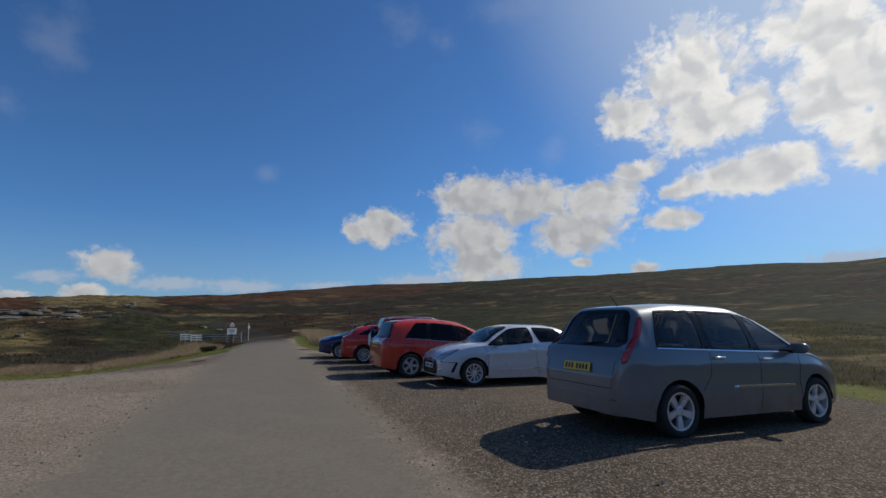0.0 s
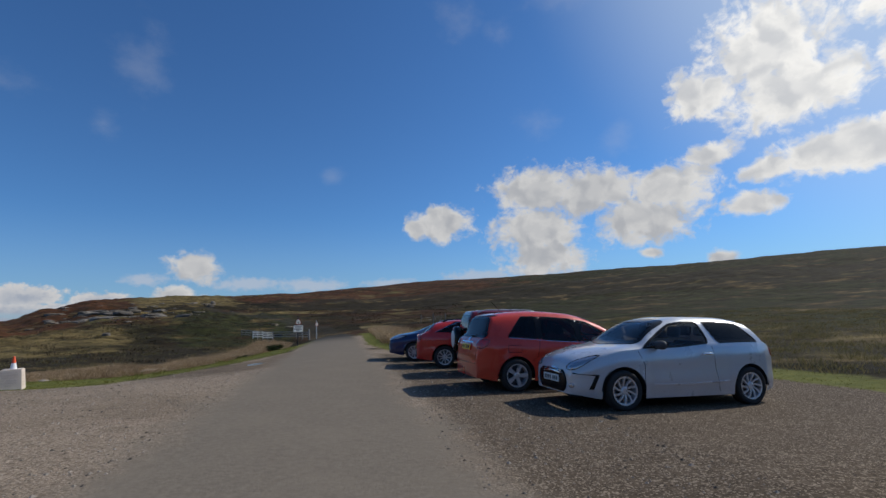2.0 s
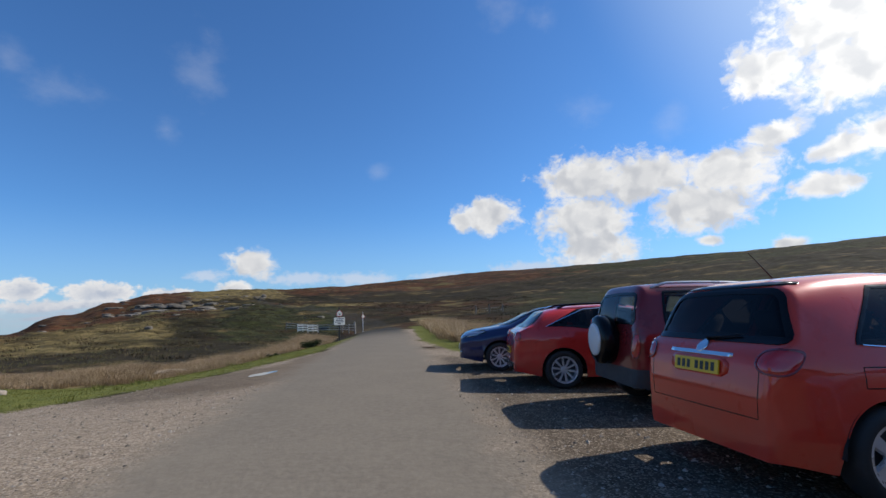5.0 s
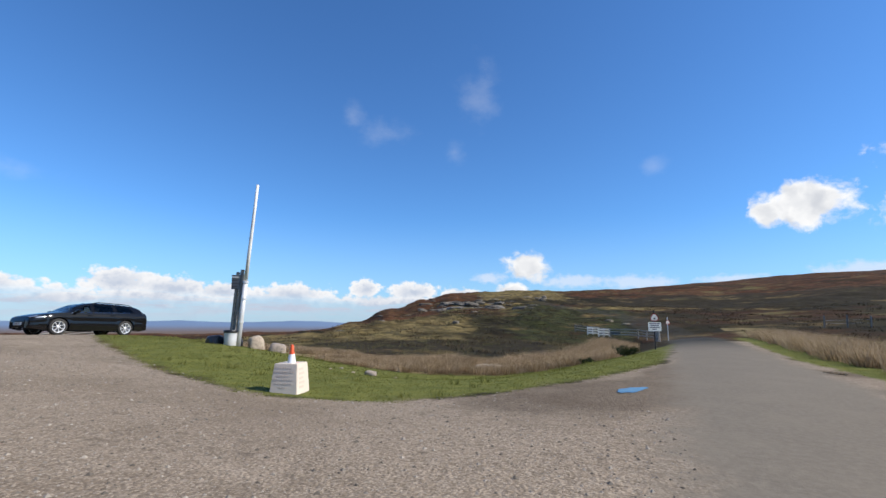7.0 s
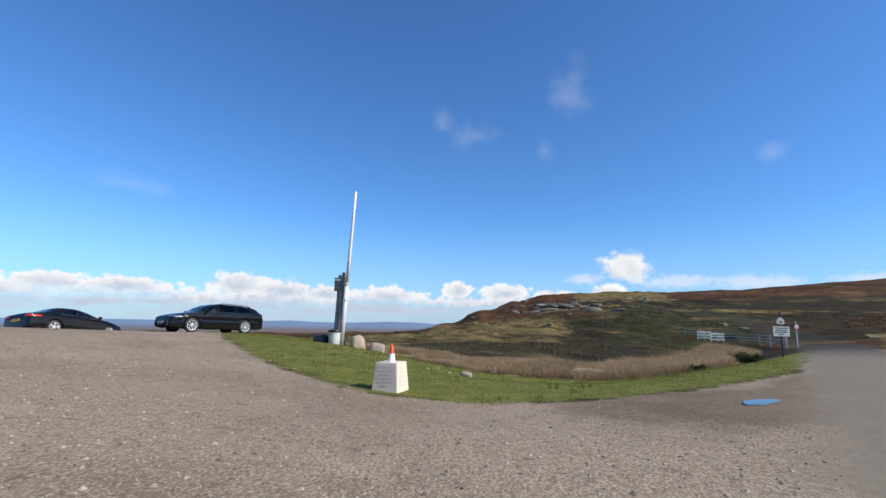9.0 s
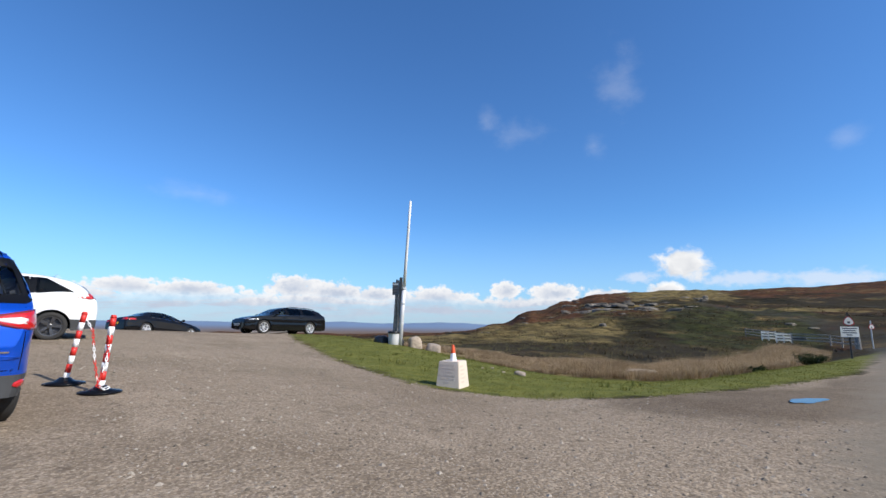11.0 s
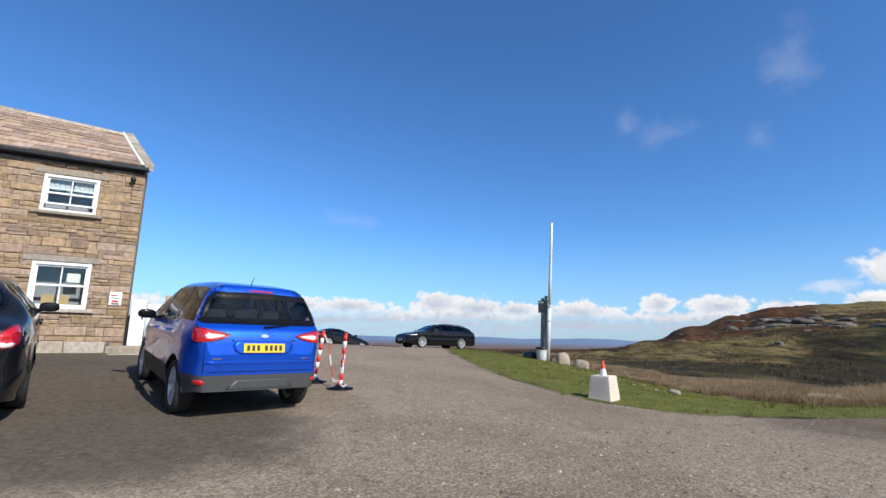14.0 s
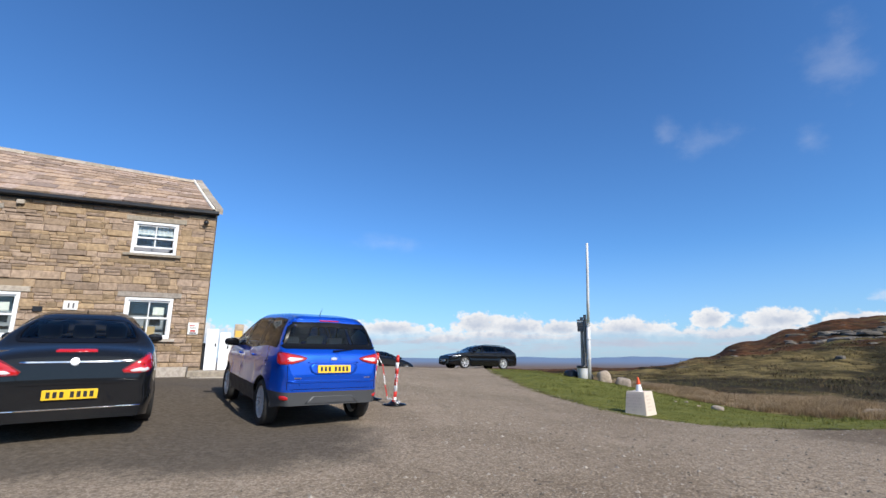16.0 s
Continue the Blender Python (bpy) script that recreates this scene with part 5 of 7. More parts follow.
                     ("head_light", "side", [(1.56, 0.885), (1.92, 0.765), (2.10, 0.735), (2.08, 0.80), (1.84, 0.890)], "clear", 1), ("fog_light", "front", [(0.58, 0.38), (0.68, 0.38), (0.68, 0.44), (0.58, 0.44)], "clear", 1), ("rear_light", "rear", [(0.62, 0.8), (0.84, 0.8), (0.82, 1.05), (0.66, 1.02)], "red", 1)],
            plates=[("front", 0.0, 0.50, 0.52, WHITE_PLATE)])),
        ("blue_crossover", (-9.06, -0.60, 196.0), "glossy bright blue compact crossover with grey lower cladding", dict(
            xf=2.10, xr=-2.02, hw=0.875, wb=2.52, wr=0.335, roofw=0.60, paint=(0.004, 0.078, 0.55), metal=0.85, dust=0.05, sill=0.30, tail=8.0,
            top=[(2.10, 0.68), (2.05, 0.90), (1.7, 1.05), (1.2, 1.14), (0.55, 1.57), (0.05, 1.69), (-0.8, 1.705), (-1.58, 1.655), (-1.83, 1.21), (-1.96, 1.07), (-2.02, 0.80)],
            belt=[(2.0, 0.84), (1.2, 1.04), (-0.6, 1.10), (-1.3, 1.16), (-1.95, 1.14)],
            side=[(1.05, 0.52, 0.20, 0.20), (0.12, 0.12, -0.72, -0.68), (-0.82, -0.78, -1.70, -1.52)], privacy=2, rear_clear=True,
            rear_gaps=[[(-0.70, 0.93), (-0.69, 0.60)], [(0.70, 0.93), (0.69, 0.60)], [(-0.69, 0.60), (0.69, 0.60)]], rear_glass=(1.165, 1.555, 0.79, 0.66), front_glass=(1.13, 1.58, 0.70, 0.55), mirror=0.72, mirror_mat=SEAL, cladding=PLASTIC, frit=0.075, split=0.56,
            gaps=[[(0.95, 1.0), (0.92, 0.3)], [(0.16, 1.08), (0.14, 0.3)], [(-0.78, 1.1), (-0.84, 0.75)]], handles=[(0.30, 0.97), (-0.60, 1.0)], spokes=10,
            patches=[("rear_light", "rear", [(0.40, 1.035), (0.50, 0.985), (0.68, 0.945), (0.94, 0.94), (1.00, 1.00), (0.98, 1.10), (0.84, 1.125), (0.66, 1.095), (0.46, 1.06)], "red", 1),
                     ("reversing_light", "rear", [(0.46, 1.028), (0.54, 1.004), (0.70, 0.975), (0.71, 1.055), (0.54, 1.045)], "white", 1),
                     ("skid_plate", "rear", [(-0.42, 0.395), (0.42, 0.395), (0.31, 0.495), (-0.31, 0.495)], "alloy_grey", 0),
                     ("rear_fog_light", "rear", [(0.66, 0.45), (0.86, 0.45), (0.88, 0.51), (0.68, 0.51)], "red", 1),
                     ("tailgate_fold", "rear", [(-0.42, 0.965), (0.42, 0.965), (0.38, 0.998), (-0.38, 0.998)], "paint", 1), ("tailgate_fold", "rear", [(-0.68, 0.690), (0.68, 0.690), (0.68, 0.725), (-0.68, 0.725)], "paint", 1), ("plate_recess", "rear", [(-0.34, 0.805), (0.34, 0.805), (0.40, 0.955), (-0.40, 0.955)], "paint", 1),
                     ("roof_spoiler", "rear", [(-0.62, 1.600), (0.62, 1.600), (0.56, 1.650), (-0.56, 1.650)], "paint", 1),
                     ("brake_light", "rear", [(-0.16, 1.584), (0.16, 1.584), (0.16, 1.600), (-0.16, 1.600)], "red", 0),
                     ("trim_badge", "rear", [(0.50, 0.748), (0.60, 0.748), (0.60, 0.762), (0.50, 0.762)], "chrome", 0),
                     ("head_light", "front", [(0.5, 0.82), (0.8, 0.88), (0.76, 0.98), (0.52, 0.94)], "clear", 1)],
            plates=[("rear", 0.0, 0.885, 0.52, YELLOW_PLATE)], wiper=1.14, aerial=(-1.2, 0.0, 0.15), badges=[("badge", "rear", 0.0, 1.03, 0.055, "chrome")], cloth=SEAT_PALE)),
        ("black_saloon_hatchback", (-8.85, -3.80, 196.0), "black five-door hatchback with chrome tailgate strip", dict(
            xf=2.33, xr=-2.46, hw=0.928, wb=2.737, wr=0.335, roofw=0.56, paint=(0.010, 0.011, 0.013), metal=0.0, dust=0.03, tail=4.0,
            top=[(2.33, 0.56), (2.25, 0.74), (1.7, 0.92), (1.15, 1.0), (0.30, 1.39), (-0.3, 1.49), (-1.0, 1.475), (-1.5, 1.36), (-2.02, 1.12), (-2.30, 1.06), (-2.41, 0.98), (-2.46, 0.72)],
            belt=[(2.2, 0.66), (1.1, 0.92), (-1.0, 0.99), (-1.6, 1.03), (-2.4, 0.95)],
            side=[(1.0, 0.32, 0.12, 0.10), (0.04, 0.02, -0.80, -0.80), (-0.88, -0.88, -1.55, -1.22)],
            rear_gaps=[[(-0.52, 0.80), (-0.48, 0.68)], [(0.52, 0.80), (0.48, 0.68)], [(-0.48, 0.68), (0.48, 0.68)]], rear_glass=(1.13, 1.425, 0.68, 0.56), front_glass=(1.01, 1.40, 0.72, 0.53), mirror=0.78,
            gaps=[[(0.95, 0.9), (0.9, 0.25)], [(0.08, 0.96), (0.06, 0.25)], [(-0.84, 1.0), (-0.92, 0.7)]], handles=[(0.22, 0.86), (-0.70, 0.90)],
            strip=([(0.95, 0.945), (0, 0.975), (-1.4, 1.045)], 0.014, CHROME), spokes=10,
            patches=[("rear_light", "rear", [(0.42, 0.80), (0.72, 0.79), (0.96, 0.84), (1.02, 1.0), (0.84, 1.02), (0.62, 0.95)], "red", 1),
                     ("reversing_light", "rear", [(0.53, 0.812), (0.78, 0.805), (0.84, 0.86), (0.60, 0.86)], "white", 1),
                     ("tailgate_strip", "rear", [(-0.50, 0.928), (0.50, 0.928), (0.50, 0.946), (-0.50, 0.946)], "chrome", 0),
                     ("brake_light", "rear", [(-0.20, 1.045), (0.20, 1.045), (0.20, 1.07), (-0.20, 1.07)], "red", 0),
                     ("bumper_strip", "rear", [(-0.70, 0.40), (0.70, 0.40), (0.70, 0.415), (-0.70, 0.415)], "chrome", 0),
                     ("head_light", "front", [(0.5, 0.62), (0.8, 0.68), (0.76, 0.78), (0.52, 0.76)], "clear", 1)],
            plates=[("rear", 0.0, 0.575, 0.52, YELLOW_PLATE)], badges=[("round_badge", "rear", 0.0, 0.94, 0.046, "alloy")], cloth=SEAT_PALE, aerial=(-0.9, 0.0, 0.06))),
        ("white_off_roader", (-18.5, -0.25, 267.0), "white sport utility car with dark alloy wheels", dict(
            xf=2.30, xr=-2.30, hw=0.94, wb=2.70, wr=0.36, roofw=0.62, paint=(0.80, 0.80, 0.80), metal=0.0, dust=0.12, sill=0.27,
            top=[(2.30, 0.68), (2.25, 0.92), (1.8, 1.05), (1.25, 1.13), (0.55, 1.55), (0.0, 1.67), (-0.8, 1.67), (-1.5, 1.585), (-1.92, 1.42), (-2.12, 1.20), (-2.24, 1.06), (-2.30, 0.8)],
            belt=[(2.2, 0.82), (1.2, 1.06), (-0.8, 1.14), (-1.6, 1.24), (-2.2, 1.2)],
            side=[(1.1, 0.55, 0.2, 0.2), (0.12, 0.12, -0.82, -0.78), (-0.92, -0.88, -1.76, -1.12)], privacy=1,
            rear_glass=(1.25, 1.44, 0.64, 0.56), front_glass=(1.14, 1.57, 0.72, 0.56), mirror=0.86, cladding=PLASTIC, frit=0.06, split=0.56,
            gaps=[[(1.0, 1.0), (0.95, 0.3)], [(0.16, 1.1), (0.14, 0.3)], [(-0.86, 1.14), (-0.94, 0.8)]], handles=[(0.3, 0.98), (-0.7, 1.02)], spokes=5, dark_rims=True,
            patches=[("rear_light", "rear", [(0.44, 1.10), (0.80, 1.12), (0.90, 1.2), (0.88, 1.26), (0.50, 1.17)], "red", 1), ("rear_light", "side", [(-1.75, 1.13), (-2.14, 1.10), (-2.16, 1.18), (-2.0, 1.2)], "red", 1)],
            aerial=(-1.2, 0.0, 0.12))),
        ("black_coupe_saloon", (-32.8, 6.28, 118.0), "black four-door coupe with pale alloy wheels", dict(
            xf=2.36, xr=-2.56, hw=0.935, wb=2.87, wr=0.335, roofw=0.55, paint=(0.006, 0.006, 0.007), metal=0.0, dust=0.02,
            top=[(2.36, 0.58), (2.28, 0.76), (1.7, 0.90), (1.15, 0.96), (0.25, 1.32), (-0.3, 1.415), (-1.0, 1.38), (-1.9, 1.06), (-2.35, 0.97), (-2.5, 0.9), (-2.56, 0.68)],
            belt=[(2.2, 0.68), (1.1, 0.90), (-1.0, 0.98), (-1.7, 0.98), (-2.5, 0.86)],
            side=[(0.95, 0.28, 0.05, 0.05), (-0.02, -0.02, -1.30, -1.0)], rail=0.2,
            rear_glass=(1.06, 1.32, 0.58, 0.48), front_glass=(0.97, 1.32, 0.72, 0.5), mirror=0.74,
            gaps=[[(0.0, 0.94), (0.0, 0.25)]], handles=[(0.2, 0.84), (-0.8, 0.88)], spokes=5, strip=([(0.9, 0.93), (-1.2, 1.0)], 0.014, CHROME),
            patches=[("rear_light", "rear", [(0.46, 0.76), (0.86, 0.74), (0.88, 0.86), (0.52, 0.88)], "red", 1), ("rear_light", "side", [(-2.05, 0.76), (-2.42, 0.74), (-2.42, 0.84), (-2.1, 0.86)], "red", 1)],
            plates=[("rear", 0.0, 0.62, 0.52, YELLOW_PLATE)])),
        ("black_estate_car", (-27.28, 11.05, -80.0), "black estate car with bright alloy wheels beside the grass", dict(
            xf=2.40, xr=-2.58, hw=0.93, wb=2.83, wr=0.345, roofw=0.57, paint=(0.006, 0.006, 0.007), metal=0.0, dust=0.02,
            top=[(2.40, 0.58), (2.32, 0.76), (1.75, 0.92), (1.2, 1.0), (0.35, 1.38), (-0.2, 1.47), (-1.2, 1.46), (-2.05, 1.36), (-2.38, 1.08), (-2.52, 0.95), (-2.58, 0.7)],
            belt=[(2.3, 0.68), (1.2, 0.93), (-1.0, 1.0), (-2.4, 1.06)],
            side=[(1.05, 0.36, 0.12, 0.12), (0.04, 0.04, -0.86, -0.84), (-0.94, -0.92, -1.85, -1.6)], privacy=1,
            rear_glass=(1.08, 1.32, 0.62, 0.54), front_glass=(1.01, 1.38, 0.72, 0.53), mirror=0.8,
            gaps=[[(0.08, 0.96), (0.06, 0.25)], [(-0.9, 1.0), (-0.98, 0.7)]], handles=[(0.24, 0.86), (-0.76, 0.9)], spokes=7, strip=([(1.0, 0.955), (-1.6, 1.06)], 0.014, CHROME),
            patches=[("head_light", "front", [(0.46, 0.68), (0.84, 0.72), (0.84, 0.82), (0.5, 0.76)], "clear", 1), ("head_light", "side", [(1.85, 0.72), (2.22, 0.66), (2.22, 0.74), (1.9, 0.78)], "clear", 1),
                     ("grille", "front", [(-0.4, 0.32), (0.4, 0.32), (0.46, 0.6), (-0.46, 0.6)], "black", 1)],
            plates=[("front", 0.0, 0.46, 0.52, WHITE_PLATE)], rails=(0.0, -1.9), rail_mat=SEAL)),
    ]


for nm, (cx, cy, yaw), lab, spec in car_specs():
    build_car(nm, spec, on_land(cx, cy, yaw, spec["wb"]), lab)

# ---- materials of the place ----
def stone_material(name, pale, dark, vary, by_object=True):
    k = Mat(name)
    p = k.world()
    r = k.random() if by_object else k.island()
    n, n2 = k.noise(p, 9.0, 6, 0.65), k.noise(p, 60.0, 4, 0.6)
    c = k.mix(k.ramp(n, 0.28, 0.72), dark, pale)
    hs = k.node("ShaderNodeHueSaturation")
    k.link(c, hs.inputs["Color"])
    k.link(k.ramp(r, 0.0, 1.0, 1 - vary, 1 + vary), hs.inputs["Value"])
    r2 = k.math("FRACT", k.math("MULTIPLY", r, 7.31))
    k.link(k.ramp(r2, 0.0, 1.0, 0.493, 0.504), hs.inputs["Hue"])
    k.link(k.ramp(r2, 0.0, 1.0, 0.82, 1.04), hs.inputs["Saturation"])
    k.set("Base Color", hs.outputs[0]).set("Roughness", 0.92)
    k.bump(k.math("ADD", k.math("MULTIPLY", n, 1.0), k.math("MULTIPLY", n2, 0.4)), 0.02, 0.7)
    return k.m


WALL_STONE = stone_material("sandstone", (0.39, 0.275, 0.170), (0.225, 0.154, 0.093), 0.22)
WALL_STONE_REST = stone_material("sandstone_rest", (0.39, 0.275, 0.170), (0.225, 0.154, 0.093), 0.22, False)
MORTAR = plain("lime_mortar", (0.27, 0.20, 0.13), 0.95, grain=0.25, scale=14)
ROOF_STONE = stone_material("stone_slate", (0.42, 0.300, 0.215), (0.235, 0.160, 0.112), 0.26)
COPING = stone_material("coping_stone", (0.42, 0.36, 0.28), (0.26, 0.22, 0.17), 0.2)
LIME = plain("pale_mortar_fillet", (0.68, 0.64, 0.56), 0.9, grain=0.1)
WHITE_PAINT = plain("white_gloss_paint", (0.80, 0.80, 0.79), 0.35, grain=0.03)
BLACK_GUTTER = plain("black_gutter", (0.016, 0.016, 0.017), 0.4, grain=0.1)
DARK_ROOM = plain("dark_room", (0.30, 0.32, 0.37), 0.9, grain=0.3, scale=1.5)
CURTAIN = plain("net_curtain", (0.55, 0.57, 0.62), 0.9, grain=0.08)
PAPER = plain("notice_paper", (0.75, 0.74, 0.70), 0.8, grain=0.05)
CARD = plain("cardboard", (0.50, 0.36, 0.20), 0.9, grain=0.1)
INK = plain("faded_ink", (0.10, 0.09, 0.09), 0.8)
FADED = plain("faded_lettering", (0.55, 0.465, 0.385), 0.9)
RED_INK = plain("red_ink", (0.45, 0.03, 0.03), 0.6)
WOOD_GREY = stone_material("weathered_wood", (0.33, 0.295, 0.25), (0.18, 0.16, 0.135), 0.25)
GALV = plain("galvanised_steel", (0.60, 0.60, 0.60), 0.45, metal=0.12, grain=0.12, scale=12)
POLE_WHITE = plain("weathered_white_pole", (0.66, 0.65, 0.62), 0.55, grain=0.1)
BAG = plain("black_bin_bag", (0.014, 0.014, 0.016), 0.32, grain=0.1)
BOARD = plain("grey_sign_board", (0.15, 0.155, 0.16), 0.6, grain=0.12)
BOULDER = stone_material("boulder", (0.46, 0.37, 0.27), (0.26, 0.20, 0.15), 0.15)
BLOCK = plain("painted_concrete", (0.62, 0.53, 0.44), 0.85, grain=0.14, scale=9)
ORANGE = plain("orange_cone", (0.72, 0.085, 0.015), 0.45, grain=0.06)
CONE_WHITE = plain("cone_white", (0.80, 0.80, 0.80), 0.4, grain=0.05)
POST_RED = plain("red_tape", (0.62, 0.030, 0.022), 0.45, grain=0.08)
MOOR_ROCK = stone_material("gritstone", (0.215, 0.18, 0.135), (0.065, 0.056, 0.042), 0.3, False)


def water_material():
    k = Mat("puddle_water")
    k.set("Base Color", (0.035, 0.040, 0.042)).set("Roughness", 0.03).set("Specular IOR Level", 0.5)
    k.bump(k.noise(k.world(), 5.0, 3), 0.004, 0.15)
    return k.m


def blade_material(name, a, b, thin=0.0):
    k = Mat(name)
    r = k.island()
    col = k.mix(k.ramp(r, 0.0, 1.0), a, b)
    k.set("Base Color", col).set("Roughness", 0.85).set("Specular IOR Level", 0.2)
    if thin:
        tr, mx = k.node("ShaderNodeBsdfTranslucent"), k.node("ShaderNodeMixShader")
        k.link(col, tr.inputs[0]).link(thin, mx.inputs[0]).link(k.b.outputs[0], mx.inputs[1]).link(tr.outputs[0], mx.inputs[2])
        k.link(mx.outputs[0], k.t.nodes["Material Output"].inputs[0])
    return k.m


# ---- the inn ----
HOUSE = pose(-15.49, -2.99, 0.92, 0, 0, 3.4)
WALL_LEN, EAVE = 9.5, 4.75
OPENINGS = [(-2.18, -1.00, 3.28, 4.25), (-2.12, -0.90, 0.79, 1.97), (-5.74, -4.52, 0.79, 1.99), (-6.6, -5.45, 3.28, 4.25)]


def ridge_at(y):
    return 6.70 - 0.055 * (y + 1.05)


def build_window(parent, y0, y1, z0, z1, sash_open, things_inside):
    win = new("window")
    win.parent = parent
    fr = 0.075
    for lo, hi in (((0.0, y0, z0), (0.07, y0 + fr, z1)), ((0.0, y1 - fr, z0), (0.07, y1, z1)), ((0.0, y0 + fr, z1 - fr), (0.07, y1 - fr, z1)), ((0.0, y0 + fr, z0), (0.07, y1 - fr, z0 + fr * 0.8))):
        part("window_frame", bm_box((lo[0] - 0.05, lo[1], lo[2]), (hi[0] - 0.05, hi[1], hi[2]), 0.006), WHITE_PAINT, win)
    zm = (z0 + z1) / 2
    ym = (y0 + y1) / 2
    up = 0.13 if sash_open else 0.0
    for n, (a, b, x) in enumerate(((zm - 0.02, z1 - fr, -0.055), (z0 + fr * 0.8 + up, zm + 0.025 + up, -0.085))):
        bm = bm_box((x, y0 + fr, a), (x + 0.03, y1 - fr, a + 0.05), 0.004)
        bm_box((x, y0 + fr, b - 0.045), (x + 0.03, y1 - fr, b), 0.004, bm)
        bm_box((x, y0 + fr, a + 0.05), (x + 0.03, y0 + fr + 0.045, b - 0.045), 0.004, bm)
        bm_box((x, y1 - fr - 0.045, a + 0.05), (x + 0.03, y1 - fr, b - 0.045), 0.004, bm)
        bm_box((x, ym - 0.014, a + 0.05), (x + 0.03, ym + 0.014, b - 0.045), 0.003, bm)
        part("sash", bm, WHITE_PAINT, win)
        for ya, yb in ((y0 + fr + 0.045, ym - 0.014), (ym + 0.014, y1 - fr - 0.045)):
            g = part("pane", bm_box((x + 0.012, ya, a + 0.05), (x + 0.016, yb, b - 0.045)), HOUSE_GLASS, win)
            g.visible_shadow = False
    if things_inside == "curtain":
        for ya, yb in ((y0 + 0.1, ym - 0.02), (ym + 0.02, y1 - 0.1)):
            bm = bmesh.new()
            n = 14
            rows = []
            for j in range(3):
                rows.append([bm.verts.new((-0.14 + 0.015 * math.sin(i * 1.9), ya + (yb - ya) * i / n, (z1 - 0.10, zm + 0.16, zm + 0.09 + 0.03 * math.sin(i * 0.9))[j])) for i in range(n + 1)])
            for p, q in zip(rows, rows[1:]):
                for i in range(n):
                    bm.faces.new((p[i], p[i + 1], q[i + 1], q[i]))
            part("net_curtain", bm, CURTAIN, win, "white net half curtain", True)
    else:
        part("notice", bm_box((-0.115, ym + 0.10, zm + 0.10), (-0.112, ym + 0.38, zm + 0.33)), PAPER, win, "white paper notice behind the glass")
        part("cardboard_sheet", bm_box((-0.16, ym - 0.36, z0 + 0.06), (-0.155, ym - 0.10, z0 + 0.36)), CARD, win, "brown cardboard sheet behind the glass")
        part("cardboard_sheet", bm_box((-0.16, ym - 0.02, z0 + 0.06), (-0.155, ym + 0.20, z0 + 0.36)), CARD, win, "brown cardboard sheet behind the glass")
    part("window_sill", bm_box((-0.04, y0 - 0.16, z0 - 0.085), (0.09, y1 + 0.16, z0 - 0.005), 0.015), COPING, win, "stone sill")
    part("lintel", bm_box((-0.04, y0 - 0.2, z1 + 0.01), (0.045, y1 + 0.2, z1 + 0.16), 0.015), COPING, win, "stone lintel")
    return win


HOUSE_GLASS = car_glass("window_glass", 0.92)


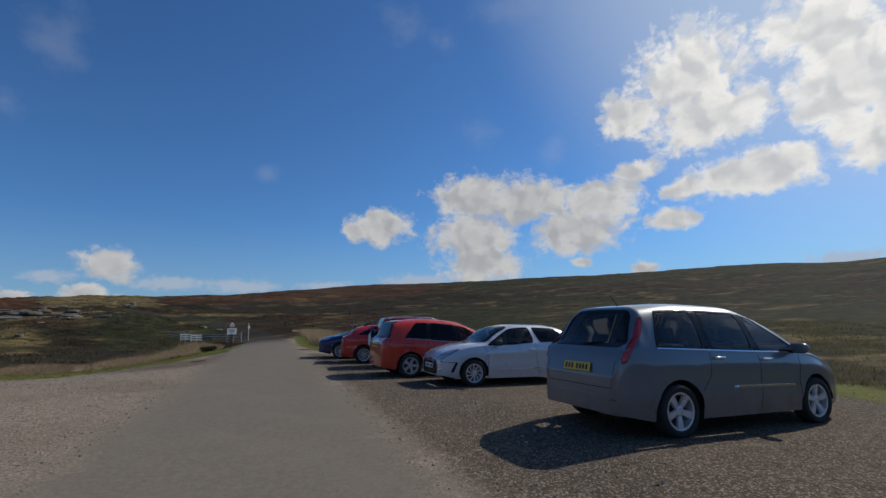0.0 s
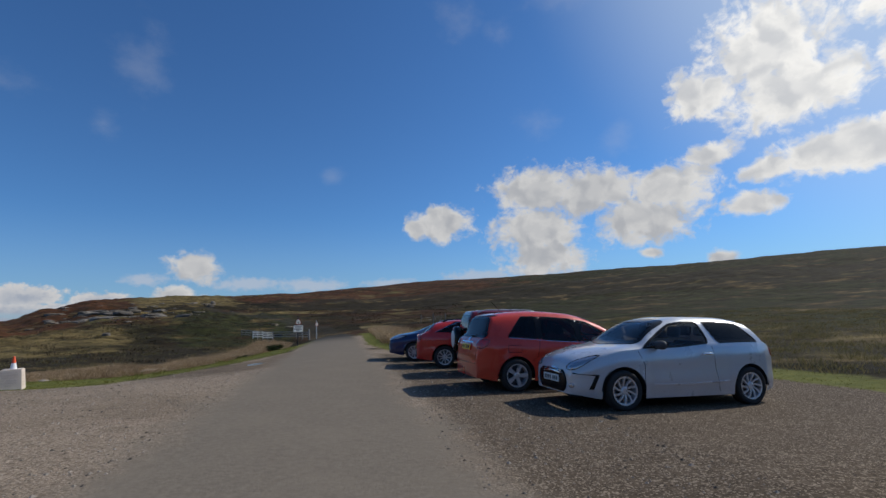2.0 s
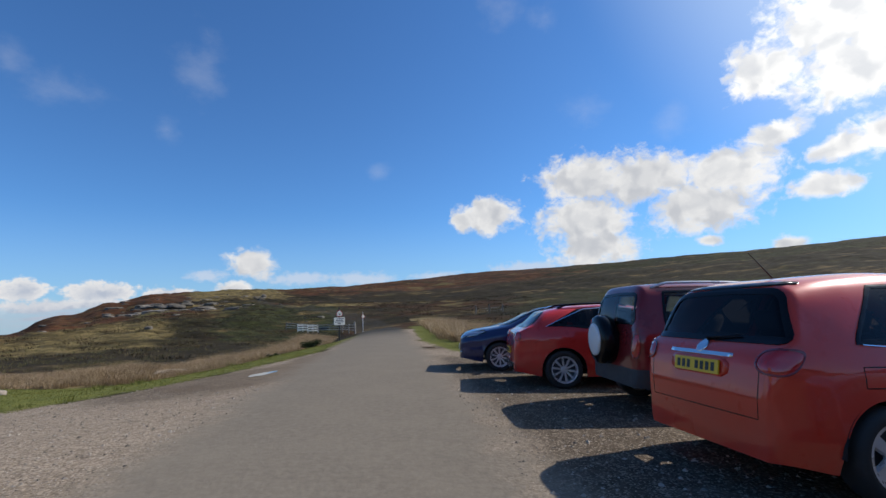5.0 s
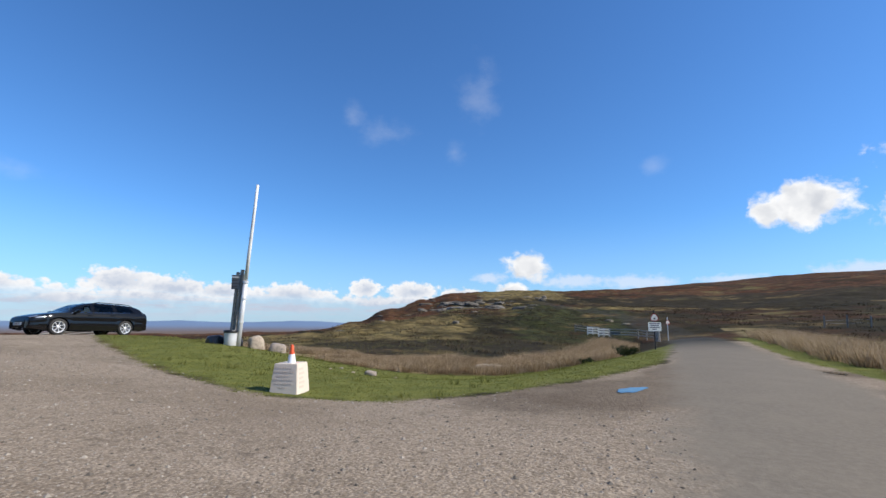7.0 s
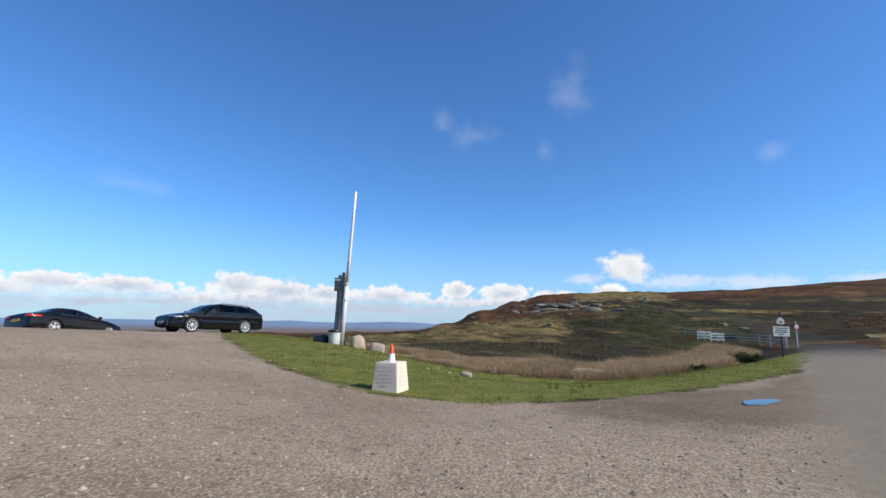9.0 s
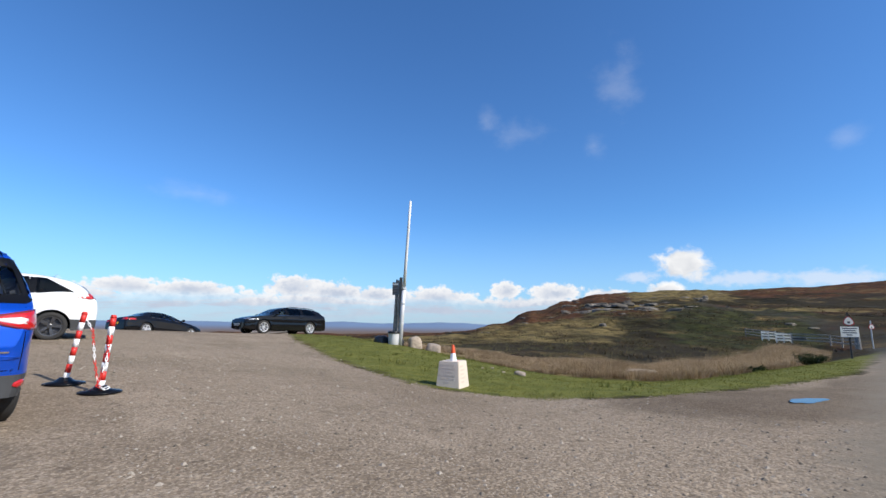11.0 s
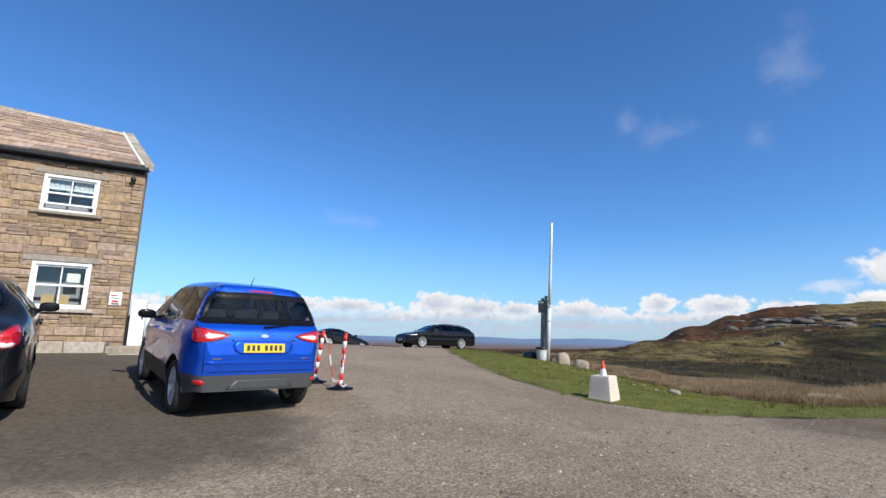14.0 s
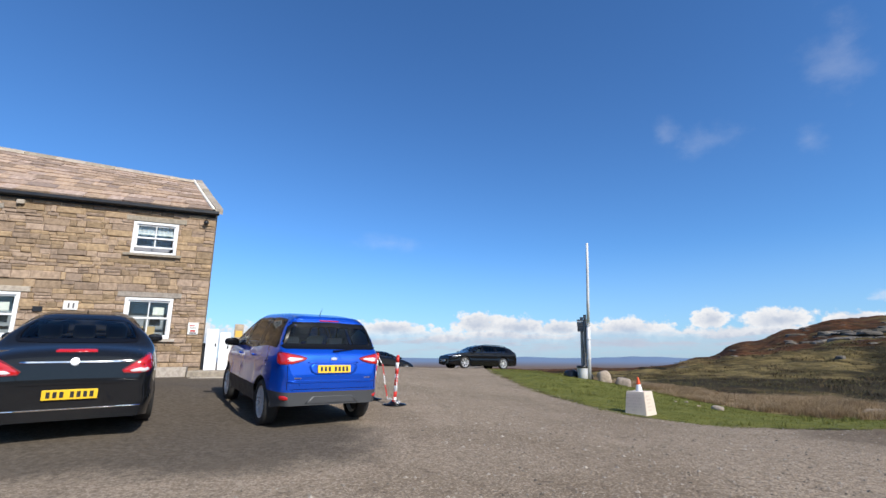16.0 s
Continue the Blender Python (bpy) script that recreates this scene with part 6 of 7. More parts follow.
def build_house():
    house = thing("stone_inn", HOUSE, "two-storey sandstone inn with stone-slate roof and white sash windows", "house")
    # backing wall with the openings left out
    ys = sorted({-WALL_LEN, 0.0} | {v for o in OPENINGS for v in o[:2]})
    zs = sorted({-0.6, EAVE} | {v for o in OPENINGS for v in o[2:]})
    bm = bmesh.new()
    for a, b in zip(ys, ys[1:]):
        for c, d in zip(zs, zs[1:]):
            ym, zm = (a + b) / 2, (c + d) / 2
            if not any(o[0] < ym < o[1] and o[2] < zm < o[3] for o in OPENINGS):
                bm_box((-0.45, a, c), (-0.02, b, d), 0.0, bm)
    bmesh.ops.remove_doubles(bm, verts=bm.verts, dist=1e-4)
    wall = part("wall", bm, MORTAR, house, "rough sandstone wall with pale mortar joints")
    # end wall and back
    bm = bmesh.new()
    pts = [(-0.02, 0.0), (-6.0, -2.1), (-6.0, -WALL_LEN), (-0.02, -WALL_LEN)]
    low = [bm.verts.new((x, y, -0.6)) for x, y in pts]
    top = [bm.verts.new((x, y, EAVE)) for x, y in pts]
    for i in (0, 1, 2):
        bm.faces.new((low[i], low[i + 1], top[i + 1], top[i]))
    part("end_wall", bm, WALL_STONE_REST, house)
    part("room", bm_box((-0.50, -WALL_LEN + 0.2, 0.1), (-0.47, -0.2, EAVE - 0.1)), DARK_ROOM, house)
    for (y0, y1, z0, z1), op, kind in zip(OPENINGS, (True, False, False, False), ("curtain", "notice", "notice", "curtain")):
        build_window(house, y0, y1, z0, z1, op, kind)
    # roof: boards under the slates, ridge, hip coping and pale fillet
    def slope(u, y):
        """A point on the front slope: u from eave to ridge."""
        return Vector((0.16 - 3.16 * u, y, EAVE + 0.02 + (ridge_at(y) - EAVE - 0.02) * u))
    def right_end(u):
        return -0.02 - 1.03 * u
    bm = bmesh.new()
    q = [slope(0, right_end(0)), slope(1, right_end(1)), slope(1, -WALL_LEN), slope(0, -WALL_LEN)]
    f = bm.faces.new([bm.verts.new(p + Vector((0, 0, -0.14))) for p in q])
    back = [Vector((-3.0, right_end(1), ridge_at(-1.05) - 0.03)), Vector((-6.1, -2.1, EAVE)), Vector((-6.1, -WALL_LEN, EAVE)), Vector((-3.0, -WALL_LEN, ridge_at(-WALL_LEN) - 0.03))]
    bm.faces.new([bm.verts.new(p) for p in back])
    hip = [slope(0, right_end(0)) + Vector((0, 0, -0.03)), back[1], back[0]]
    bm.faces.new([bm.verts.new(p) for p in hip])
    bmesh.ops.solidify(bm, geom=list(bm.faces), thickness=0.06)
    roof = part("roof", bm, WOOD_GREY, house, "stone-slate roof")
    for i in range(10):
        a, b = -1.05 - i * 0.85, -1.05 - (i + 1) * 0.85 + 0.015
        bm = bmesh.new()
        for y in (a, b):
            z = ridge_at(y)
            for x, h in ((-0.26, -0.13), (-0.22, -0.03), (0.0, 0.07), (0.22, -0.03), (0.26, -0.13)):
                bm.verts.new((-3.0 + x, y, z + h))
        bm.verts.ensure_lookup_table()
        for j in range(4):
            bm.faces.new((bm.verts[j], bm.verts[j + 1], bm.verts[j + 6], bm.verts[j + 5]))
        bm.faces.new([bm.verts[j] for j in range(5)])
        part("ridge_stone", bm, COPING, roof)
    n = 9
    for i in range(n):
        a, b = i / n, (i + 1) / n - 0.004
        pa, pb = slope(a, right_end(a)), slope(b, right_end(b))
        bm = bmesh.new()
        for p in (pa, pb):
            for dy, dz in ((-0.02, -0.05), (-0.02, 0.10), (0.20, 0.10), (0.20, -0.10)):
                bm.verts.new(p + Vector((0, dy, dz + random.uniform(-0.008, 0.008))))
        bm.verts.ensure_lookup_table()
        for j in range(4):
            bm.faces.new((bm.verts[j], bm.verts[(j + 1) % 4], bm.verts[4 + (j + 1) % 4], bm.verts[4 + j]))
        bm.faces.new([bm.verts[j] for j in range(4)][::-1])
        bm.faces.new([bm.verts[4 + j] for j in range(4)])
        part("coping_stone", bm, COPING, roof)
    bm = bm_tube([slope(u, right_end(u) - 0.07) + Vector((0, 0, 0.055 + 0.006 * math.sin(u * 40))) for u in [i / 16 for i in range(17)]], 0.05, 8)
    part("mortar_fillet", bm, LIME, roof, "pale mortar fillet", True)
    # gutter, brackets
    bm = bmesh.new()
    prof = [(-0.07, 0.02), (-0.07, -0.05), (-0.03, -0.085), (0.03, -0.085), (0.07, -0.05), (0.07, 0.03), (0.055, 0.03), (0.05, -0.04), (-0.05, -0.04)]
    ra = [bm.verts.new((0.16 + x, 0.08, EAVE - 0.03 + z)) for x, z in prof]
    rb = [bm.verts.new((0.16 + x, -WALL_LEN, EAVE - 0.03 + z)) for x, z in prof]
    for i in range(len(prof)):
        j = (i + 1) % len(prof)
        bm.faces.new((ra[i], ra[j], rb[j], rb[i]))
    bm.faces.new(ra)
    part("gutter", bm, BLACK_GUTTER, house, "black half-round gutter")
    part("fascia", bm_box((0.0, -WALL_LEN, EAVE - 0.16), (0.07, -0.02, EAVE), 0.005), BLACK_GUTTER, house, "black fascia board")
    # black ball of unknown use under the eave; it gives no light
    bm = bm_lathe([(0.0, -0.07), (0.05, -0.06), (0.075, -0.01), (0.06, 0.05), (0.0, 0.06)], 16)
    bm.transform(pose(0.12, -0.26, 4.38))
    bm_tube([(0.0, -0.26, 4.42), (0.12, -0.26, 4.44)], 0.025, 8, bm)
    part("wall_lamp", bm, BLACK_GUTTER, house, "small black dome under the eave", True)
    part("corbel", bm_box((-0.02, -4.98, 4.42), (0.12, -4.80, 4.54), 0.02), COPING, house)
    # notices
    bd = part("notice_board", bm_box((0.02, -0.43, 0.93), (0.045, -0.15, 1.28), 0.006), PAPER, house, "white notice with dark printed bars")
    for i, (a, b, h) in enumerate(((-0.39, -0.25, 0.03), (-0.38, -0.20, 0.022), (-0.36, -0.22, 0.05), (-0.37, -0.19, 0.04))):
        part("printed_bar", bm_box((0.045, a, 1.20 - i * 0.07 - h), (0.047, b, 1.20 - i * 0.07)), INK if i % 2 else RED_INK, bd)
    nb = part("number_board", bm_box((0.02, -3.54, 1.55), (0.05, -3.20, 1.80), 0.02), PAPER, house, "white rounded board with two bars")
    for a in (-3.43, -3.32):
        part("printed_bar", bm_box((0.05, a, 1.60), (0.052, a + 0.04, 1.74)), INK, nb)
    part("vent", bm_box((0.0, -4.2, 1.48), (0.05, -3.98, 1.62), 0.01), BLACK_GUTTER, house)
    return house, wall, roof, slope, right_end


inn, inn_wall, inn_roof, slope, right_end = build_house()


def house_point(x, y, z):
    return HOUSE @ Vector((x, y, z))


def build_terrace():
    t = thing("stone_terrace", HOUSE, "low stone-edged terrace along the inn's front wall", "terrace")
    bm = bm_box((-0.05, -9.5, -0.7), (0.62, -0.30, -0.02), 0.01)
    part("slab", bm, plain("terrace_flags", (0.23, 0.20, 0.165), 0.95, grain=0.2, scale=8), t)
    y = -0.28
    rnd = random.Random(5)
    while y > -9.3:
        w = rnd.uniform(0.5, 1.0)
        b = bm_box((0.62, y - w + 0.012, -0.62), (0.80 + rnd.uniform(-0.015, 0.015), y, rnd.uniform(-0.015, 0.005)), 0.02)
        part("kerb_stone", b, COPING, t)
        y -= w
    st = thing("stone_steps", HOUSE, "two worn stone slabs forming steps by the inn", "steps")
    part("slab", bm_box((0.25, -0.24, -0.6), (0.95, 0.95, -0.10), 0.03), COPING, st)
    part("slab", bm_box((0.95, -0.15, -0.7), (1.35, 0.80, -0.27), 0.03), COPING, st)


build_terrace()


def build_yard():
    # unidentified upright white panels; their gate form, feet and latch are made up
    for y, w, h in ((0.10, 0.33, 1.12), (0.47, 0.30, 1.02)):
        g = thing("white_boards", HOUSE @ pose(0.10, y, -0.10), "plain white upright panel beside the inn", "gate", "white gates by the inn")
        part("panel", bm_box((-0.03, 0, 0), (0.03, w, h + 0.08), 0.01), WHITE_PAINT, g)
        part("foot", bm_box((-0.08, 0.02, -0.05), (0.08, w - 0.02, 0.03), 0.005), WHITE_PAINT, g)
        part("latch", bm_box((0.03, w - 0.08, h * 0.6), (0.045, w - 0.04, h * 0.6 + 0.10), 0.004), BLACK_GUTTER, g)
    b = thing("waste_bin", HOUSE @ pose(-0.25, 0.14, -0.10), "dark grey wheeled waste bin at the corner", "bin")
    part("body", bm_box((-0.2, -0.12, 0), (0.2, 0.16, 0.72), 0.03), PLASTIC, b)
    part("lid", bm_box((-0.23, -0.14, 0.72), (0.23, 0.18, 0.79), 0.02), BLACK_GUTTER, b)
    p = thing("gate_post", HOUSE @ pose(-0.2, 0.98, -0.35), "square sandstone gatepost with a yellow patch", "gatepost")
    part("shaft", bm_box((-0.14, -0.13, 0), (0.14, 0.13, 1.62), 0.025), BOULDER, p)
    part("patch", bm_box((0.138, -0.10, 1.22), (0.146, 0.10, 1.42), 0.002), plain("yellow_patch", (0.66, 0.42, 0.08), 0.7, grain=0.1), p, "faded yellow patch")


build_yard()


# ---- the bank: pole, boards, bin, stones, block and cone ----
def build_pole():
    base = Vector((-18.42, 12.85, 0))
    base.z = land(base.x, base.y) - 0.1
    tip = Vector((-17.74, 12.73, 6.45))
    p = thing("tall_pole", Matrix.Translation(base), "tall leaning white pole with grey metal foot", "pole")
    d = tip - base
    part("shaft", bm_tube([d * 0.40, d * 0.6, d * 0.8, d], [0.072, 0.066, 0.06, 0.052], 14), POLE_WHITE, p, smooth_faces=True)
    part("foot", bm_tube([d * 0.0, d * 0.2, d * 0.40], [0.105, 0.098, 0.090], 14), GALV, p, "grey galvanised lower tube", True)
    for k in (0.16, 0.30, 0.40):
        b = bm_tube([d * (k - 0.006), d * (k + 0.006)], 0.112, 14)
        part("collar", b, GALV, p)
    w = thing("sign_post", Matrix.Translation(base + Vector((-0.18, -0.20, 0))), "two weathered wooden posts carrying grey boards", "signpost")
    part("post", bm_box((-0.05, -0.05, 0), (0.05, 0.05, 2.95), 0.01, m=pose(0, 0, 0, 0, 2.5, 15)), WOOD_GREY, w)
    part("post", bm_box((-0.05, -0.05, 0), (0.05, 0.05, 3.05), 0.01, m=pose(0.12, 0.06, 0, 0, 3.5, 10)), WOOD_GREY, w)
    a = bm_box((-0.012, -0.16, -0.28), (0.012, 0.16, 0.28), 0.006)
    b1 = part("board", a, BOARD, w, "dark grey notice board")
    b1.matrix_basis = pose(0.14, -0.06, 2.55, 0, 3, -60)
    for i in range(4):
        q = part("printed_bar", bm_box((0.015, -0.15, 0.16 - i * 0.12), (0.018, 0.13 - 0.05 * (i % 2), 0.22 - i * 0.12)), PAPER if i == 0 else INK, b1)
    b2 = part("board", bm_box((-0.015, -0.16, -0.30), (0.015, 0.16, 0.30), 0.008), BOARD, w, "dark grey notice board")
    b2.matrix_basis = pose(0.22, 0.16, 2.58, 0, 4, 35)


build_pole()


def lump(name, x, y, sx, sy, sz, yaw, label, category, mat, seed, sink=0.06, group=""):
    """A rounded, uneven stone or bag."""
    bm = bmesh.new()
    bmesh.ops.create_icosphere(bm, subdivisions=3, radius=1.0)
    for v in bm.verts:
        n = v.co.normalized()
        k = 1 + 0.22 * noise.noise(n * 1.3 + Vector((seed, 0, 0))) + 0.07 * noise.noise(n * 4.0 + Vector((0, seed, 0)))
        c = Vector([math.copysign(abs(t) ** 0.72, t) for t in n]) * k
        v.co = Vector((c.x * sx, c.y * sy, max(-0.6, c.z) * sz))
    ob = part(name, bm, mat, smooth_faces=True)
    ob.matrix_world = pose(x, y, land(x, y) + sz * 0.55 - sink, 0, 0, yaw)
    return tagged(ob, label, category, group)


lump("boulder", -17.93, 13.32, 0.30, 0.24, 0.36, 60, "pale upright sandstone boulder beside the pole", "boulder", BOULDER, 3.0, group="boulders by the pole")
lump("boulder", -17.50, 13.98, 0.34, 0.27, 0.27, 40, "low tan sandstone boulder on the grass rim", "boulder", BOULDER, 9.0, group="boulders by the pole")
lump("bin_bag", -18.95, 12.25, 0.30, 0.26, 0.24, 10, "knotted black rubbish bag lying on the grass", "bag", BAG, 5.0)
lump("bin_bag", -18.75, 12.95, 0.26, 0.24, 0.30, 70, "full black rubbish bag behind the bin", "bag", BAG, 15.0)
lump("stone_cairn", -50.8, 140.2, 0.75, 0.7, 0.95, 20, "dark stone cairn standing on the moor ridge", "cairn", MOOR_ROCK, 41.0, 0.1)
lump("loose_stone", -12.26, 13.46, 0.20, 0.14, 0.11, 30, "squared tan stone lying in the grass", "stone", BOULDER, 21.0, 0.02)
lump("loose_stone", -12.64, 23.0, 0.72, 0.26, 0.20, 15, "long pale flat stone among the rushes", "stone", BOULDER, 25.0, 0.0)


def build_bin():
    x, y = -18.36, 12.48
    b = thing("steel_bin", pose(x, y, land(x, y) - 0.03), "galvanised steel bin with a black liner", "bin")
    part("drum", bm_lathe([(0.20, 0.0), (0.215, 0.02), (0.225, 0.30), (0.235, 0.56), (0.245, 0.58), (0.225, 0.58), (0.215, 0.3), (0.0, 0.05)], 28), GALV, b, smooth_faces=True)
    part("liner", bm_lathe([(0.25, 0.50), (0.262, 0.55), (0.255, 0.60), (0.21, 0.60), (0.10, 0.52), (0.0, 0.50)], 22), BAG, b, "black plastic liner", True)


build_bin()


def build_block():
    x, y = -9.22, 7.55
    z = land(x, y)
    b = thing("concrete_block", pose(x, y, z - 0.02, 0, 0, 27), "tapered pale painted concrete block with faded lettering bars", "block")
    bm = bm_box((-0.26, -0.32, 0), (0.26, 0.32, 0.55), 0.0)
    for v in bm.verts:
        if v.co.z > 0.3:
            v.co.x *= 0.82
            v.co.y *= 0.80
    bmesh.ops.bevel(bm, geom=list(bm.edges), offset=0.010, segments=2, affect="EDGES")
    body = part("body", bm, BLOCK, b)
    slant = math.degrees(math.atan2(0.064, 0.55))
    for i, (a, n) in enumerate(((-0.19, 7), (-0.20, 8), (-0.15, 6), (-0.20, 8), (-0.17, 7), (-0.08, 3))):
        h = 0.475 - i * 0.068
        for q in range(n):
            o = part("lettering_bar", bm_box((a + 0.047 * q, -0.003, -0.017), (a + 0.047 * q + 0.030 - 0.008 * (q % 3), 0.0, 0.017)), FADED, body)
            o.matrix_basis = pose(0.0, -0.32 * (1 - 0.20 * h / 0.55) - 0.002, h, -slant, 0, 0)
    slant = math.degrees(math.atan2(0.047, 0.55))
    for i in range(5):
        h = 0.45 - i * 0.08
        o = part("lettering_bar", bm_box((0.0, -0.18, -0.02), (0.003, 0.02 + 0.05 * (i % 2), 0.02)), FADED, body)
        o.matrix_basis = pose(0.26 * (1 - 0.18 * h / 0.55) + 0.001, 0, h, 0, -slant, 0)
    c = thing("traffic_cone", pose(x + 0.02, y - 0.01, z + 0.505, 3, 0, 10), "small orange and white traffic cone on a concrete block", "cone")
    part("base", bm_box((-0.10, -0.10, 0.0), (0.10, 0.10, 0.022), 0.012), ORANGE, c)
    part("sleeve", bm_lathe([(0.078, 0.02), (0.070, 0.06), (0.050, 0.185)], 24), CONE_WHITE, c, "white reflective sleeve", True)
    part("tip", bm_lathe([(0.050, 0.185), (0.026, 0.345), (0.020, 0.36), (0.0, 0.362)], 24), ORANGE, c, "orange upper cone", True)


build_block()


def build_barrier_post(x, y, lean_x, lean_y, chain_pts, label):
    z = land(x, y)
    p = thing("barrier_post", pose(x, y, z), label, "barrier post", "red and white posts")
    part("base", bm_lathe([(0.0, 0.0), (0.24, 0.0), (0.235, 0.022), (0.11, 0.045), (0.06, 0.09), (0.0, 0.09)], 30), SEAL, p, "flat black rubber base", True)
    d = Vector((lean_x, lean_y, 1.0))
    for i in range(8):
        a, b = 0.04 + 0.112 * i, 0.04 + 0.112 * (i + 1)
        part("band", bm_tube([d * a, d * b], 0.034, 14), CONE_WHITE if i % 2 == 0 else POST_RED, p, smooth_faces=True)
    part("cap", bm_tube([d * 0.936, d * 0.97], [0.038, 0.026], 14), POST_RED, p, smooth_faces=True)
    ch = thing("plastic_chain", pose(x, y, z), "red and white plastic chain hanging from a post", "chain", "plastic chains")
    pts = [Vector(q) for q in chain_pts]
    fine = []
    for a, b in zip(pts, pts[1:]):
        k = max(1, int((b - a).length / 0.042))
        fine += [a.lerp(b, i / k) for i in range(k)]
    for i, (a, b) in enumerate(zip(fine, fine[1:])):
        dv = b - a
        side = dv.cross(Vector((1, 0.3, 0.2)) if i % 2 else Vector((0.2, 1, 0.3))).normalized() * 0.012
        e = dv * 0.25
        loop = [a - e, a + side, b + side, b + e, b - side, a - side, a - e]
        part("link", bm_tube(loop, 0.0055, 5), POST_RED if (i // 5) % 2 else CONE_WHITE, ch)


build_barrier_post(-9.95, 1.10, 0.02, 0.13, [(0, 0.125, 0.93), (0.03, 0.24, 0.7), (0.03, 0.30, 0.3), (0.02, 0.36, 0.02), (0.1, 0.44, 0.012), (0.12, 0.40, 0.012)], "leaning red and white striped post with chain")
build_barrier_post(-9.12, 1.42, 0.03, 0.05, [(0, 0.05, 0.93), (0.05, 0.03, 0.7), (0.06, 0.02, 0.35), (0.08, -0.05, 0.10), (0.16, 0.02, 0.06), (0.12, 0.12, 0.09)], "red and white striped post on rubber base")


# ---- the road north: signs, fence, puddles ----
SIGN_PLATE = plain("sign_plate", (0.84, 0.80, 0.71), 0.5, grain=0.05)
CREAM_BOARD = plain("cream_board", (0.84, 0.80, 0.70), 0.6, grain=0.10)
FENCE_WOOD = stone_material("pale_fence_wood", (0.46, 0.41, 0.33), (0.29, 0.255, 0.20), 0.2)


def build_warning_sign(x, y, yaw, s, plate, label):
    z = land(x, y)
    g = thing("warning_sign", pose(x, y, z - 0.1, 0, 0, yaw), label, "road sign", "road signs")
    part("post", bm_tube([(0, 0, 0), (0, 0, 1.55 * s + 0.75)], 0.038, 10), GALV if not plate else BLACK_GUTTER, g)
    zt = 1.60 * s + 0.10
    def tri(r, y0, y1):
        bm = bmesh.new()
        pts = rounded([(-r, 0.0), (r, 0.0), (0.0, r * 1.73)], 2, 0.3)
        a = [bm.verts.new((q.x, y0, q.y)) for q in pts]
        b = [bm.verts.new((q.x, y1, q.y)) for q in pts]
        bm.faces.new(a)
        bm.faces.new(b[::-1])
        for i in range(len(pts)):
            bm.faces.new((a[i], b[i], b[(i + 1) % len(pts)], a[(i + 1) % len(pts)]))
        return bm
    t = part("triangle", tri(0.34 * s, -0.055, -0.045), plain("sign_red", (0.34, 0.02, 0.02), 0.4, grain=0.08), g, "red-bordered warning triangle")
    w = part("triangle_face", tri(0.275 * s, -0.060, -0.055), plain("sign_white", (0.74, 0.69, 0.60), 0.45, grain=0.06), t)
    w.location = (0, 0, 0.042 * s)
    t.location = (0, 0, zt)
    q = part("symbol", bm_box((-0.05 * s, -0.063, 0.10 * s), (0.06 * s, -0.060, 0.20 * s), 0.002), INK, t)
    if plate:
        b = part("plate", bm_box((-0.37 * s, -0.055, zt - 0.56 * s), (0.37 * s, -0.045, zt - 0.06 * s), 0.008), SIGN_PLATE, g, "white plate with dark bars")
        for i, (a, c) in enumerate(((-0.30, 0.30), (-0.26, 0.24), (-0.30, 0.28), (-0.14, 0.10))):
            part("printed_bar", bm_box((a * s, -0.058, zt - 0.17 * s - i * 0.105 * s), (c * s, -0.055, zt - 0.12 * s - i * 0.105 * s)), INK, b)
    return g


build_warning_sign(-5.76, 29.5, 30, 0.95, True, "warning triangle above a white plate on a post")
build_warning_sign(-6.9, 46.5, 40, 0.85, False, "small weathered warning triangle on a post")


def build_fence(name, line, label, spacing=2.2, rails=3, height=1.05, boards=False):
    f = thing(name, Matrix.Identity(4), label, "fence")
    rnd = random.Random(len(line) + int(spacing * 10))
    posts = []
    for (ax, ay), (bx, by) in zip(line, line[1:]):
        n = max(1, int(math.hypot(bx - ax, by - ay) / spacing))
        posts += [(ax + (bx - ax) * i / n, ay + (by - ay) * i / n) for i in range(n)]
    posts.append(line[-1])
    for x, y in posts:
        z = land(x, y)
        h = height + rnd.uniform(-0.06, 0.10)
        o = part("post", bm_box((-0.055, -0.055, -0.3), (0.055, 0.055, h), 0.012), WOOD_GREY, f)
        o.matrix_basis = pose(x, y, z, rnd.uniform(-3, 3), rnd.uniform(-3, 3), rnd.uniform(0, 90))
    for (ax, ay), (bx, by) in zip(posts, posts[1:]):
        za, zb = land(ax, ay), land(bx, by)
        for k in range(rails):
            h = height * (0.35 + 0.27 * k)
            a, b = Vector((ax, ay, za + h)), Vector((bx, by, zb + h + rnd.uniform(-0.03, 0.03)))
            part("rail", bm_tube([a, b], 0.050 if rails > 2 else 0.006, 6), FENCE_WOOD if rails > 2 else GALV, f)
    return f


build_fence("rail_fence", [(-19.0, 60.8), (-17.3, 60.2), (-14.3, 58.6), (-11.0, 57.0), (-8.6, 52.0), (-7.4, 45.0)], "weathered grey timber post-and-rail fence beside the road", 2.2)
for px, py in ((-16.55, 59.72), (-15.05, 58.92)):
    gb = thing("white_boards", pose(px, py, land(px, py) + 0.10, 0, 0, 32), "low white-painted three-bar gate in the timber fence", "gate", "white gates in the fence")
    for k in (0.16, 0.46, 0.76):
        part("bar", bm_box((-0.66, -0.02, k - 0.075), (0.66, 0.02, k + 0.075), 0.01), CREAM_BOARD, gb)
    for k in (-0.63, 0.0, 0.63):
        part("stile", bm_box((k - 0.05, 0.02, -0.12), (k + 0.05, 0.06, 0.88), 0.01), CREAM_BOARD, gb)
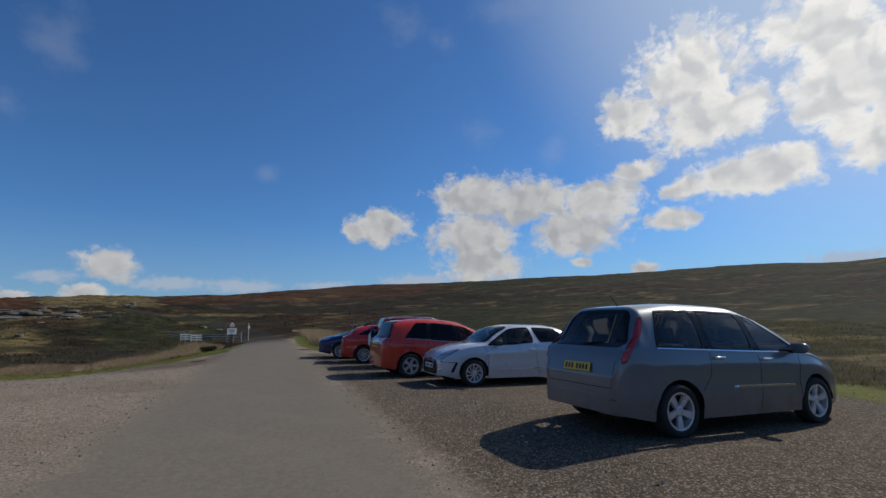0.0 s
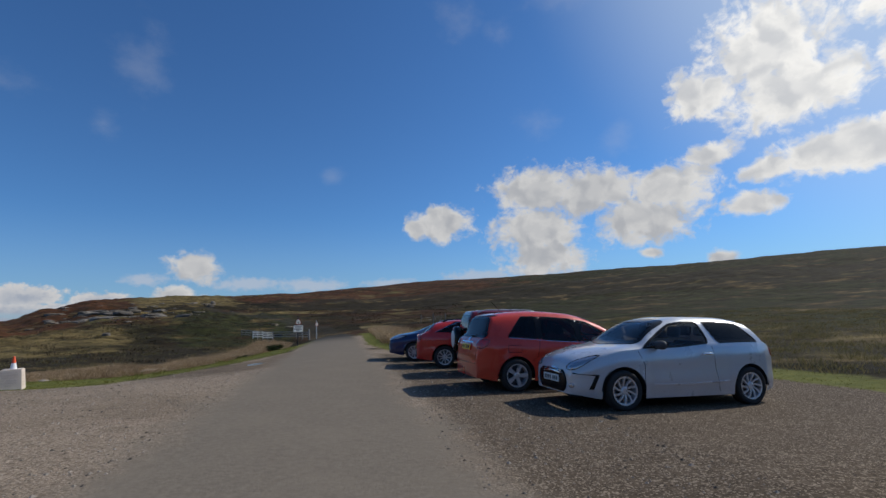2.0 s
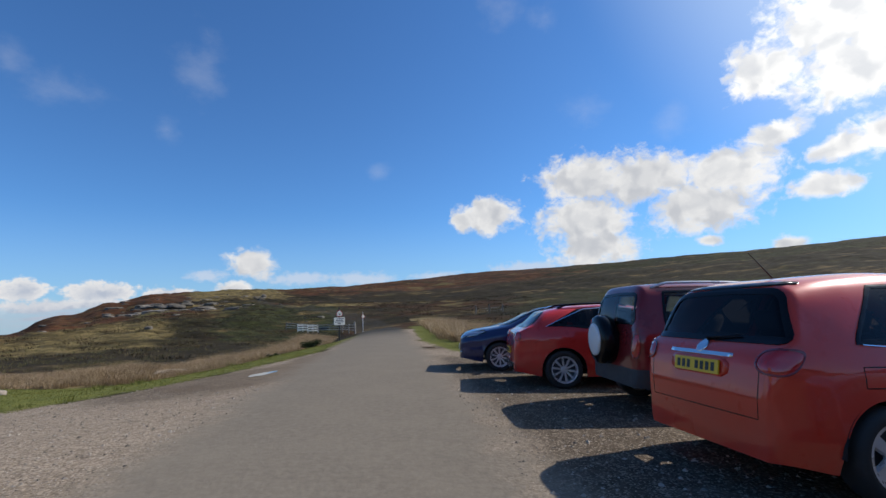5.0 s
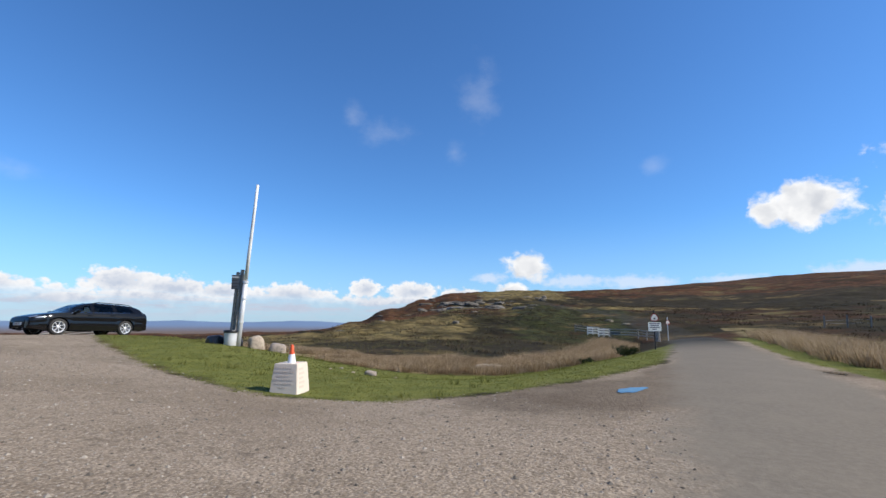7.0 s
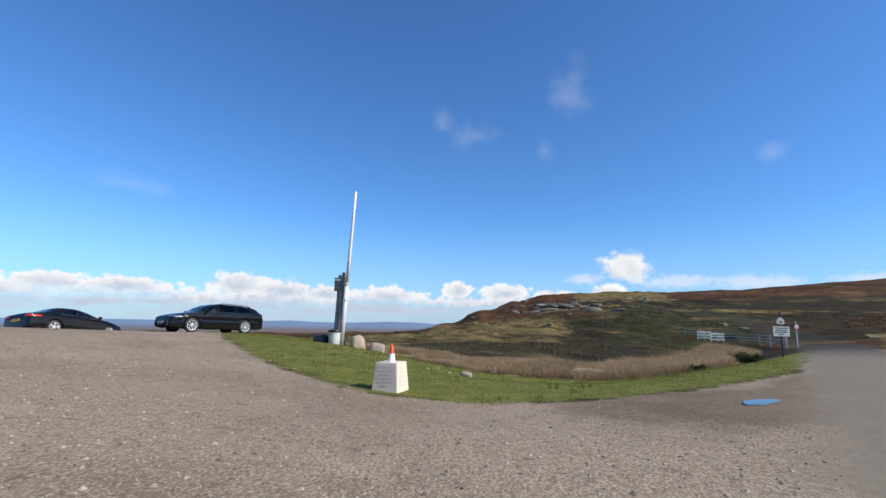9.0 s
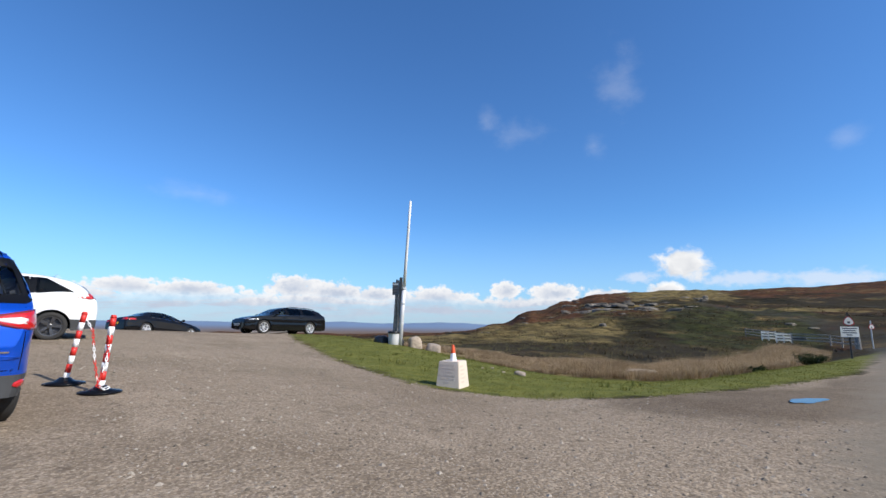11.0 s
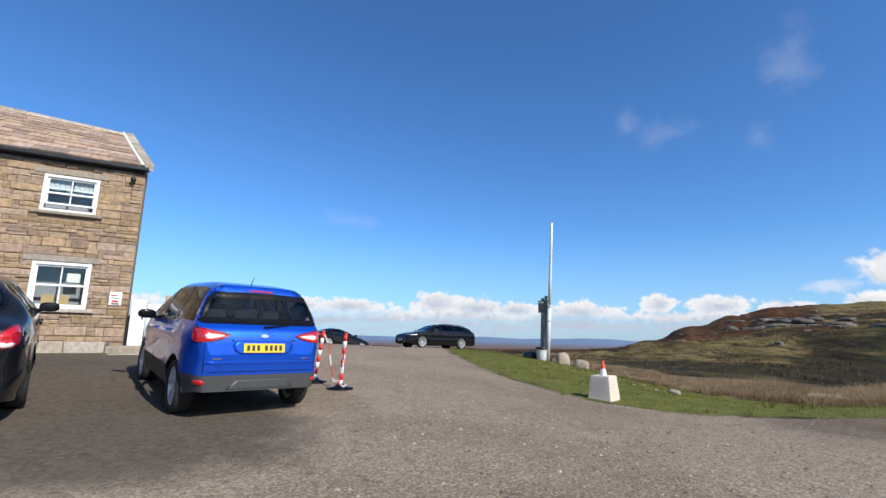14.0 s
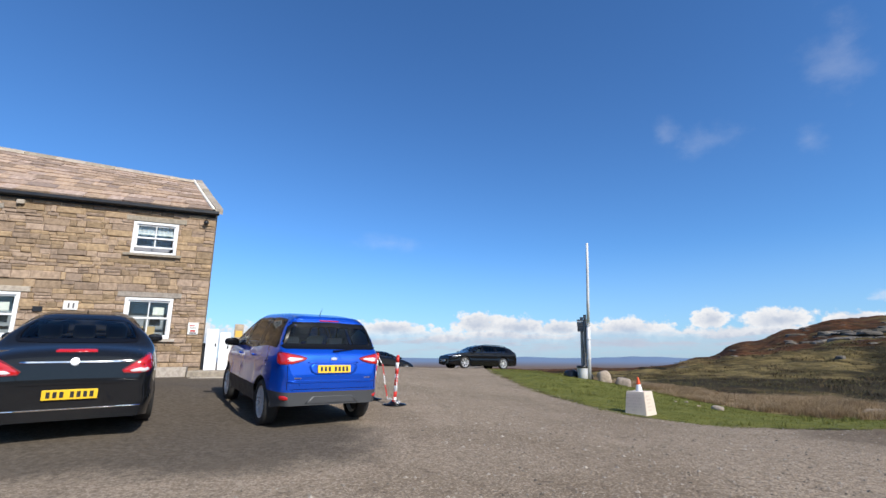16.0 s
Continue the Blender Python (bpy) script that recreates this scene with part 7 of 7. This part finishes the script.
build_fence("crest_fence", [(-35.0, 9.8), (-30.5, 13.2)], "low weathered timber rail along the car park's far edge", 1.6, 3, 0.5)
build_fence("wire_fence", [(5.6, 60.5), (9.2, 60.9)], "leaning timber posts of a wire moor fence", 1.5, 2, 1.15)


def build_puddle(x, y, rx, ry, yaw, seed, label):
    n = 40
    bm = bmesh.new()
    ring = []
    c, s = math.cos(radians(yaw)), math.sin(radians(yaw))
    for i in range(n):
        a = 2 * math.pi * i / n
        k = 1 + 0.45 * noise.noise(Vector((math.cos(a) * 1.6 + seed, math.sin(a) * 1.6, seed)))
        u, v = rx * k * math.cos(a), ry * k * math.sin(a)
        ring.append((x + c * u - s * v, y + s * u + c * v))
    z = land(x, y) + 0.012
    bm.faces.new([bm.verts.new((px, py, z)) for px, py in ring])
    tagged(part("puddle", bm, WATER), label, "puddle", "puddles", kind="structure")


WATER = water_material()
build_puddle(-3.8, 10.90, 0.18, 0.46, -14, 1.0, "shallow puddle reflecting the blue sky")
build_puddle(0.08, 17.3, 0.25, 0.30, 30, 5.0, "small bright puddle at the road edge")


# ---- rocks, rushes, grass and grit ----
def joined(name, verts, faces, material, label, category, smooth_faces=False):
    ob = link_mesh(name, verts, faces, material, None, "", smooth_faces)
    return tagged(ob, label, category, kind="stuff")


def build_outcrop():
    """Broken gritstone along the brow of the knoll."""
    rnd = random.Random(11)
    verts, faces = [], []
    src = bmesh.new()
    bmesh.ops.create_icosphere(src, subdivisions=2, radius=1.0)
    sv = [v.co.copy() for v in src.verts]
    sf = [tuple(v.index for v in f.verts) for f in src.faces]
    src.free()
    spots = []
    for _ in range(60):
        a = rnd.uniform(115.0, 124.8)
        spots.append((a, 96.0 + 2.2 * (a - 115.0) + rnd.choice((0.0, 9.0, 21.0)) + rnd.gauss(0, 3.0), rnd.uniform(0.4, 1.15)))
    for _ in range(26):
        a = rnd.gauss(119.0, 2.4)
        spots.append((a, rnd.uniform(92.0, 122.0), rnd.uniform(0.5, 1.3)))
    for _ in range(45):
        spots.append((rnd.uniform(108, 126), rnd.uniform(90, 180), rnd.uniform(0.3, 0.9)))
    for _ in range(30):
        spots.append((rnd.uniform(100, 135), rnd.uniform(60, 120), rnd.uniform(0.2, 0.6)))
    for a, r, s in spots:
        x, y = r * math.cos(radians(a)), r * math.sin(radians(a))
        z = land(x, y)
        sx, sy, sz = s * rnd.uniform(0.8, 1.8), s * rnd.uniform(0.6, 1.1), s * rnd.uniform(0.26, 0.50)
        yaw = rnd.uniform(0, 6.3)
        o = len(verts)
        seed = rnd.uniform(0, 90)
        for v in sv:
            c = Vector([math.copysign(abs(t) ** 0.6, t) for t in v]) * (1 + 0.35 * noise.noise(v * 1.4 + Vector((seed, 0, 0))))
            verts.append((x + (c.x * math.cos(yaw) - c.y * math.sin(yaw)) * sx, y + (c.x * math.sin(yaw) + c.y * math.cos(yaw)) * sx * sy / s, z + c.z * sz))
        faces += [tuple(i + o for i in f) for f in sf]
    joined("moor_rocks", verts, faces, MOOR_ROCK, "grey gritstone outcrops scattered over the moor", "rocks")


build_outcrop()


def blades(spots, count, height, spread, width, rnd, lean=0.35):
    """Thin bent leaves in clumps: two quads-to-tip triangles each."""
    verts, faces = [], []
    for x, y, k in spots:
        z = land(x, y)
        for _ in range(count):
            a, b = rnd.uniform(0, 6.283), rnd.uniform(0, 6.283)
            r = spread * k * math.sqrt(rnd.random())
            px, py = x + r * math.cos(a), y + r * math.sin(a)
            h = height * k * rnd.uniform(0.6, 1.15)
            ln = lean * h * rnd.uniform(0.2, 1.0)
            out = a + rnd.uniform(-0.7, 0.7)
            dx, dy = ln * math.cos(out), ln * math.sin(out)
            wx, wy = width * math.cos(b), width * math.sin(b)
            o = len(verts)
            verts += [(px - wx, py - wy, z - 0.02), (px + wx, py + wy, z - 0.02), (px + dx * 0.4 + wx * 0.7, py + dy * 0.4 + wy * 0.7, z + h * 0.6), (px + dx * 0.4 - wx * 0.7, py + dy * 0.4 - wy * 0.7, z + h * 0.6), (px + dx, py + dy, z + h)]
            faces += [(o, o + 1, o + 2, o + 3), (o + 3, o + 2, o + 4)]
    return verts, faces


def scatter(n, box, keep, rnd, patch=0.0):
    res = []
    tries = 0
    while len(res) < n and tries < n * 30:
        tries += 1
        x, y = rnd.uniform(box[0], box[1]), rnd.uniform(box[2], box[3])
        z = tuple(zones(x, y))
        if keep(x, y, z) and (patch == 0 or noise.noise(Vector((x * 0.35, y * 0.35, patch))) > rnd.uniform(-0.5, 0.25)):
            res.append((x, y, rnd.uniform(0.7, 1.3)))
    return res


def build_growth():
    rnd = random.Random(23)
    straw = blade_material("rush_straw", (0.18, 0.124, 0.066), (0.40, 0.290, 0.165), 0.4)
    tan = blade_material("rush_tan", (0.26, 0.182, 0.108), (0.54, 0.405, 0.250), 0.4)
    olive = blade_material("moor_grass", (0.085, 0.078, 0.032), (0.22, 0.185, 0.085), 0.4)
    green = blade_material("bank_grass", (0.125, 0.132, 0.030), (0.215, 0.210, 0.058), 0.4)
    heath_and_shade = blade_material("heather", (0.040, 0.030, 0.017), (0.110, 0.078, 0.042))
    def rush_patch(x, y):
        return noise.noise(Vector((x * 0.16, y * 0.16, 5.0))) + 0.5 * noise.noise(Vector((x * 0.5, y * 0.5, 8.0)))

    west = scatter(2300, (-30, -4.5, 14, 46), lambda x, y, z: z[3] > 0.1 and z[2] < 0.2 and x < road_x(y) - 2.3 and rush_patch(x, y) > -0.30 - 0.03 * (x + 16), rnd)
    def stand(x, y):
        """Tall in the hollow, thin towards the road and along the western rim."""
        a = math.degrees(math.atan2(y, x))
        return smooth(100.5, 105.0, a) * (0.40 + 0.60 * smooth(130.0, 121.0, a))

    west = [(x, y, k * stand(x, y) * (0.50 + 0.85 * max(0.0, rush_patch(x, y) + 0.3))) for x, y, k in west if stand(x, y) > 0.12]
    east = scatter(420, (-3, 12, 12, 46), lambda x, y, z: z[3] > 0.2 and z[0] < -0.8 and x > road_x(y) + 2.2, rnd)
    clumps = west + east
    for part_of, mat, label in ((0, straw, "bleached tan rush clumps beside the road"), (1, tan, "faded brown rush clumps beside the road")):
        v, f = blades(clumps[part_of::2], 60, 0.66, 0.40, 0.0080, rnd, 1.05)
        joined("rushes", v, f, mat, label, "rushes")
    spots = [(x, y, k * 0.75) for x, y, k in scatter(5200, (9, 46, -34, 44), lambda x, y, z: z[1] < -1.6, rnd, 9.0)]
    spots += scatter(900, (-45, -6, 20, 75), lambda x, y, z: z[3] < 0.0 and z[2] < 0 and z[0] < -2.0 and z[1] < -1, rnd, 4.0)
    v, f = blades(spots, 20, 0.20, 0.60, 0.010, rnd, 1.3)
    joined("moor_tussocks", v, f, olive, "olive and straw coloured moor grass tussocks", "grass")
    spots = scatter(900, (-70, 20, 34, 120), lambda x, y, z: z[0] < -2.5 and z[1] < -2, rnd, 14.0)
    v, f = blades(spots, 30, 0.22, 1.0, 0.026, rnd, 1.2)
    joined("heather", v, f, heath_and_shade, "dark brown heather over the moor", "heather")
    spots = scatter(9500, (-24, -3.6, 6, 26), lambda x, y, z: z[2] > -0.15 and z[1] < 0.25 and z[0] < -0.3, rnd)
    spots += scatter(1500, (-1.5, 14, -10, 34), lambda x, y, z: z[2] > 0.0 and z[1] < 0.2 and z[0] < -0.5, rnd)
    v, f = blades(spots, 6, 0.016, 0.13, 0.010, rnd, 1.6)
    joined("bank_grass", v, f, green, "short cropped green grass on the bank", "grass")
    spots = scatter(70, (-22, -5, 8, 24), lambda x, y, z: z[2] > 0.2, rnd, 6.0)
    v, f = blades(spots, 20, 0.12, 0.13, 0.008, rnd, 0.7)
    joined("grass_tufts", v, f, green, "longer grass tufts on the bank", "grass")


build_growth()


def build_bush(x, y, w, h, seed, label):
    """A low evergreen bush: short woody stems and many small leaves."""
    rnd = random.Random(seed)
    b = thing("gorse_bush", pose(x, y, land(x, y)), label, "bush", "bushes on the verge")
    bm = bmesh.new()
    tips = []
    for _ in range(9):
        a, r = rnd.uniform(0, 6.283), rnd.uniform(0.3, 0.9) * w
        tip = Vector((r * math.cos(a), r * math.sin(a), h * rnd.uniform(0.5, 0.9)))
        bm_tube([(tip.x * 0.15, tip.y * 0.15, -0.05), tip * 0.6, tip], [0.018, 0.012, 0.005], 5, bm)
        tips.append(tip)
    part("stems", bm, WOOD_GREY, b, "thin brown woody stems")
    verts, faces = [], []
    for _ in range(1500):
        t = rnd.choice(tips)
        c = t * rnd.uniform(0.35, 1.05) + Vector((rnd.gauss(0, 0.16) * w, rnd.gauss(0, 0.16) * w, rnd.gauss(0, 0.13) * h))
        c.z = max(0.02, c.z)
        d = Vector((rnd.gauss(0, 1), rnd.gauss(0, 1), rnd.gauss(0.4, 0.8))).normalized() * rnd.uniform(0.05, 0.10)
        e = d.cross(Vector((rnd.random(), rnd.random(), 0.3))).normalized() * 0.014
        o = len(verts)
        verts += [c - d * 0.4 + e * 0.3, c + e, c + d, c - e]
        faces.append((o, o + 1, o + 2, o + 3))
    link_mesh("leaves", verts, faces, BUSH_LEAF, b, "dense dark green spines")


BUSH_LEAF = blade_material("gorse_leaf", (0.014, 0.022, 0.008), (0.050, 0.065, 0.022), 0.2)
build_bush(-8.3, 33.2, 0.62, 0.62, 3, "dark green gorse bush on the grass verge")
build_bush(-6.4, 25.0, 0.62, 0.40, 5, "low dark gorse clump beside the verge")
build_bush(-8.2, 24.4, 0.40, 0.30, 8, "small dark gorse clump among the rushes")
for i, (x, y, r) in enumerate(((-13.4, 13.3, 0.05), (-12.5, 12.9, 0.04), (-11.9, 14.3, 0.05), (-11.5, 13.6, 0.035), (-10.9, 14.6, 0.04), (-12.9, 12.3, 0.035))):
    lump("loose_stone", x, y, r * 1.4, r, r * 0.7, 40 * i, "small pale stone lying on the grass bank", "stone", BOULDER, 31.0 + i, 0.0, "pale stones on the bank")


def build_grit():
    rnd = random.Random(31)
    verts, faces = [], []
    base = [(1, 0, 0), (-1, 0, 0), (0, 1, 0), (0, -1, 0), (0, 0, 0.9), (0, 0, -0.6)]
    tri = [(0, 2, 4), (2, 1, 4), (1, 3, 4), (3, 0, 4)]
    spots = scatter(17000, (-18, 4, -9, 13), lambda x, y, z: z[1] > -0.2 and z[0] < 0.1 and not (x < -4.4 and y < 1.2) and math.hypot(x + 3.8, y - 10.9) > 2.2, rnd)
    for x, y, k in spots:
        s = 0.009 * k * (1 + 2.0 * rnd.random() ** 6)
        z = land(x, y)
        a = rnd.uniform(0, 6.3)
        o = len(verts)
        for p in base:
            verts.append((x + (p[0] * math.cos(a) - p[1] * math.sin(a)) * s * rnd.uniform(0.7, 1.3), y + (p[0] * math.sin(a) + p[1] * math.cos(a)) * s, z + p[2] * s * 0.7))
        faces += [tuple(i + o for i in t) for t in tri]
    joined("gravel", verts, faces, blade_material("grit", (0.10, 0.083, 0.065), (0.34, 0.295, 0.24)), "loose pale grit and pebbles on the car park", "gravel")


build_grit()


# ---- masonry of the inn, piece by piece ----
def rough_block(w, h, d, rnd):
    """A hewn stone, w wide along y, h high, d deep; front towards +x, chamfered."""
    c = min(0.022, h * 0.18)
    j = lambda: rnd.uniform(-0.008, 0.008)
    bk = [(-0.03, -w / 2, 0), (-0.03, w / 2, 0), (-0.03, w / 2, h), (-0.03, -w / 2, h)]
    md = [(d * 0.45, -w / 2 + j() * 0.5, 0), (d * 0.45, w / 2, 0), (d * 0.45, w / 2, h), (d * 0.45, -w / 2, h)]
    fr = [(d + j(), -w / 2 + c + j(), c), (d + j(), w / 2 - c + j(), c), (d + j(), w / 2 - c, h - c + j() * 0.5), (d + j(), -w / 2 + c, h - c)]
    fs = [(8, 9, 10, 11)]
    for a, b in ((0, 4), (4, 8)):
        for i in range(4):
            fs.append((a + i, a + (i + 1) % 4, b + (i + 1) % 4, b + i))
    return bk + md + fr, fs


def build_masonry():
    rnd = random.Random(77)
    stones = []
    z = -0.02
    while z < EAVE - 0.10:
        h = rnd.choice((0.08, 0.10, 0.13, 0.16, 0.19, 0.23))
        h = min(h, EAVE - 0.02 - z)
        y = 0.0
        while y > -WALL_LEN:
            w = rnd.uniform(0.14, 0.50) if h < 0.12 else rnd.choice((rnd.uniform(0.12, 0.25), rnd.uniform(0.25, 0.45), rnd.uniform(0.40, 0.72)))
            if y == 0.0:
                w = rnd.choice((0.28, 0.45))
            a, b = y - w, y
            for o in OPENINGS:
                if o[2] - 0.09 < z + h and z < o[3] + 0.15 and a < o[1] + 0.0 and b > o[0] - 0.0:
                    if b > o[1] - 0.001:
                        a = max(a, o[1])
                    else:
                        b, a = o[0], min(a, o[0] - 0.2)
                        if y > o[0]:
                            y = o[0]
                            b, a = y, y - w
            w = b - a
            if w > 0.05:
                split = h > 0.14 and w < 0.45 and rnd.random() < 0.35
                if split:
                    k = rnd.uniform(0.4, 0.6)
                    stones.append(((a + b) / 2, z, w - 0.008, h * k - 0.008))
                    stones.append(((a + b) / 2, z + h * k, w - 0.008, h * (1 - k) - 0.008))
                else:
                    stones.append(((a + b) / 2, z + rnd.uniform(-0.012, 0.012), w - rnd.uniform(0.004, 0.014), h - rnd.uniform(0.002, 0.016)))
            y = a if w > 0.001 else y - 0.05
            for o in OPENINGS:
                if o[2] - 0.09 < z + h and z < o[3] + 0.15 and o[0] < y <= o[1] + 1e-6:
                    y = o[0]
        z += h
    pool = {}
    def near(s):
        return s[0] > -3.4
    shown = [s for s in stones if near(s)]
    rnd.shuffle(shown)
    singles = shown[:300]
    rest = shown[300:] + [s for s in stones if not near(s)]
    for y, z0, w, h in singles:
        key = (round(w / 0.06), round(h / 0.02))
        if key not in pool:
            v, f = rough_block(key[0] * 0.06, key[1] * 0.02, rnd.uniform(0.010, 0.03), rnd)
            me = bpy.data.meshes.new("stone")
            me.from_pydata(v, [], f)
            me.materials.append(WALL_STONE)
            pool[key] = me
        o = new("stone", pool[key])
        o.parent = inn_wall
        o.location = (rnd.uniform(-0.012, 0.010), y, z0 + 0.007)
        o.rotation_euler = (radians(rnd.uniform(-1.3, 1.3)), 0, radians(rnd.uniform(-1.5, 1.5)))
        o.scale = (1, w / max(0.06, key[0] * 0.06), h / max(0.02, key[1] * 0.02))
    verts, faces = [], []
    for y, z0, w, h in rest:
        v, f = rough_block(w, h, rnd.uniform(0.012, 0.034), rnd)
        o = len(verts)
        verts += [(a, b + y, c + z0 + 0.007) for a, b, c in v]
        faces += [tuple(i + o for i in q) for q in f]
    tagged(link_mesh("stone_rest", verts, faces, WALL_STONE_REST, inn_wall), kind="stuff")
    # stone slates, larger at the eave than at the ridge
    u, row = 0.0, 0
    while u < 0.985:
        du = 0.115 - 0.055 * u
        y = right_end(u) - 0.10 - rnd.uniform(0, 0.2)
        first = True
        while y > -WALL_LEN:
            w = rnd.uniform(0.34, 0.80) * (1.0 - 0.25 * u)
            a, b = y - w + 0.012, y if not first else right_end(u) - 0.10
            first = False
            u1 = min(1.0, u + du * 1.25)
            th = rnd.uniform(0.028, 0.045)
            lift = rnd.uniform(0.0, 0.012)
            nrm = Vector((0.55, 0, 0.83))
            c0 = slope(u, (a + b) / 2)
            q = [slope(u - 0.006, a), slope(u - 0.006 + rnd.uniform(-0.004, 0.004), b), slope(u1, b), slope(u1, a)]
            up = [p + nrm * (th + lift + (0.012 if i < 2 else -0.014)) - c0 for i, p in enumerate(q)]
            dn = [p + nrm * (lift - (0.0 if i < 2 else 0.02)) - c0 for i, p in enumerate(q)]
            me = bpy.data.meshes.new("slate")
            me.from_pydata([tuple(p) for p in dn + up], [], [(4, 5, 6, 7), (0, 1, 5, 4), (1, 2, 6, 5), (3, 0, 4, 7), (2, 3, 7, 6)])
            me.materials.append(ROOF_STONE)
            o = new("slate", me)
            o.parent = inn_roof
            o.location = c0
            y -= w
        u += du
        row += 1


build_masonry()
